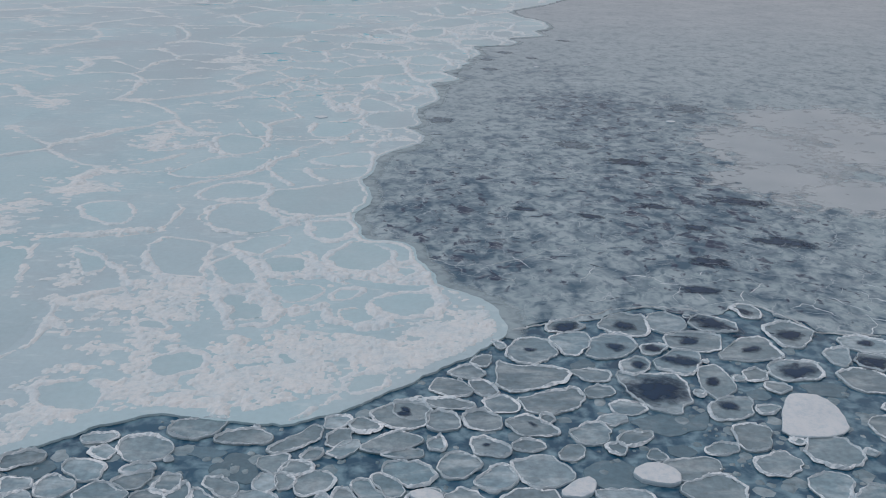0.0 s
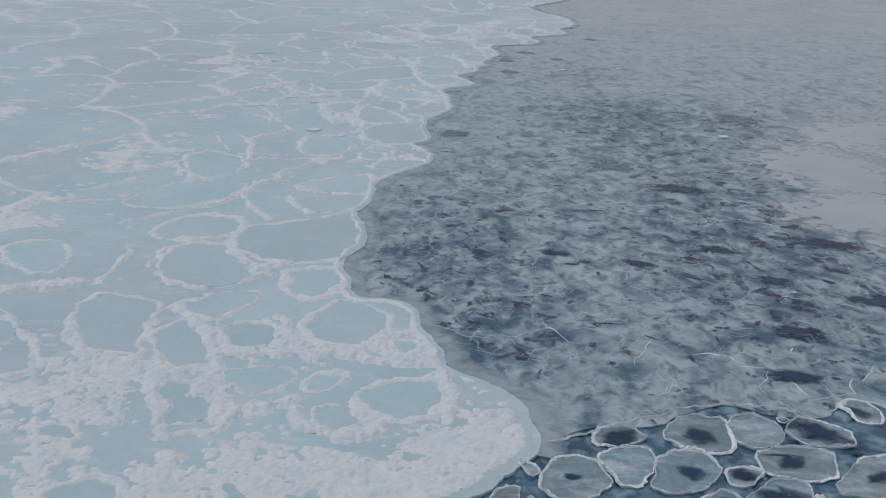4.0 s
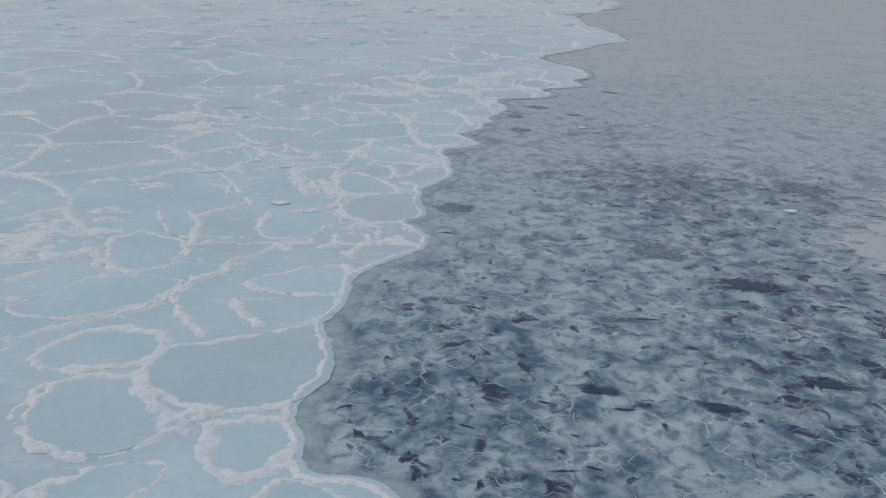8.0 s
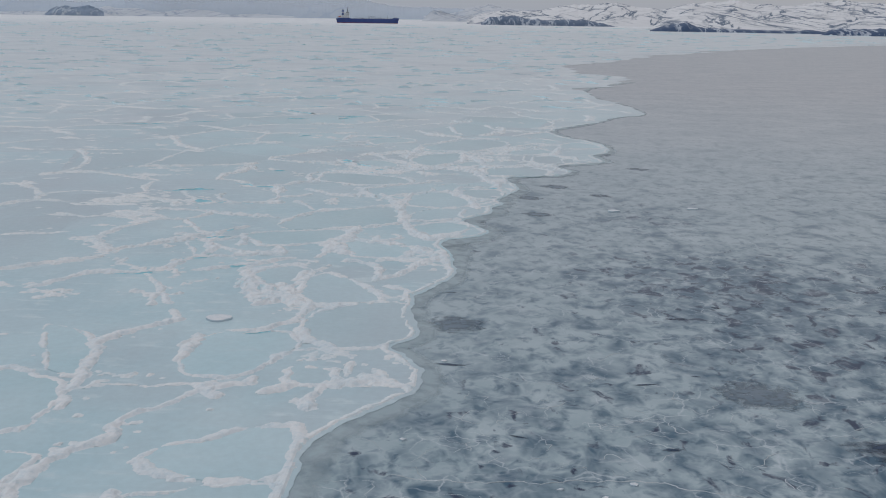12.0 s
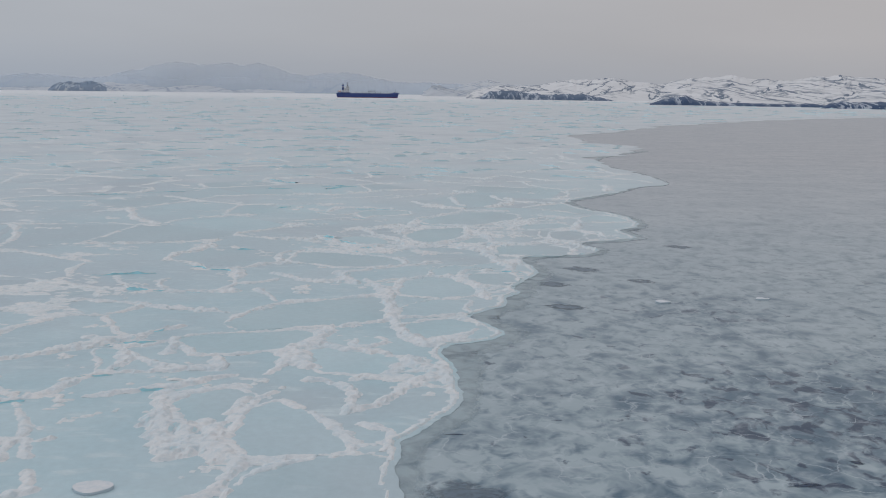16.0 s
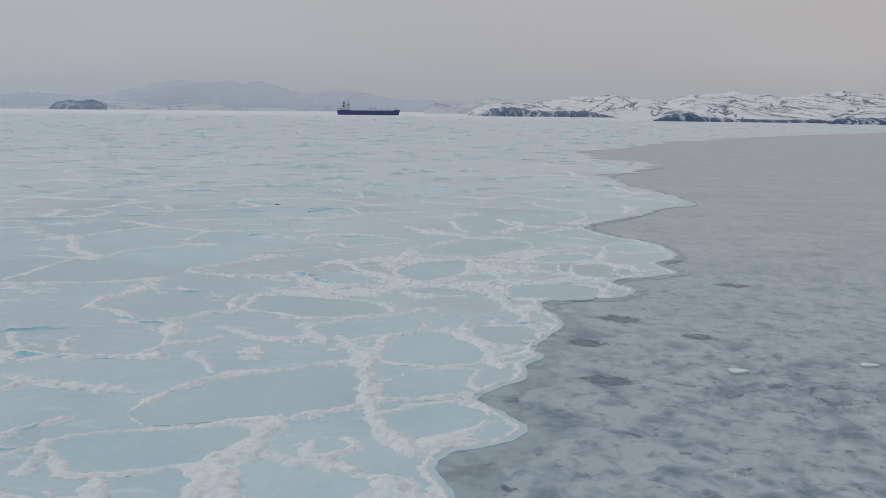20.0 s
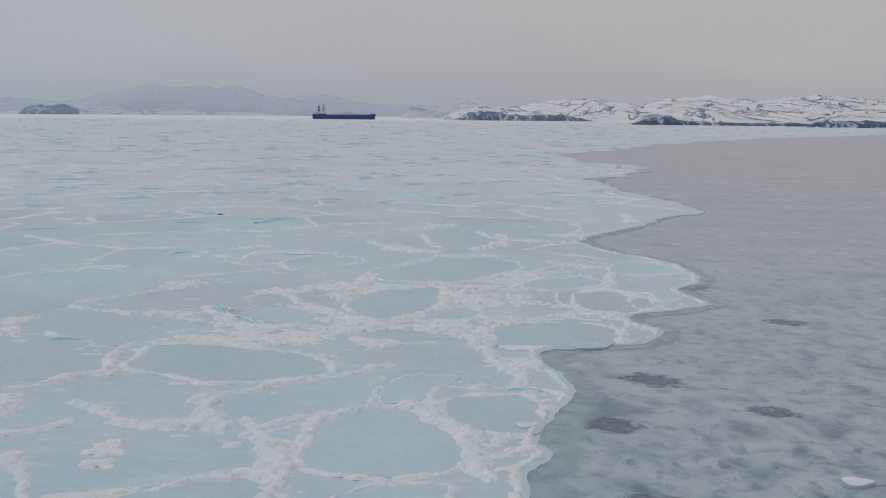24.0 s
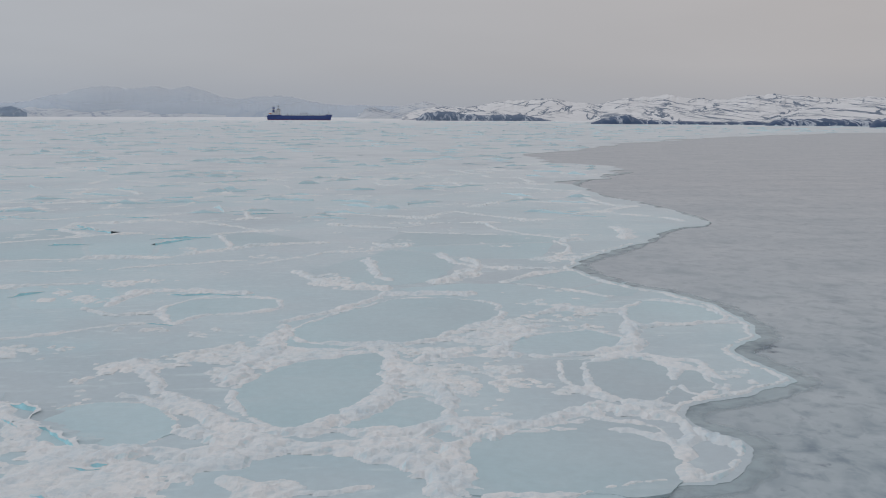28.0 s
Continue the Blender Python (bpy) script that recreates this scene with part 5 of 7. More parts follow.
# ---- slabs of ice rafted up over one another, their blue edges bare ----
def rafted_floe(x, y, length, depth, raised, turn, seed):
    """A plate whose near edge has ridden up, on the blue ice that it broke from."""
    rng = np.random.RandomState(seed)
    n = max(12, int(length / 0.22))
    u = np.linspace(-0.5, 0.5, n)
    lump = fbm(u * length * 0.8 + seed, 0 * u, 1.0, 4, seed)
    teeth = rng.uniform(0.55, 1.15, n)
    arch = teeth * np.clip(1 - (2 * np.abs(u - rng.uniform(-0.2, 0.2))) ** 3, 0.02, 1) * np.clip(1.9 * (lump - 0.2), 0.06, 1.3)
    wob = 0.9 * (fbm(u * length * 0.5 + seed, 0 * u + 3, 1.0, 4, seed + 1) - 0.5) * depth
    near = np.column_stack([u * length, wob, SHEET_TOP + 0.03 + raised * arch])
    back = np.column_stack([u * length * 0.94, wob * 0.4 + depth * (0.3 + 0.7 * arch), np.full(n, SHEET_TOP - 0.02)])
    foot = near * np.array([1, 1, 0]) + np.column_stack([0 * u, -0.35 * raised * arch - 0.02, np.full(n, SHEET_TOP + 0.0)])
    drift = near + np.column_stack([0 * u, (0.10 + 0.5 * rng.rand(n)) * 0.5 * depth * arch, 0.02 + 0.07 * rng.rand(n) * arch])
    at = pose(x, y, 0, 0, 0, turn)
    move = lambda v: np.array([tuple(at @ Vector(c)) for c in v])
    quads = [(i, i + 1, n + i + 1, n + i) for i in range(n - 1)]
    ob = thing("rafted_floe", mesh_of("rafted_floe", move(np.vstack([near, back])), quads, SHEET, True), "tilted ice plate rafted over its neighbour, blue edge bare", "ice floe", "rafted floes on the sheet")
    part("broken_edge", mesh_of("broken_edge", move(np.vstack([foot, near])), quads, BLUE, True), ob, "bare blue-green broken ice edge")
    part("snow_crest", mesh_of("snow_crest", move(np.vstack([near - (0, 0.02, 0.005), drift])), quads, SNOW, True), ob, "white snow along the raised edge")
    return ob


for x, y, length, turn in ((-25.4, 166.7, 4.7, 23), (-35.7, 192.7, 5.5, 13), (-29.9, 185.0, 7.3, -3), (-27.9, 196.7, 6.4, -28), (-21.1, 155.7, 3.1, 19), (-17.2, 217.4, 10.9, -50), (-24.6, 171.0, 3.1, 63), (-24.7, 195.1, 0.8, 60), (-13.3, 211.3, 2.2, -5), (4.0, 197.5, 2.0, -11), (-27.1, 209.1, 2.0, -3), (-13.8, 208.1, 1.7, -21), (-13.4, 211.6, 1.9, 9), (-30.2, 249.8, 2.8, 55), (-25.6, 282.5, 6.4, 56), (-36.8, 279.3, 4.2, 5), (-39.1, 293.7, 8.8, -43), (-15.4, 249.6, 5.9, -1), (-17.2, 238.7, 2.3, -18), (-18.2, 216.8, 2.8, -46), (-29.3, 152.8, 3.0, 6), (-25.5, 158.2, 2.3, 18), (-25.1, 166.7, 4.3, 31), (-15.1, 137.7, 2.2, 13), (-26.1, 285.1, 6.1, 9), (-40.4, 295.6, 6.6, -44)):
    rafted_floe(x, y, length * 1.15, 0.45 + 0.14 * length, 0.17 + 0.012 * length, turn, int(abs(x) * 31 + y))
slab_rng = np.random.RandomState(44)
for k in range(48):
    y = 255 * (700 / 255) ** slab_rng.rand()
    x = slab_rng.uniform(-0.42 * y, -6 - 0.04 * y)
    f = (y / 200) ** 0.5
    rafted_floe(x, y, slab_rng.uniform(3, 8) * f, slab_rng.uniform(0.8, 1.6) * f, slab_rng.uniform(0.06, 0.13) * f, slab_rng.normal(0, 14), 9000 + k)

# ---- the shore: snow hills, wooded cliffs, hazy mountains ----
EYE_AT = (-1.4, 110.0)
HILL = hill_material("snowy_hills", (0.68, 0.68, 0.69), (0.10, 0.14, 0.20), 0.55, 95.0, 0.15)
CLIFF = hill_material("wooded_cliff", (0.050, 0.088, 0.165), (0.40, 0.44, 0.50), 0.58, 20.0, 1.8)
# CLIFF again, lightened: distance haze put into its colours.
PALED_CLIFF = hill_material("haze_paled_cliff", (0.10, 0.145, 0.22), (0.42, 0.46, 0.52), 0.58, 24.0, 1.8)
# Haze is mixed into these colours as pale blue, besides the transparency.
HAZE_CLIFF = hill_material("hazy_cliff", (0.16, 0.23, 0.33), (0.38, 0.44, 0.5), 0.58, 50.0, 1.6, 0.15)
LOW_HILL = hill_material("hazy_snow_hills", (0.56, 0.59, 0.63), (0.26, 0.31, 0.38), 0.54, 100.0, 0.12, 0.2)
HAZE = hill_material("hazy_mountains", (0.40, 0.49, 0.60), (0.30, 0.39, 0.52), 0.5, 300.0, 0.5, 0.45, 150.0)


def massif(name, label, crest, depth, profile, mat, rows=10, rugged=0.10, category="hill", front=0.8, jag=0.12, whole=True):
    """A range seen across the bay: bearing in degrees and crest height in metres along it."""
    b = np.array(profile, float)
    az = np.arange(b[0, 0], b[-1, 0] + 0.01, 0.05)
    top = np.interp(az, b[:, 0], b[:, 1])
    top = np.convolve(np.pad(top, 4, mode="edge"), np.ones(9) / 9, "valid")
    along = np.radians(az) * crest
    top = top * (1 + jag * (fbm(along, 0 * along, 26, 4, 3) - 0.5) + 0.5 * jag * (fbm(along, 0 * along, 7, 2, 5) - 0.5))
    top = np.maximum(top, 0.5)
    seed = len(name) * 7 + int(crest)
    verts, faces, n = [], [], len(az)
    back = 3 if whole else 1
    for k in range(rows + back):
        u = k / rows
        d = crest - depth + depth * u if u <= 1 else crest + depth * (u - 1) * 2
        f = min(u, 1) ** front if u <= 1 else max(0.0, 1 - (u - 1) * 1.6)
        x, y = EYE_AT[0] + d * np.sin(np.radians(az)), EYE_AT[1] + d * np.cos(np.radians(az))
        bump_h = rugged * top * (fbm(x, y, 140, 6, seed) - 0.5) * 2 * (0.25 + min(u, 1))
        z = top * f + bump_h * (1 if k else 0)
        z = z if k else np.full(n, -0.3)
        verts += list(zip(x, y, z))
    for k in range(rows + back - 1):
        faces += [(k * n + i, k * n + i + 1, (k + 1) * n + i + 1, (k + 1) * n + i) for i in range(n - 1)]
    return thing(name, mesh_of(name, verts, faces, mat, True), label, category, kind="structure")


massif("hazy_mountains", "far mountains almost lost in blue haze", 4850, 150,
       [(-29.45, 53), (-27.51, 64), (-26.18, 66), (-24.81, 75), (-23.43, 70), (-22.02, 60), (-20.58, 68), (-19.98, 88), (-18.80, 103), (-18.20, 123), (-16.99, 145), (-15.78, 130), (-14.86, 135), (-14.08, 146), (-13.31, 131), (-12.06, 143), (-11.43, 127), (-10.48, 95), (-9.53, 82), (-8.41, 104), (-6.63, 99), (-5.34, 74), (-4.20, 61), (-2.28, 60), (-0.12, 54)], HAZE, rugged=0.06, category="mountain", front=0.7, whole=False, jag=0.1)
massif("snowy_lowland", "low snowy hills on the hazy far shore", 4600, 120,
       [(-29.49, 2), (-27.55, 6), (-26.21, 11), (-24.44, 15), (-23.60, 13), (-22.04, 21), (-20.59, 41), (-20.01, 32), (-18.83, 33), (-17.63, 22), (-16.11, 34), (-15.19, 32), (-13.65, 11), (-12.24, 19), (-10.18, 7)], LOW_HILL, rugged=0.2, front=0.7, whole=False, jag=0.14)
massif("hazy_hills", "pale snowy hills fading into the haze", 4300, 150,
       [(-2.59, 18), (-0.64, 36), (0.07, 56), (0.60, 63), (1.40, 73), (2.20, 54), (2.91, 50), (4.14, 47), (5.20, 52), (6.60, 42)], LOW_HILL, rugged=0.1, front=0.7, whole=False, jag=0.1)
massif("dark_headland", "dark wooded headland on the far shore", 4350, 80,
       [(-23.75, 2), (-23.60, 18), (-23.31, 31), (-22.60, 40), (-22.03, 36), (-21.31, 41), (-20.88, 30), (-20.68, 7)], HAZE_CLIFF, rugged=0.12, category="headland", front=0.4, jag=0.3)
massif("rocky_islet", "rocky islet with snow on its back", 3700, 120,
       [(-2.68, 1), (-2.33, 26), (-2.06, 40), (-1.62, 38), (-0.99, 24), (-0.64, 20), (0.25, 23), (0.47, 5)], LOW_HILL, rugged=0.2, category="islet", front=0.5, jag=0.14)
massif("snowy_hills", "white snow hills with dark scrub in streaks", 3200, 560,
       [(-0.01, 10), (0.43, 24), (1.67, 38), (2.91, 37), (4.14, 42), (4.49, 42), (6.23, 65), (7.28, 65), (8.31, 74), (9.00, 71), (10.04, 57), (11.40, 53), (12.40, 65), (13.73, 71), (14.55, 74), (15.19, 82), (16.01, 74), (16.66, 68), (17.62, 66), (18.41, 69), (19.19, 73), (19.80, 82), (20.42, 76), (20.72, 79), (21.48, 76), (22.67, 77), (23.71, 71), (25.15, 69), (26.55, 72), (27.92, 67), (29.25, 66)], HILL, rugged=0.12, front=0.8, jag=0.10)
massif("snowy_foothills", "snow foothills streaked with dark scrub", 2250, 380,
       [(10.68, 0), (11.60, 19), (12.76, 30), (13.75, 34), (14.90, 35), (15.72, 33), (16.86, 25), (18.47, 16), (19.73, 10), (20.81, 6), (21.43, 4)], HILL, rugged=0.10, front=0.7, jag=0.10)
massif("snowy_foothills", "snow foothills streaked with dark scrub", 2350, 380,
       [(20.82, 4), (21.55, 18), (22.28, 31), (23.15, 40), (24.46, 42), (25.87, 44), (27.94, 43), (29.27, 44)], HILL, rugged=0.12, front=0.7, jag=0.10)
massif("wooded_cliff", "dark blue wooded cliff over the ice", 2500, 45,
       [(0.83, 4), (1.14, 15), (1.58, 23), (2.91, 21), (3.80, 17), (4.68, 14), (5.91, 15), (6.96, 15), (7.83, 10), (8.53, 3), (8.92, -2)], PALED_CLIFF, rugged=0.15, category="cliff", front=0.35, jag=0.4)
massif("wooded_cliff", "dark blue wooded cliff over the ice", 1760, 40,
       [(10.82, 2), (11.44, 9), (11.94, 14), (12.78, 17), (13.28, 14), (13.79, 8), (15.28, 6), (16.74, 5), (16.90, 6), (18.18, 5), (19.12, 4), (19.43, 7), (20.36, 5), (20.98, 1)], CLIFF, rugged=0.15, category="cliff", front=0.35, jag=0.4)
massif("wooded_cliff", "dark blue wooded cliff over the ice", 1640, 40,
       [(20.22, -1), (20.66, 8), (21.27, 11), (22.02, 12), (23.33, 12), (24.52, 10), (25.53, 9), (26.18, 2)], CLIFF, rugged=0.15, category="cliff", front=0.35, jag=0.4)
massif("rocky_point", "black rocky point at the bay side", 1500, 40,
       [(25.37, -2), (25.6, 13), (26.38, 17), (27.93, 21), (29.45, 22), (30.67, 22)], CLIFF, rugged=0.15, category="cliff", front=0.35, whole=True, jag=0.95)



# ---- pancake ice on the open water ----
SOFT_RIM = snow_material("frosted_rim", (0.84, 0.85, 0.86), (0.62, 0.67, 0.70), (0.55, 0.62, 0.66))
BLOCK_SNOW = snow_material("slab_snow", (0.66, 0.67, 0.68), (0.60, 0.62, 0.64), (0.42, 0.52, 0.58))


def soft_patch(name, x, y, rx, ry, turn, z, mat, seed):
    """A flat patch that thins out from its middle to its border."""
    spokes, rings = 26, (0.0, 0.3, 0.55, 0.78, 1.0)
    th = np.linspace(0, 2 * math.pi, spokes, endpoint=False)
    wob = 0.7 + 0.6 * fbm(np.cos(th) * 1.6 + seed * 3.1, np.sin(th) * 1.6, 1.0, 3, seed)
    c, s = math.cos(radians(turn)), math.sin(radians(turn))
    verts, fades, faces = [], [], []
    for k, f in enumerate(rings):
        ax, ay = rx * f * wob * np.cos(th), ry * f * wob * np.sin(th)
        verts += list(zip(x + c * ax - s * ay, y + s * ax + c * ay, np.full(spokes, z)))
        fades += [1.0 - f ** 1.8] * spokes
    for k in range(len(rings) - 1):
        faces += [(k * spokes + i, (k + 1) * spokes + i, (k + 1) * spokes + (i + 1) % spokes, k * spokes + (i + 1) % spokes) for i in range(spokes)]
    me = mesh_of(name, verts, faces, mat)
    at = me.attributes.new("fade", "FLOAT", "POINT")
    at.data.foreach_set("value", fades)
    return me


def pancake(outline, k, height=0.10, soak=0.0, drowned=False):
    """A floating plate with an upturned frosted rim."""
    rng = np.random.RandomState(900 + k)
    c = outline.mean(0)
    rel = outline - c
    n = len(rel)
    verts, faces = [], []
    for f, z in ((1.0, -0.05), (1.0, height * 0.75), (0.97, height), (0.91, height * 0.7), (0.45, height * 0.62)):
        w = fbm(rel[:, 0] * f, rel[:, 1] * f, 0.8, 2, k) - 0.5
        verts += [(x * f, y * f, z + 0.05 * d) for (x, y), d in zip(rel, w)]
    verts.append((0, 0, height * 0.6))
    for r in range(4):
        faces += [(r * n + i, r * n + (i + 1) % n, (r + 1) * n + (i + 1) % n, (r + 1) * n + i) for i in range(n)]
    faces += [(4 * n + i, 4 * n + (i + 1) % n, 5 * n) for i in range(n)]
    ob = thing("pancake_ice", mesh_of("pancake_ice", verts, faces, DROWNED if drowned else PANCAKE, True), "pale teal ice plate awash, without a rim" if drowned else "round grey pancake of ice with a frosted white rim", "pancake ice", "pancakes on the water")
    ob.location = (*c, -0.05 if drowned else rng.uniform(-0.03, 0.01))
    if drowned:
        return ob
    ring = ragged(resample(rel * 0.965, 0.16, True), 0.05, 0.4, k)
    heavy = 0.35 + 0.65 * (0.5 + 0.5 * np.cos(np.arctan2(ring[:, 1], ring[:, 0]) - rng.uniform(0, 6.28))) ** 1.5
    v, f, soft = ridge_geometry(ring, rng.uniform(0.09, 0.19) * heavy, 0.12, height * 0.8, 1500 + k, True, 0.10, 0.8)
    part("frosted_rim", mesh_of("frosted_rim", v, f, SOFT_RIM, True, 0), ob)
    if soak:
        r = np.hypot(rel[:, 0], rel[:, 1]).mean() * soak * 1.35
        me = soft_patch("soaked_middle", rng.uniform(-0.4, 0.4), rng.uniform(-0.35, 0.35), r * rng.uniform(0.8, 1.5), r * rng.uniform(0.6, 1.0), rng.uniform(-60, 60), height * 0.72 + 0.035, SOAKED, 40 + k)
        part("soaked_middle", me, ob, "dark water-soaked middle of the ice")
    return ob


PLATES = []


def float_pancake(soak, *corners):
    o = ragged(1.05 * rounded(corners, 0.2, True, 1, 0.14) - 0.05 * np.mean(corners, 0), 0.28, 0.9, 1650 + len(PLATES))
    PLATES.append(o)
    pancake(o, 1000 + len(PLATES), 0.03 if soak < 0 else 0.05 + 0.05 * (len(PLATES) % 3) / 2, max(soak, 0.0), soak < 0)


float_pancake(0.2, (5.2, 67.1), (6.2, 69.3), (7.5, 69.7), (8.8, 68.9), (9.3, 66.8), (7.4, 65.2), (5.7, 65.6))
float_pancake(0.0, (8.7, 69.7), (10.0, 70.6), (11.9, 70.7), (12.1, 69.1), (10.9, 66.9), (9.8, 66.6))
float_pancake(0.35, (12.0, 69.4), (13.2, 70.5), (15.3, 70.4), (15.6, 68.5), (14.4, 66.8), (12.3, 66.2), (11.4, 66.9))
float_pancake(0.0, (4.5, 65.6), (5.9, 64.9), (8.2, 65.0), (9.6, 64.4), (9.6, 63.0), (8.1, 62.0), (5.4, 60.8), (4.4, 61.8))
float_pancake(0.8, (15.8, 68.5), (17.1, 69.1), (18.0, 68.3), (16.7, 67.0), (15.8, 67.2))
float_pancake(0.3, (17.9, 70.2), (19.4, 71.2), (21.8, 71.0), (22.7, 70.5), (22.1, 68.3), (20.9, 67.7), (18.3, 68.3))
float_pancake(0.5, (13.7, 65.8), (14.9, 66.6), (16.0, 66.2), (15.9, 64.9), (14.6, 63.7), (13.7, 64.3))
float_pancake(0.5, (16.5, 66.2), (18.4, 67.8), (20.1, 67.7), (20.2, 66.4), (19.0, 64.1), (18.0, 63.9), (16.5, 65.0))
float_pancake(0.75, (13.2, 64.1), (15.1, 63.9), (17.3, 64.3), (18.2, 62.7), (18.0, 60.5), (16.7, 58.4), (15.0, 59.1), (13.8, 60.7))
float_pancake(0.3, (19.5, 65.1), (21.0, 65.9), (21.6, 64.7), (21.7, 62.4), (20.7, 60.9), (19.7, 60.6), (19.0, 62.3))
float_pancake(0.4, (19.7, 60.6), (21.0, 60.9), (22.3, 60.7), (21.9, 58.6), (20.5, 57.8), (18.9, 57.7), (18.9, 59.1))
float_pancake(0.3, (22.0, 67.8), (24.0, 70.3), (26.2, 70.7), (26.5, 68.5), (26.9, 67.2), (24.1, 66.3), (21.9, 66.7))
float_pancake(0.6, (26.5, 72.4), (29.1, 73.7), (30.7, 72.0), (29.7, 70.0), (28.4, 68.6), (27.0, 69.1))
float_pancake(0.6, (24.9, 65.9), (26.7, 66.7), (28.8, 66.3), (29.1, 64.7), (27.8, 63.6), (25.6, 63.5), (24.7, 64.4))
float_pancake(0.0, (30.0, 68.2), (31.4, 69.0), (32.4, 68.8), (31.1, 65.7), (30.1, 66.4))
float_pancake(0.0, (5.6, 60.1), (7.3, 60.8), (10.0, 61.9), (10.5, 60.6), (9.6, 58.9), (8.1, 58.0), (6.4, 58.3))
float_pancake(0.0, (10.7, 61.5), (11.7, 62.2), (12.6, 62.0), (12.6, 60.9), (11.6, 60.3), (10.7, 60.6))
float_pancake(0.0, (12.0, 59.6), (13.0, 60.3), (14.3, 59.9), (14.7, 59.1), (13.5, 58.0), (12.4, 58.4))
float_pancake(0.0, (10.9, 57.7), (11.8, 58.4), (13.0, 58.0), (13.0, 57.2), (11.9, 56.8), (11.1, 57.0))
float_pancake(0.0, (8.9, 55.9), (9.8, 56.9), (11.1, 57.2), (11.6, 56.2), (11.1, 54.7), (9.9, 54.3), (9.1, 54.8))
float_pancake(0.0, (11.8, 55.3), (12.9, 56.3), (14.4, 56.0), (14.2, 55.1), (12.8, 54.5), (12.0, 54.6))
float_pancake(0.2, (4.7, 56.9), (5.7, 57.9), (6.8, 57.7), (7.6, 56.8), (8.4, 55.9), (7.4, 55.3), (5.7, 55.2))
float_pancake(0.0, (7.0, 57.7), (7.7, 58.0), (8.1, 57.4), (7.6, 56.7), (7.1, 57.0))
float_pancake(0.0, (4.9, 54.3), (5.7, 54.9), (7.0, 54.7), (7.1, 53.9), (6.2, 53.3), (5.1, 53.6))
float_pancake(0.0, (7.8, 53.4), (8.8, 54.5), (9.6, 54.1), (9.6, 53.1), (8.6, 52.6), (7.9, 52.7))
float_pancake(0.25, (2.1, 55.0), (3.4, 55.1), (5.0, 53.6), (4.3, 52.7), (2.5, 53.0))
float_pancake(0.0, (1.8, 57.9), (3.0, 58.5), (4.3, 57.6), (4.4, 56.3), (3.4, 55.7), (2.3, 56.0))
float_pancake(0.0, (3.3, 59.8), (4.7, 60.5), (5.8, 59.1), (5.5, 58.3), (3.9, 58.0), (3.3, 58.8))
float_pancake(0.0, (-0.6, 57.6), (0.3, 58.2), (1.7, 57.7), (1.7, 56.1), (0.6, 55.5), (-0.4, 56.0))
float_pancake(0.0, (-0.9, 59.8), (1.0, 60.1), (2.6, 59.3), (2.6, 58.7), (1.0, 58.4), (-0.5, 58.8))
float_pancake(0.0, (-0.7, 61.1), (0.0, 62.9), (1.2, 62.5), (2.6, 61.1), (2.4, 60.2), (0.5, 60.3))
float_pancake(0.0, (0.8, 63.7), (2.2, 65.0), (3.7, 63.6), (2.9, 62.6), (1.5, 62.8))
float_pancake(0.0, (2.2, 62.4), (3.4, 62.7), (4.6, 61.1), (4.0, 60.3), (2.9, 60.4))
float_pancake(0.3, (-3.0, 59.5), (-1.0, 59.4), (-0.3, 58.0), (-0.9, 56.8), (-2.3, 57.1), (-3.0, 57.9))
float_pancake(0.0, (19.8, 57.0), (21.3, 57.6), (22.4, 56.7), (21.8, 54.5), (20.6, 53.9), (19.6, 54.8))
float_pancake(0.0, (17.4, 54.3), (18.6, 55.1), (19.6, 54.8), (19.7, 54.1), (18.4, 53.5), (17.5, 53.6))
float_pancake(-1.0, (13.2, 57.4), (14.9, 58.3), (17.1, 58.4), (18.8, 58.9), (18.1, 56.9), (15.6, 55.7), (14.0, 56.3))
float_pancake(0.0, (23.9, 63.0), (25.4, 63.1), (25.8, 62.2), (24.6, 61.5), (23.9, 62.1))
float_pancake(0.0, (22.7, 64.6), (24.0, 65.3), (24.8, 64.7), (23.9, 63.5), (22.7, 63.4))
float_pancake(-1.0, (15.0, 54.4), (16.2, 54.6), (16.8, 53.9), (15.9, 53.2), (15.0, 53.5))
float_pancake(0.0, (11.0, 54.4), (12.0, 54.7), (12.5, 54.1), (12.0, 53.2), (11.2, 53.7))
float_pancake(-1.0, (26.4, 63.1), (28.7, 63.5), (29.9, 62.8), (29.0, 61.3), (27.0, 61.6))
float_pancake(0.0, (22.4, 59.5), (23.5, 60.0), (24.1, 59.6), (23.2, 58.7), (22.4, 58.7))
float_pancake(-1.0, (9.9, 65.4), (11.1, 66.4), (11.9, 65.5), (11.3, 64.5), (10.1, 64.4))
float_pancake(0.0, (9.8, 64.4), (11.6, 64.7), (12.8, 64.2), (12.5, 62.9), (10.8, 62.8))
float_pancake(-1.0, (22.3, 61.8), (23.5, 62.3), (24.0, 61.2), (23.2, 60.6), (22.1, 60.9))
float_pancake(0.0, (-22.9, 53.9), (-22.1, 54.5), (-20.7, 54.7), (-20.4, 54.1), (-21.4, 53.2), (-22.5, 53.3))
float_pancake(0.0, (-20.0, 52.6), (-20.0, 54.1), (-18.4, 54.5), (-17.0, 53.8), (-16.5, 52.7), (-17.0, 51.7), (-18.6, 51.5), (-19.5, 51.8))
float_pancake(0.0, (-17.7, 55.0), (-17.0, 56.3), (-15.0, 56.7), (-13.7, 56.3), (-14.2, 54.9), (-15.6, 53.9), (-16.9, 54.1))
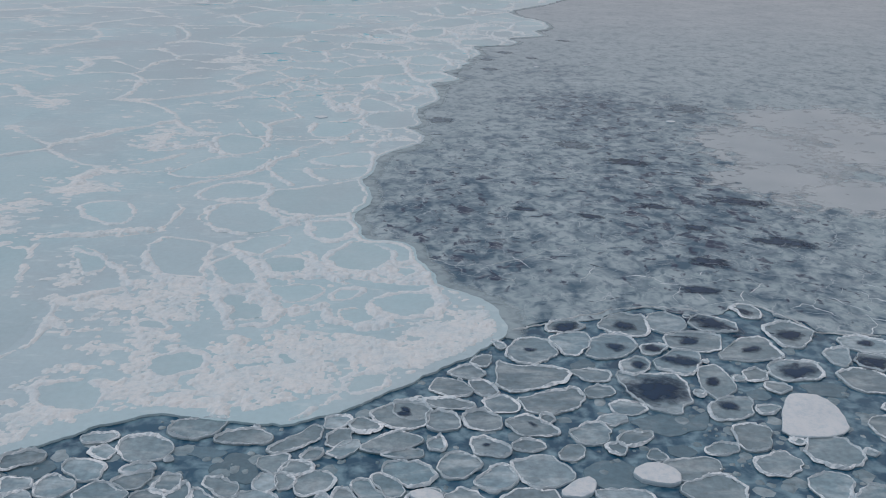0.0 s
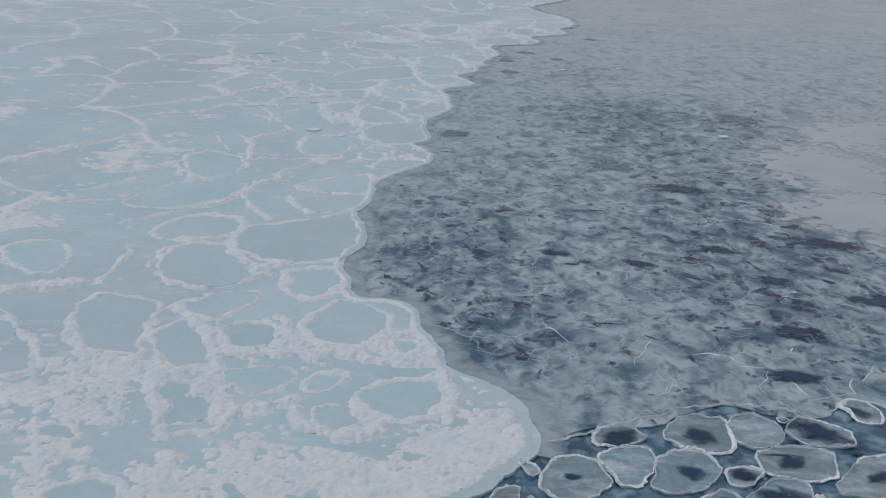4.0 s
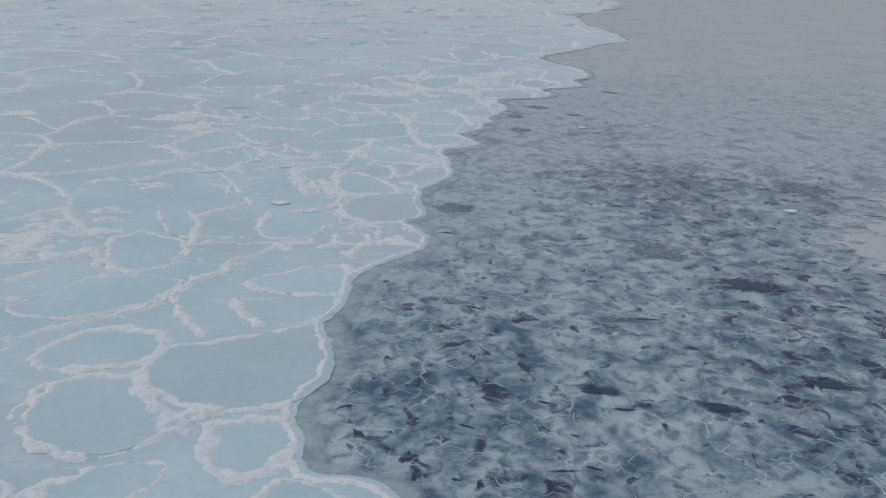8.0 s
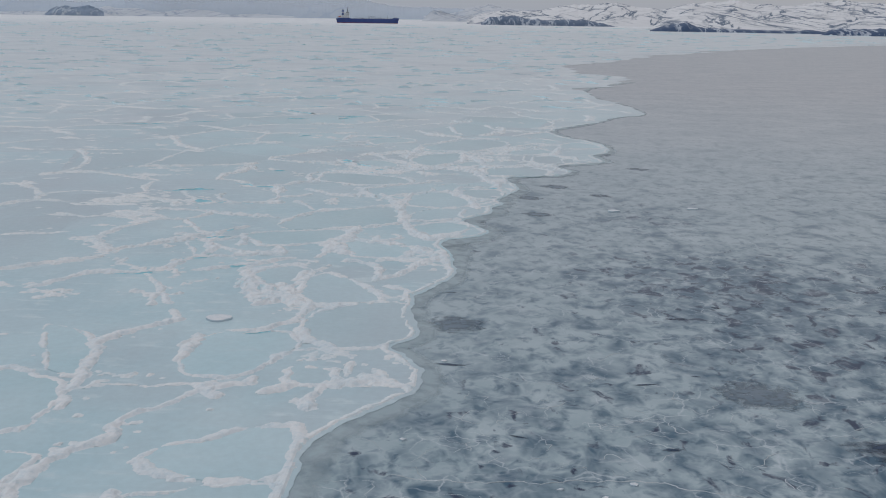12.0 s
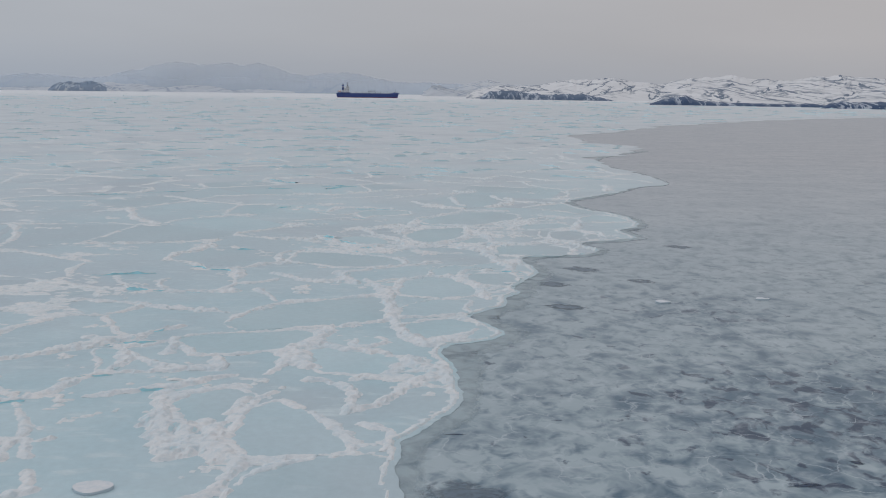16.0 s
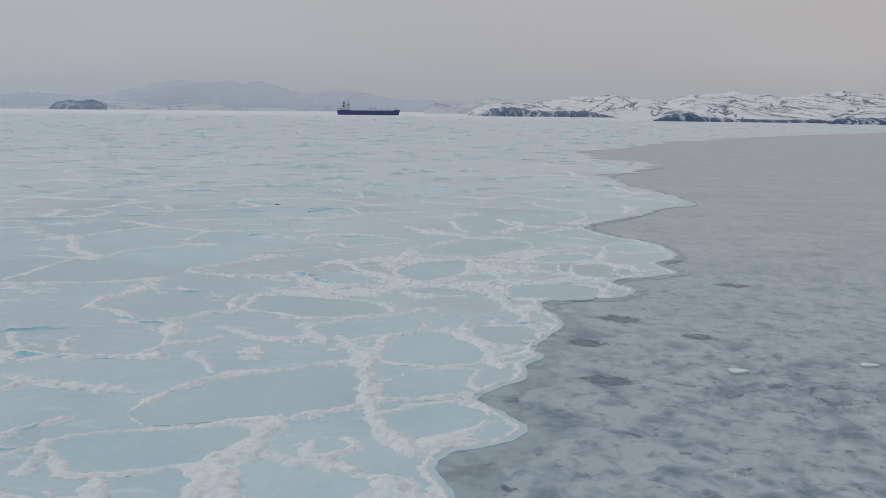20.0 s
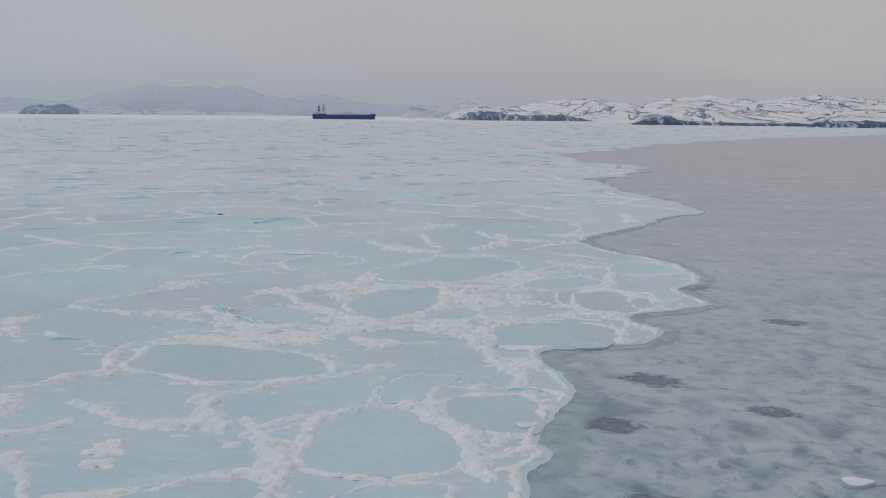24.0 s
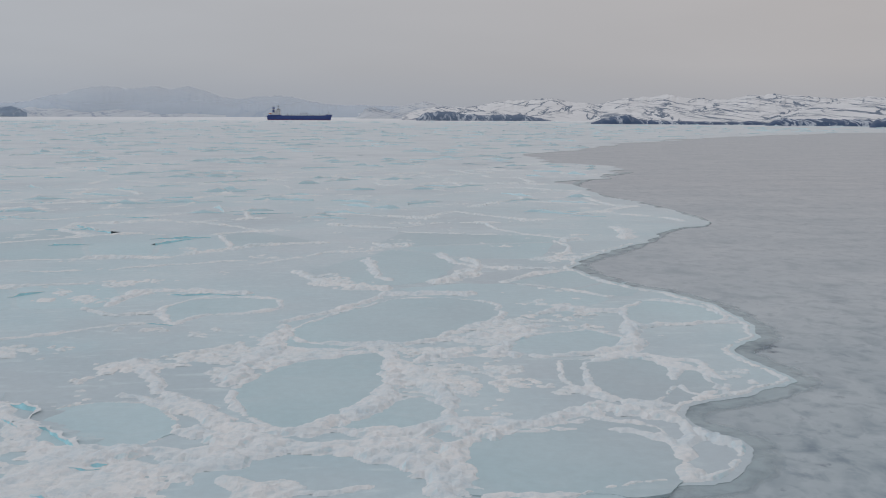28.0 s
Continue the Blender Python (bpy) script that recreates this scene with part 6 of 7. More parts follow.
float_pancake(0.0, (-14.3, 54.0), (-13.8, 55.0), (-12.0, 55.4), (-10.5, 54.7), (-10.8, 53.7), (-12.8, 53.5))
float_pancake(0.0, (-10.7, 53.1), (-9.8, 54.2), (-7.9, 56.1), (-7.3, 55.6), (-7.5, 54.4), (-9.0, 53.1), (-10.2, 52.5))
float_pancake(0.0, (-7.2, 54.0), (-6.6, 55.7), (-5.5, 55.6), (-5.5, 54.2), (-6.3, 53.5))
float_pancake(0.0, (-5.9, 56.2), (-5.1, 57.1), (-3.5, 56.1), (-3.7, 55.5), (-5.1, 55.3))
float_pancake(0.2, (-4.5, 57.5), (-3.8, 58.7), (-2.2, 59.3), (-0.5, 58.7), (-0.6, 56.4), (-2.4, 55.7), (-4.0, 56.6))
float_pancake(0.0, (-4.8, 53.3), (-3.5, 55.1), (-2.0, 55.4), (-0.8, 54.7), (-0.9, 54.0), (-2.5, 53.2), (-4.2, 53.0))
float_pancake(0.0, (-3.5, 52.8), (-2.2, 53.5), (-0.7, 53.4), (-0.7, 52.6), (-2.2, 52.3))
float_pancake(0.0, (-8.5, 52.5), (-8.0, 53.4), (-7.1, 53.1), (-7.2, 52.3), (-8.1, 51.9))
float_pancake(0.0, (-6.9, 52.9), (-5.9, 54.1), (-4.9, 54.4), (-4.8, 53.3), (-6.0, 52.1))
float_pancake(0.0, (-0.6, 54.3), (0.5, 55.1), (0.6, 53.2), (-0.5, 53.4))
float_pancake(0.0, (-21.8, 52.9), (-20.9, 53.2), (-20.1, 52.6), (-20.3, 51.6), (-21.3, 52.0))
float_pancake(-1.0, (-16.1, 53.3), (-14.1, 53.3), (-13.0, 52.9), (-13.8, 52.0), (-15.5, 52.2))


def pancake_field():
    rng = np.random.RandomState(77)
    box = (-34, 34, 50, 77)
    seeds = np.column_stack([rng.uniform(box[0], box[2], 640), rng.uniform(box[1], box[3], 640)])
    # sparser, larger plates towards the young ice; small bits in the open corner
    size = np.where(seeds[:, 1] > 61 + 0.1 * seeds[:, 0], 1.8, 1.3) + 0.5 * (seeds[:, 0] > 8) * (seeds[:, 1] > 60)
    keep = rng.rand(len(seeds)) < (1.5 / size) ** 2
    seeds = relax(seeds[keep], box, 1, 0.55)
    line = np.vstack([line_pts, SHEET_EDGE])
    ok = ~inside(seeds[:, 0], seeds[:, 1], SHEET_OUTLINE) & ~inside(seeds[:, 0], seeds[:, 1], np.array(young_outline))
    for bx, by, br in BLOCKS:
        ok &= np.hypot(seeds[:, 0] - bx, seeds[:, 1] - by) > br + 0.7
    open_corner = (seeds[:, 0] > 17) & (seeds[:, 1] < 58.5)
    ok &= ~(open_corner & (rng.rand(len(seeds)) < 0.85))
    wall = np.vstack(PLATES)
    ok &= np.array([np.hypot(*(wall - s).T).min() > 0.75 for s in seeds])
    for o in PLATES:
        ok &= ~inside(seeds[:, 0], seeds[:, 1], o)
    seeds = seeds[ok]
    border = np.vstack([line[(line[:, 0] > -40) & (line[:, 0] < 60) & (line[:, 1] < 90)], wall])
    made = list(PLATES)
    for k, s in enumerate(seeds):
        reach = border[np.hypot(*(border - s).T) < 4]
        around = np.vstack([seeds, s + 1.9 * (reach - s)])
        big = s[1] > 62 and s[0] > 5
        o = cell(s, around, 2.8 if big else 2.1, rng.choice([1.0, 0.97, 0.92, 0.8]))
        o = s + (o - s) * (1 + 0.2 * (rng.rand(len(o), 1) - 0.5))
        soak = rng.uniform(0.3, 0.85) if big and rng.rand() < 0.6 else (0.4 if rng.rand() < 0.06 else 0.0)
        o = ragged(resample(o, 0.24, True), 0.38, 1.6, 1700 + k)
        made.append(o)
        if rng.rand() < 0.14 and not soak:
            pancake(o, k, 0.025, 0.0, True)
        else:
            pancake(o, k, rng.uniform(0.04, 0.12), soak)
    # small ones fill the gaps
    walls = np.vstack(made + [border])
    for k in range(1500):
        s = np.array([rng.uniform(box[0], box[2]), rng.uniform(42, box[3])])
        near = np.hypot(*(walls - s).T).min()
        if not 0.2 < near < 1.3 or len(made) > 300:
            continue
        if any(inside(s[:1], s[1:], o)[0] for o in made if abs(o[0] - s).max() < 5):
            continue
        if inside(s[:1], s[1:], SHEET_OUTLINE)[0] or inside(s[:1], s[1:], np.array(young_outline))[0] or any(math.hypot(s[0] - bx, s[1] - by) < br + 0.3 for bx, by, br in BLOCKS):
            continue
        th = np.linspace(0, 2 * math.pi, 14, endpoint=False)
        o = s + min(near * 0.92, 0.85) * np.stack([np.cos(th), np.sin(th)], 1) * (0.75 + 0.4 * rng.rand(14, 1))
        o = ragged(resample(o, 0.2, True), 0.08, 0.6, 2600 + k)
        made.append(o)
        walls = np.vstack([walls, o])
        pancake(o, 400 + k, rng.uniform(0.03, 0.08))


BLOCKS = [(25.9, 58.4, 3.2), (13.6, 51.4, 1.6), (8.6, 49.8, 1.4), (-14.0, 46.0, 1.3)]
pancake_field()


def snowy_floe(corners, top, seed):
    o = ragged(rounded(corners, 0.25, True, 1), 0.12, 0.8, seed)
    c = o.mean(0)
    n = len(o)
    verts, faces = [], []
    for f, z in ((0.97, -0.05), (1.0, top * 0.6), (0.98, top * 0.93), (0.93, top), (0.5, top + 0.02)):
        w = fbm(o[:, 0] * f, o[:, 1] * f, 0.9, 3, seed) - 0.5
        verts += [(x, y, z + 0.06 * d) for (x, y), d in zip(c + (o - c) * f, w)]
    verts.append((*c, top + 0.03))
    for r in range(4):
        faces += [(r * n + i, r * n + (i + 1) % n, (r + 1) * n + (i + 1) % n, (r + 1) * n + i) for i in range(n)]
    faces += [(4 * n + i, 4 * n + (i + 1) % n, 5 * n) for i in range(n)]
    return thing("snow_covered_floe", mesh_of("snow_covered_floe", verts, [f[::-1] for f in faces] if np.cross(o[1] - o[0], c - o[0]) < 0 else faces, BLOCK_SNOW, False), "thick snow-covered ice floe adrift among pancakes", "ice floe", "snowy floes among the pancakes")


snowy_floe([(22.9, 55.9), (23.6, 58.2), (24.8, 61.2), (26.0, 61.5), (27.5, 61.3), (28.1, 59.0), (27.8, 56.4), (25.4, 55.7)], 0.2, 1)
snowy_floe([(12.0, 51.3), (13.7, 52.6), (15.2, 51.4), (14.9, 49.9), (12.9, 50.2)], 0.3, 2)
snowy_floe([(7.1, 48.7), (9.2, 50.9), (10.0, 50.0), (9.3, 48.6)], 0.26, 3)
snowy_floe([(-1.7, 48.6), (-0.4, 49.2), (0.9, 48.4), (-0.2, 47.4)], 0.25, 4)


def brash():
    """Small bits of ice in the water between the pancakes."""
    rng = np.random.RandomState(5)
    verts, faces, start = [], [], 0
    for k in range(2600):
        x, y = rng.uniform(-34, 50), rng.uniform(34, 75)
        if y > 60 + 0.1 * x and rng.rand() < 0.6:
            continue
        if rng.rand() > (1.0 if x > 16 and y < 59 else 0.5):
            continue
        r = rng.uniform(0.08, 0.34) if rng.rand() < 0.72 else rng.uniform(0.35, 0.75)
        th = np.linspace(0, 2 * math.pi, 9, endpoint=False) + rng.rand()
        rad = r * rng.uniform(0.7, 1.2, 9)
        z = rng.uniform(-0.045, 0.02)
        ring = [(x + a * math.cos(b), y + a * math.sin(b), -0.07) for a, b in zip(rad, th)] + [(x + 0.75 * a * math.cos(b), y + 0.75 * a * math.sin(b), z) for a, b in zip(rad, th)]
        verts += ring
        faces += [tuple(start + 9 + i for i in range(9))] + [(start + i, start + (i + 1) % 9, start + 9 + (i + 1) % 9, start + 9 + i) for i in range(9)]
        start += 18
    v = np.array(verts).reshape(-1, 18, 3)
    out = ~(inside(v[:, 0, 0], v[:, 0, 1], SHEET_OUTLINE) | inside(v[:, 0, 0], v[:, 0, 1], np.array(young_outline)))
    fs = [fc for k in np.nonzero(out)[0] for fc in faces[k * 10:k * 10 + 10]]
    return mesh_of("brash_ice", verts, fs, PANCAKE, True)


tagged(new("brash_ice", brash()), "small bits of broken ice floating in the water", "brash ice", kind="stuff")


# ---- marks in the young ice: soaked patches, frosted skins, white hairline ridges ----
SPOTS = [(25.8, 86.5, 2.4, 1.7), (23.4, 79.8, 2.4, 1.2), (34.7, 92.3, 4.0, 1.7), (33.7, 105.2, 4.2, 1.6), (28.6, 72.0, 2.0, 1.2), (21.6, 73.2, 2.6, 1.0), (17.6, 128.4, 3.4, 2.6),
         (23.6, 120.4, 3.6, 1.8), (-1.0, 140.8, 2.6, 2.6), (38.4, 152.0, 4.2, 4.0), (8.9, 101.1, 1.8, 0.9), (-1.6, 166.2, 2.0, 1.8), (8.1, 181.9, 2.4, 1.6), (0.9, 177.6, 1.8, 1.2),
         (11.8, 200.5, 2.4, 2.0), (7.8, 192.1, 2.0, 1.6), (17.1, 194.4, 1.8, 1.2), (22.4, 232.0, 1.6, 2.4), (26.0, 217.1, 2.0, 1.4), (16.0, 99.0, 1.8, 0.9), (23.8, 102.8, 2.4, 1.1), (26.7, 96.1, 2.0, 1.1)]
spot_rng = np.random.RandomState(19)
for k, (x, y, rx, ry) in enumerate(SPOTS):
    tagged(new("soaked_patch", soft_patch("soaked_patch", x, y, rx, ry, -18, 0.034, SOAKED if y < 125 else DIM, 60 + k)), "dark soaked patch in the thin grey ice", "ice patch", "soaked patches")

# narrow dark slits where plates have parted
for k in range(46):
    x, y = spot_rng.uniform(-2, 46), 70 + 80 * spot_rng.rand() ** 1.6
    if x > 4.5 + 0.05 * (y - 70) or y > 92:
        tagged(new("water_slit", soft_patch("water_slit", x, y, spot_rng.uniform(0.4, 1.3), spot_rng.uniform(0.12, 0.3), spot_rng.normal(-12, 16), 0.036, SOAKED, 300 + k)), "narrow dark slit of water between ice plates", "ice slit", "slits in the young ice")

FROSTED = [(46, 127, 14, 17, 0), (56, 143, 16, 15, 0), (41, 114, 10, 9, -25), (68, 128, 20, 22, 0), (52, 108, 14, 8, 10)]
for k, (x, y, rx, ry, turn) in enumerate(FROSTED):
    tagged(new("frosted_skin", soft_patch("frosted_skin", x, y, rx * 1.15, ry * 1.15, turn, 0.028 + 0.0012 * k, FROST, 80 + k)), "pale frosted skin on the young grey ice", "ice patch", "frosted skins")


def hairlines(name, count, area, length, width, seed):
    """Thin white ridges where sheets of young ice have slid over one another."""
    rng = np.random.RandomState(seed)
    x0, y0, x1, y1 = area
    lines = []
    for k in range(count):
        x, y, a = rng.uniform(x0, x1), rng.uniform(y0, y1), rng.normal(-0.25, 0.55)
        n = int(rng.uniform(*length) / 0.3) + 4
        p = [(x, y)]
        for _ in range(n):
            a += rng.normal(0, 0.75) - 0.35 * (a + 0.2)
            p.append((p[-1][0] + 0.3 * math.cos(a), p[-1][1] + 0.3 * math.sin(a)))
        lines.append(np.array(p))
    ends = np.array([(l[0], l[len(l) // 2], l[-1]) for l in lines]).reshape(-1, 2)
    bad = (inside(ends[:, 0], ends[:, 1], SHEET_OUTLINE) | ~inside(ends[:, 0], ends[:, 1], np.array(young_outline))).reshape(-1, 3).any(1)
    verts, faces, start = [], [], 0
    for k in np.nonzero(~bad)[0]:
        v, f, _ = ridge_geometry(lines[k], width * rng.uniform(0.4, 1.4), width * 0.9, 0.02, seed + int(k))
        verts.append(v)
        faces += [tuple(start + i for i in q) for q in f]
        start += len(v)
    return mesh_of(name, np.vstack(verts), faces, FINE_FROST, True)


tagged(new("finger_ridges", hairlines("finger_ridges", 620, (-10, 68, 50, 128), (0.4, 2.2), 0.026, 3000)), "thin white finger ridges in the young ice", "ice ridge", kind="stuff")
tagged(new("finger_ridges", hairlines("finger_ridges", 320, (-5, 120, 75, 260), (0.5, 2.2), 0.024, 5000)), "thin white finger ridges in the young ice", "ice ridge", kind="stuff")


def crack(*line, width=0.038):
    p = ragged(rounded(line, 0.2, False, 1), 0.55, 1.1, int(abs(line[0][0] * 10) + line[0][1]))
    return thing("ice_crack_ridge", ridge_mesh("ice_crack_ridge", p, width, width * 0.9, 0.02, int(line[0][1] * 7), False, 0.15, FINE_FROST), "long thin white ridge along a crack in young ice", "ice ridge", "cracks in the young ice")


crack((-4.0, 117.0), (0, 116.2), (4.4, 116.6), (9, 117.2), (13, 115.5), (17, 114.2), (21, 115.0), (26, 112.0), (32, 109.5))
crack((-1.5, 86.0), (2.0, 84.2), (5.5, 85.0), (8.5, 86.8), (11, 89.0), (14, 90.5))
crack((5.3, 70.2), (8.0, 72.2), (10.4, 73.0), (15.5, 75.5), (19.5, 76.3), (22.5, 75.0), width=0.10)
crack((24.0, 75.4), (25.2, 76.9), (27.7, 76.2), (29.6, 74.0), (30.6, 71.5), (36.1, 71.2), width=0.10)


def plate_edges():
    """Broken plates of young ice behind the pancakes, their edges pushed up white."""
    rng = np.random.RandomState(21)
    box = (4, 68, 48, 100)
    seeds = relax(np.column_stack([rng.uniform(box[0], box[2], 90), rng.uniform(box[1], box[3], 90)]), box, 1)
    _, borders, _ = shares(seeds)
    verts, faces, start = [], [], 0
    for k, (a, b) in enumerate(borders):
        m = (a + b) / 2
        if np.hypot(*(b - a)) < 0.8 or np.hypot(*(b - a)) > 9 or rng.rand() < 0.25 + (m[1] - 70) / 22:
            continue
        line = ragged(resample([a, b], 0.2), 0.8, 1.5, 40 + k)
        ends = line[[0, len(line) // 2, -1]]
        if inside(ends[:, 0], ends[:, 1], SHEET_OUTLINE).any() or not inside(ends[:, 0], ends[:, 1], np.array(young_outline)).all():
            continue
        v, f, _ = ridge_geometry(line, rng.uniform(0.025, 0.065), 0.06, 0.02, 60 + k)
        verts.append(v)
        faces += [tuple(start + i for i in q) for q in f]
        start += len(v)
    return mesh_of("plate_edges", np.vstack(verts), faces, SOFT_RIM, True)


tagged(new("plate_edges", plate_edges()), "upturned white edges between plates of young ice", "ice ridge", kind="stuff")

# lone lumps of white ice on the young ice and on the floes
for k, (x, y, r, h) in enumerate([(34.0, 142.7, 0.8, 0.15), (17.1, 184.3, 0.75, 0.18), (26.9, 186.7, 0.7, 0.12), (4.4, 115.8, 0.2, 0.07), (6.5, 115.1, 0.22, 0.07), (8.1, 116.5, 0.26, 0.07), (-1.6, 133.1, 0.25, 0.07), (-3.6, 120.9, 0.2, 0.1)]):
    th = [2 * math.pi * i / 8 for i in range(8)]
    ob = snowy_floe([(x + r * (1 + 0.35 * math.sin(3 * a + k)) * math.cos(a), y + 0.7 * r * math.sin(a)) for a in th], h + 0.02, 30 + k)
    tagged(ob, "small lump of white ice frozen into the sheet", "ice lump", "lone ice lumps")
    ob.name = "ice_lump"
for k, (x, y, r, h) in enumerate([(-18.6, 140.7, 1.0, 0.16), (3.3, 191.4, 0.55, 0.12)]):
    th = [2 * math.pi * i / 8 for i in range(8)]
    ob = snowy_floe([(x + r * (1 + 0.25 * math.sin(3 * a + k)) * math.cos(a), y + 0.8 * r * math.sin(a)) for a in th], SHEET_TOP + h, 50 + k)
    tagged(ob, "low white snow mound on a smooth floe", "snow mound", "snow mounds")
    ob.name = "snow_mound"


# ---- the tanker lying in the ice ----
HULL = plain("hull_blue", (0.03, 0.065, 0.24), 0.5, 0.0, 0.25, 6.0)
BOOT = plain("boot_red", (0.20, 0.035, 0.04), 0.6)
DECK_RED = plain("deck_red", (0.17, 0.05, 0.045), 0.7)
SHIP_WHITE = plain("ship_white", (0.62, 0.64, 0.66), 0.5, 0.0, 0.1)
SHIP_GREY = plain("ship_grey", (0.25, 0.28, 0.33), 0.55)
SHIP_DARK = plain("ship_dark", (0.03, 0.04, 0.06), 0.5)
SHIP_GLASS = plain("bridge_glass", (0.02, 0.03, 0.04), 0.08)
L, B, FREE = 157.0, 25.0, 11.0
tanker = new("tanker")
tanker.matrix_world = pose(-252, 2547, 0, 0, 0, 5.87)
tagged(tanker, "dark blue oil tanker with white superstructure lying in ice", "ship")


def hull_section(u):
    """Half breadth at deck and waterline, and the sheer, at u from stern (0) to bow (1)."""
    stern = min(1.0, 0.72 + u * 4.0)
    bow = 1.0 if u < 0.80 else math.cos((u - 0.80) / 0.20 * math.pi / 2) ** 0.7
    return B / 2 * stern * max(bow, 0.02), B / 2 * min(1.0, 0.45 + u * 6) * max(bow ** 1.3, 0.015)


def hull_band(z_low, z_high, f_low, f_high):
    n = 40
    verts, faces = [], []
    for side in (-1, 1):
        for i in range(n + 1):
            u = i / n
            deck, wet = hull_section(u)
            for z, f in ((z_low, f_low), (z_high, f_high)):
                half = wet + (deck - wet) * f
                rake = 4.0 * f * max(0, (u - 0.85) / 0.15) - 2.0 * f * max(0, (0.05 - u) / 0.05)
                sheer = (2.6 * max(0, (u - 0.88) / 0.12) ** 0.6 if z == FREE else 0)
                verts.append((-L / 2 + u * (L - 4) + rake, side * half, z + sheer))
    m = 2 * (n + 1)
    for s in (0, 1):
        for i in range(n):
            a = s * m + 2 * i
            f = (a, a + 2, a + 3, a + 1)
            faces.append(f if s == 0 else f[::-1])
    faces.append((0, 1, m + 1, m))
    faces.append((2 * n, m + 2 * n, m + 2 * n + 1, 2 * n + 1))
    return verts, faces


part("hull", mesh_of("hull", *hull_band(1.4, FREE, 0.15, 1.0), HULL), tanker, "dark blue steel hull")
part("boot_topping", mesh_of("boot_topping", *hull_band(-0.5, 1.4, 0.0, 0.15), BOOT), tanker, "dull red paint along the waterline")
deck_v = []
for i in range(41):
    u = i / 40
    deck_v += [(-L / 2 + u * (L - 4) + 4.0 * max(0, (u - 0.85) / 0.15), s * hull_section(u)[0] * 0.98, FREE - 0.3) for s in (-1, 1)]
part("deck", mesh_of("deck", deck_v, [(2 * i, 2 * i + 2, 2 * i + 3, 2 * i + 1) for i in range(40)], DECK_RED), tanker, "rust-red main deck")


def ship_box(name, mat, x0, x1, half, z0, z1, label="", bevel=0.0, parent=None):
    bm = bmesh.new()
    box_bm(bm, x1 - x0, 2 * half, z1 - z0, (x0 + x1) / 2, 0, (z0 + z1) / 2, bevel)
    return part(name, done(name, bm, mat), parent or tanker, label)


A = -L / 2
ship_box("poop_deck", HULL, A + 1.5, A + 34, 11.5, FREE - 0.4, FREE + 1.6)
house = ship_box("deckhouse", SHIP_WHITE, A + 10, A + 31, 9.5, FREE + 1.6, FREE + 8.0, "white accommodation block", 0.3)
upper = ship_box("upper_deckhouse", SHIP_WHITE, A + 17, A + 31, 8.5, FREE + 8.0, FREE + 13.5, "white accommodation block", 0.3)
bridge = ship_box("bridge", SHIP_WHITE, A + 22, A + 31, 12.3, FREE + 13.5, FREE + 16.6, "white bridge with wings", 0.2)
ship_box("bridge_window", SHIP_GLASS, A + 23, A + 31.1, 12.35, FREE + 14.8, FREE + 16.0, "dark band of bridge windows", parent=bridge)
for k in range(3):
    for j in range(5):
        for side in (-1, 1):
            bm = bmesh.new()
            box_bm(bm, 1.0, 0.1, 0.9, A + 12.5 + 4.1 * j + (5 if k == 2 else 0) * (j < 3), side * (9.53 if k < 2 else 8.53), FREE + 3.2 + 2.8 * k + (0.6 if k == 2 else 0))
            part("porthole", done("porthole", bm, SHIP_GLASS), house)
funnel = ship_box("funnel", HULL, A + 12, A + 17.5, 3.0, FREE + 8.0, FREE + 20.0, "dark blue funnel", 0.6)
ship_box("funnel_band", SHIP_WHITE, A + 11.95, A + 17.55, 3.06, FREE + 14.5, FREE + 16.5, "white band on the funnel", parent=funnel)
for k, dx in enumerate((13.2, 14.7, 16.2)):
    bm = bmesh.new()
    rod_bm(bm, A + dx, 0, FREE + 20.0, FREE + 22.0, 0.5, 0.45)
    part("exhaust_pipe", done("exhaust_pipe", bm, SHIP_DARK), funnel)
bm = bmesh.new()
rod_bm(bm, A + 26, 0, FREE + 16.6, FREE + 28.5, 0.7, 0.35)
box_bm(bm, 0.5, 7.0, 0.4, A + 26, 0, FREE + 24)
box_bm(bm, 3.0, 0.5, 0.4, A + 26.5, 0, FREE + 21.5)
mast = part("radar_mast", done("radar_mast", bm, SHIP_DARK), tanker, "dark mast over the bridge")
bm = bmesh.new()
box_bm(bm, 0.5, 4.5, 0.6, A + 27.5, 0, FREE + 22.2)
part("radar_scanner", done("radar_scanner", bm, SHIP_WHITE), mast)
bm = bmesh.new()
bmesh.ops.create_uvsphere(bm, u_segments=12, v_segments=8, radius=1.2, matrix=Matrix.Translation((A + 23.5, 5, FREE + 18.0)))
part("antenna_dome", done("antenna_dome", bm, SHIP_WHITE), bridge)
bm = bmesh.new()
box_bm(bm, 7.5, 2.6, 2.2, A + 6.5, 8.0, FREE + 4.6, 0.7)
part("lifeboat", done("lifeboat", bm, plain("lifeboat_orange", (0.5, 0.14, 0.04), 0.5)), tanker, "orange enclosed lifeboat")
bm = bmesh.new()
beam_bm(bm, (A + 3, 8.0, FREE + 1.6), (A + 6, 8.0, FREE + 7.5), 0.25)
beam_bm(bm, (A + 9.5, 8.0, FREE + 1.6), (A + 8, 8.0, FREE + 7.5), 0.25)
part("davit", done("davit", bm, SHIP_WHITE), tanker)
bm = bmesh.new()
rod_bm(bm, A + 1.6, 0, FREE + 1.6, FREE + 7.0, 0.15, 0.1)
part("ensign_staff", done("ensign_staff", bm, SHIP_DARK), tanker)
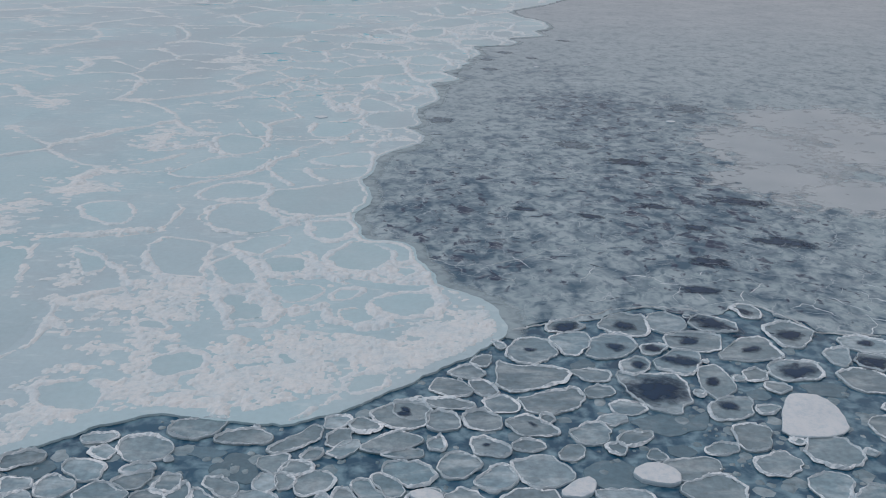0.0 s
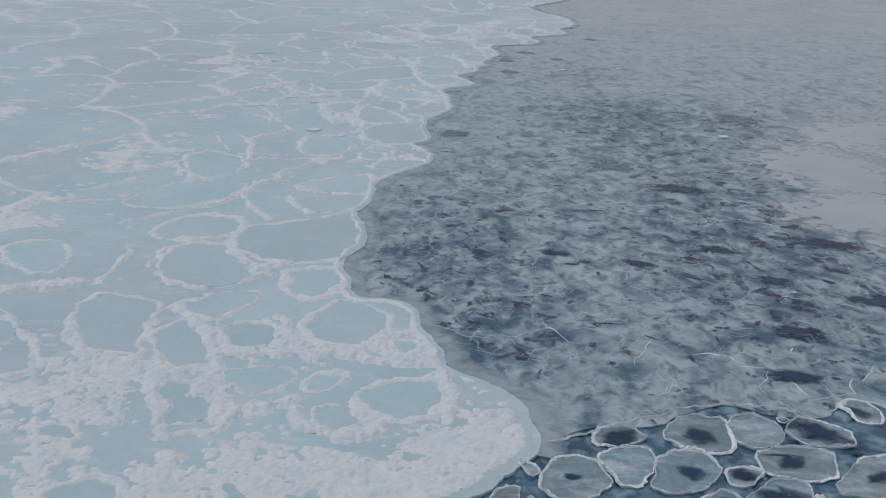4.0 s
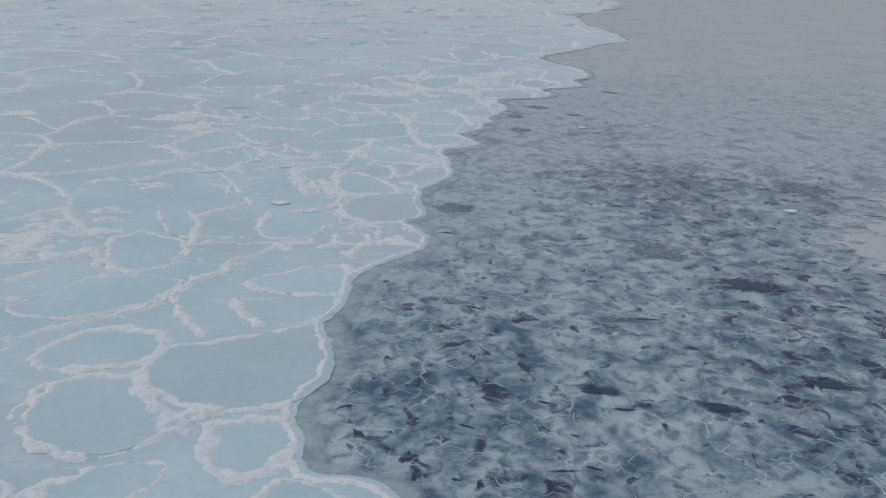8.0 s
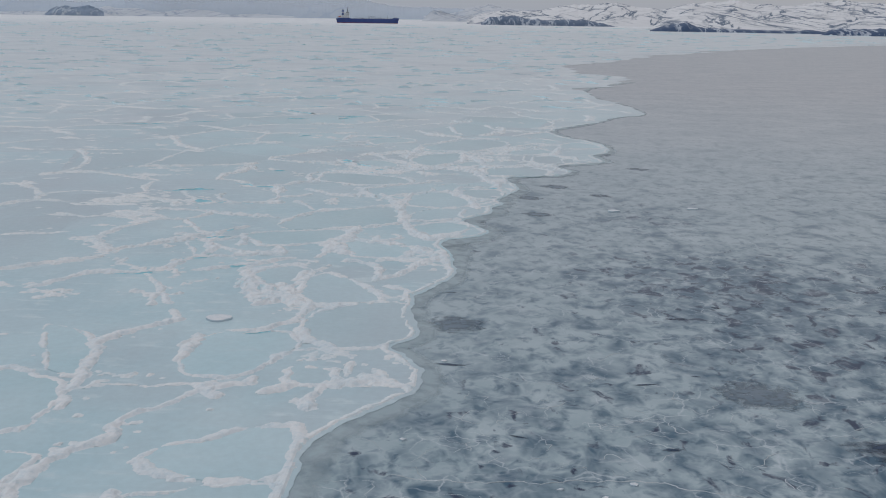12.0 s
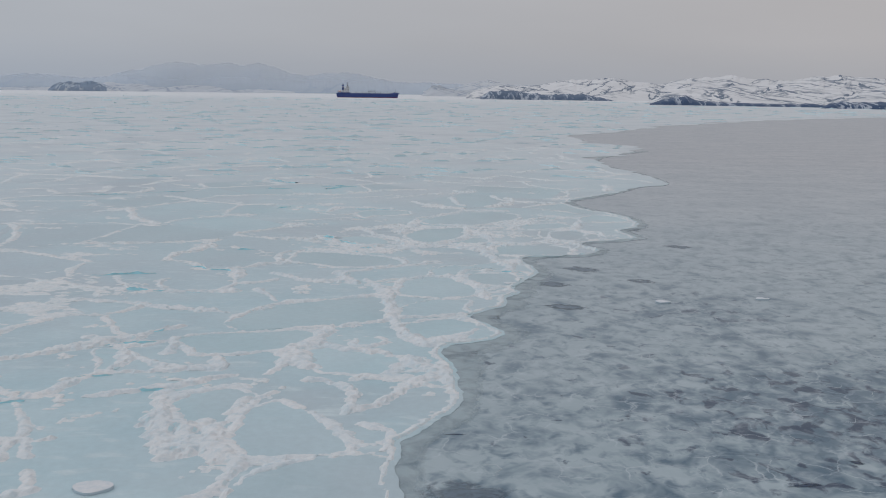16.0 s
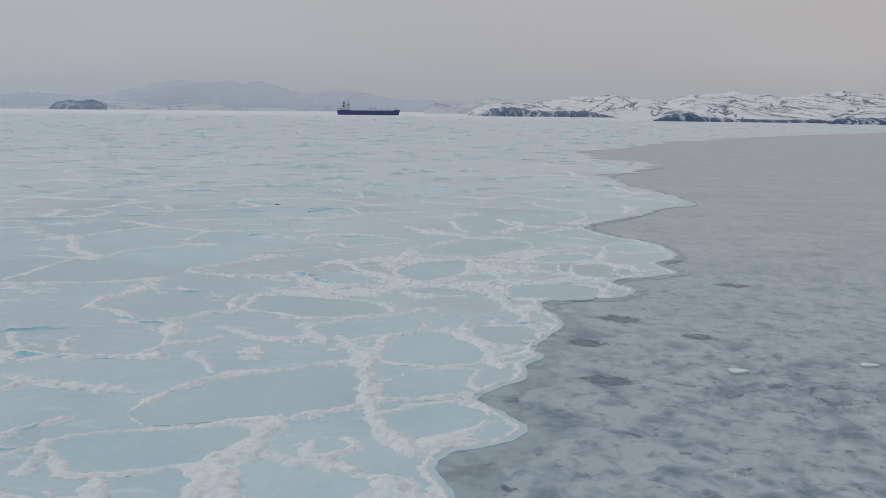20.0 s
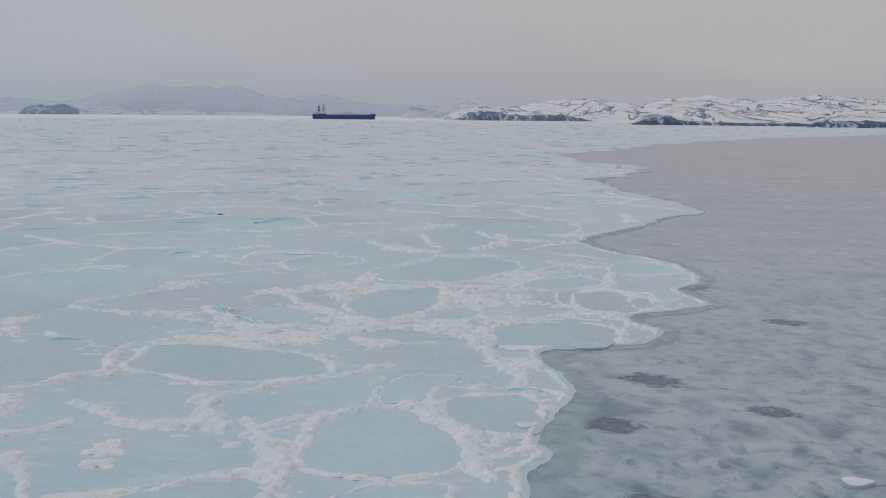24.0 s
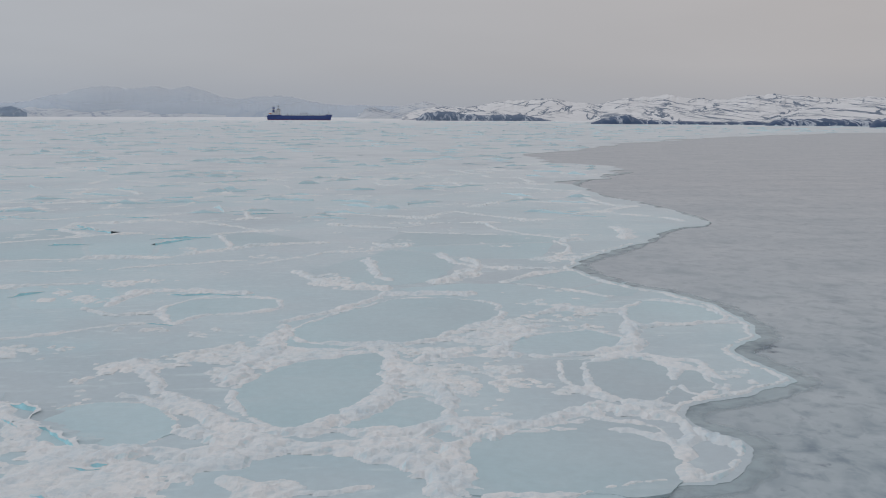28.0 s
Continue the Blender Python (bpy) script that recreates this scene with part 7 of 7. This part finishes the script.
for k in range(5):
    bm = bmesh.new()
    beam_bm(bm, (A + 36, -3.0 + 1.5 * k, FREE + 1.2), (L / 2 - 17, -3.0 + 1.5 * k, FREE + 1.2), 0.28)
    part("cargo_pipe", done("cargo_pipe", bm, SHIP_GREY), tanker)
for k in range(14):
    x = A + 40 + 7.6 * k
    bm = bmesh.new()
    box_bm(bm, 0.6, 9.0, 1.1, x, 0, FREE + 0.5)
    part("pipe_support", done("pipe_support", bm, SHIP_GREY), tanker)
    bm = bmesh.new()
    rod_bm(bm, x + 3.0, 7.5 * (-1) ** k, FREE - 0.3, FREE + 2.0 + (k % 3) * 0.6, 0.6, 0.5)
    part("tank_vent", done("tank_vent", bm, SHIP_DARK), tanker)
# raised manifold with its hose cranes
manifold = ship_box("manifold_platform", SHIP_GREY, A + 78, A + 98, 9.0, FREE + 4.2, FREE + 4.9, "grey loading manifold platform")
for x in (78.6, 88, 97.4):
    for s in (-8, 8):
        bm = bmesh.new()
        rod_bm(bm, A + x, s, FREE - 0.3, FREE + 4.3, 0.45, 0.4)
        part("manifold_post", done("manifold_post", bm, SHIP_GREY), manifold)
for x in (80.5, 95.5):
    bm = bmesh.new()
    rod_bm(bm, A + x, 0, FREE + 4.9, FREE + 7.2, 0.8, 0.7)
    beam_bm(bm, (A + x, 0, FREE + 7.0), (A + x + (13 if x < 88 else -13), 0, FREE + 6.4), 0.4)
    part("hose_crane", done("hose_crane", bm, SHIP_GREY), manifold)
for x, h in ((48, 5.0), (64, 4.0), (110, 4.5), (127, 7.0)):
    bm = bmesh.new()
    rod_bm(bm, A + x, 0, FREE - 0.3, FREE + h, 0.4, 0.25)
    box_bm(bm, 0.4, 2.4, 0.3, A + x, 0, FREE + h)
    part("light_post", done("light_post", bm, SHIP_DARK), tanker)
fore = ship_box("forecastle", HULL, L / 2 - 16, L / 2 - 3, 6.0, FREE - 0.4, FREE + 2.4)
bm = bmesh.new()
rod_bm(bm, L / 2 - 8, 0, FREE + 2.4, FREE + 10.0, 0.5, 0.25)
box_bm(bm, 0.4, 3.5, 0.3, L / 2 - 8, 0, FREE + 8.0)
part("foremast", done("foremast", bm, SHIP_DARK), tanker)
for s in (-1, 1):
    bm = bmesh.new()
    bmesh.ops.create_cone(bm, cap_ends=True, segments=10, radius1=0.9, radius2=0.9, depth=2.0, matrix=pose(L / 2 - 12, 2.5 * s, FREE + 3.2, 90))
    part("windlass", done("windlass", bm, SHIP_DARK), tanker)
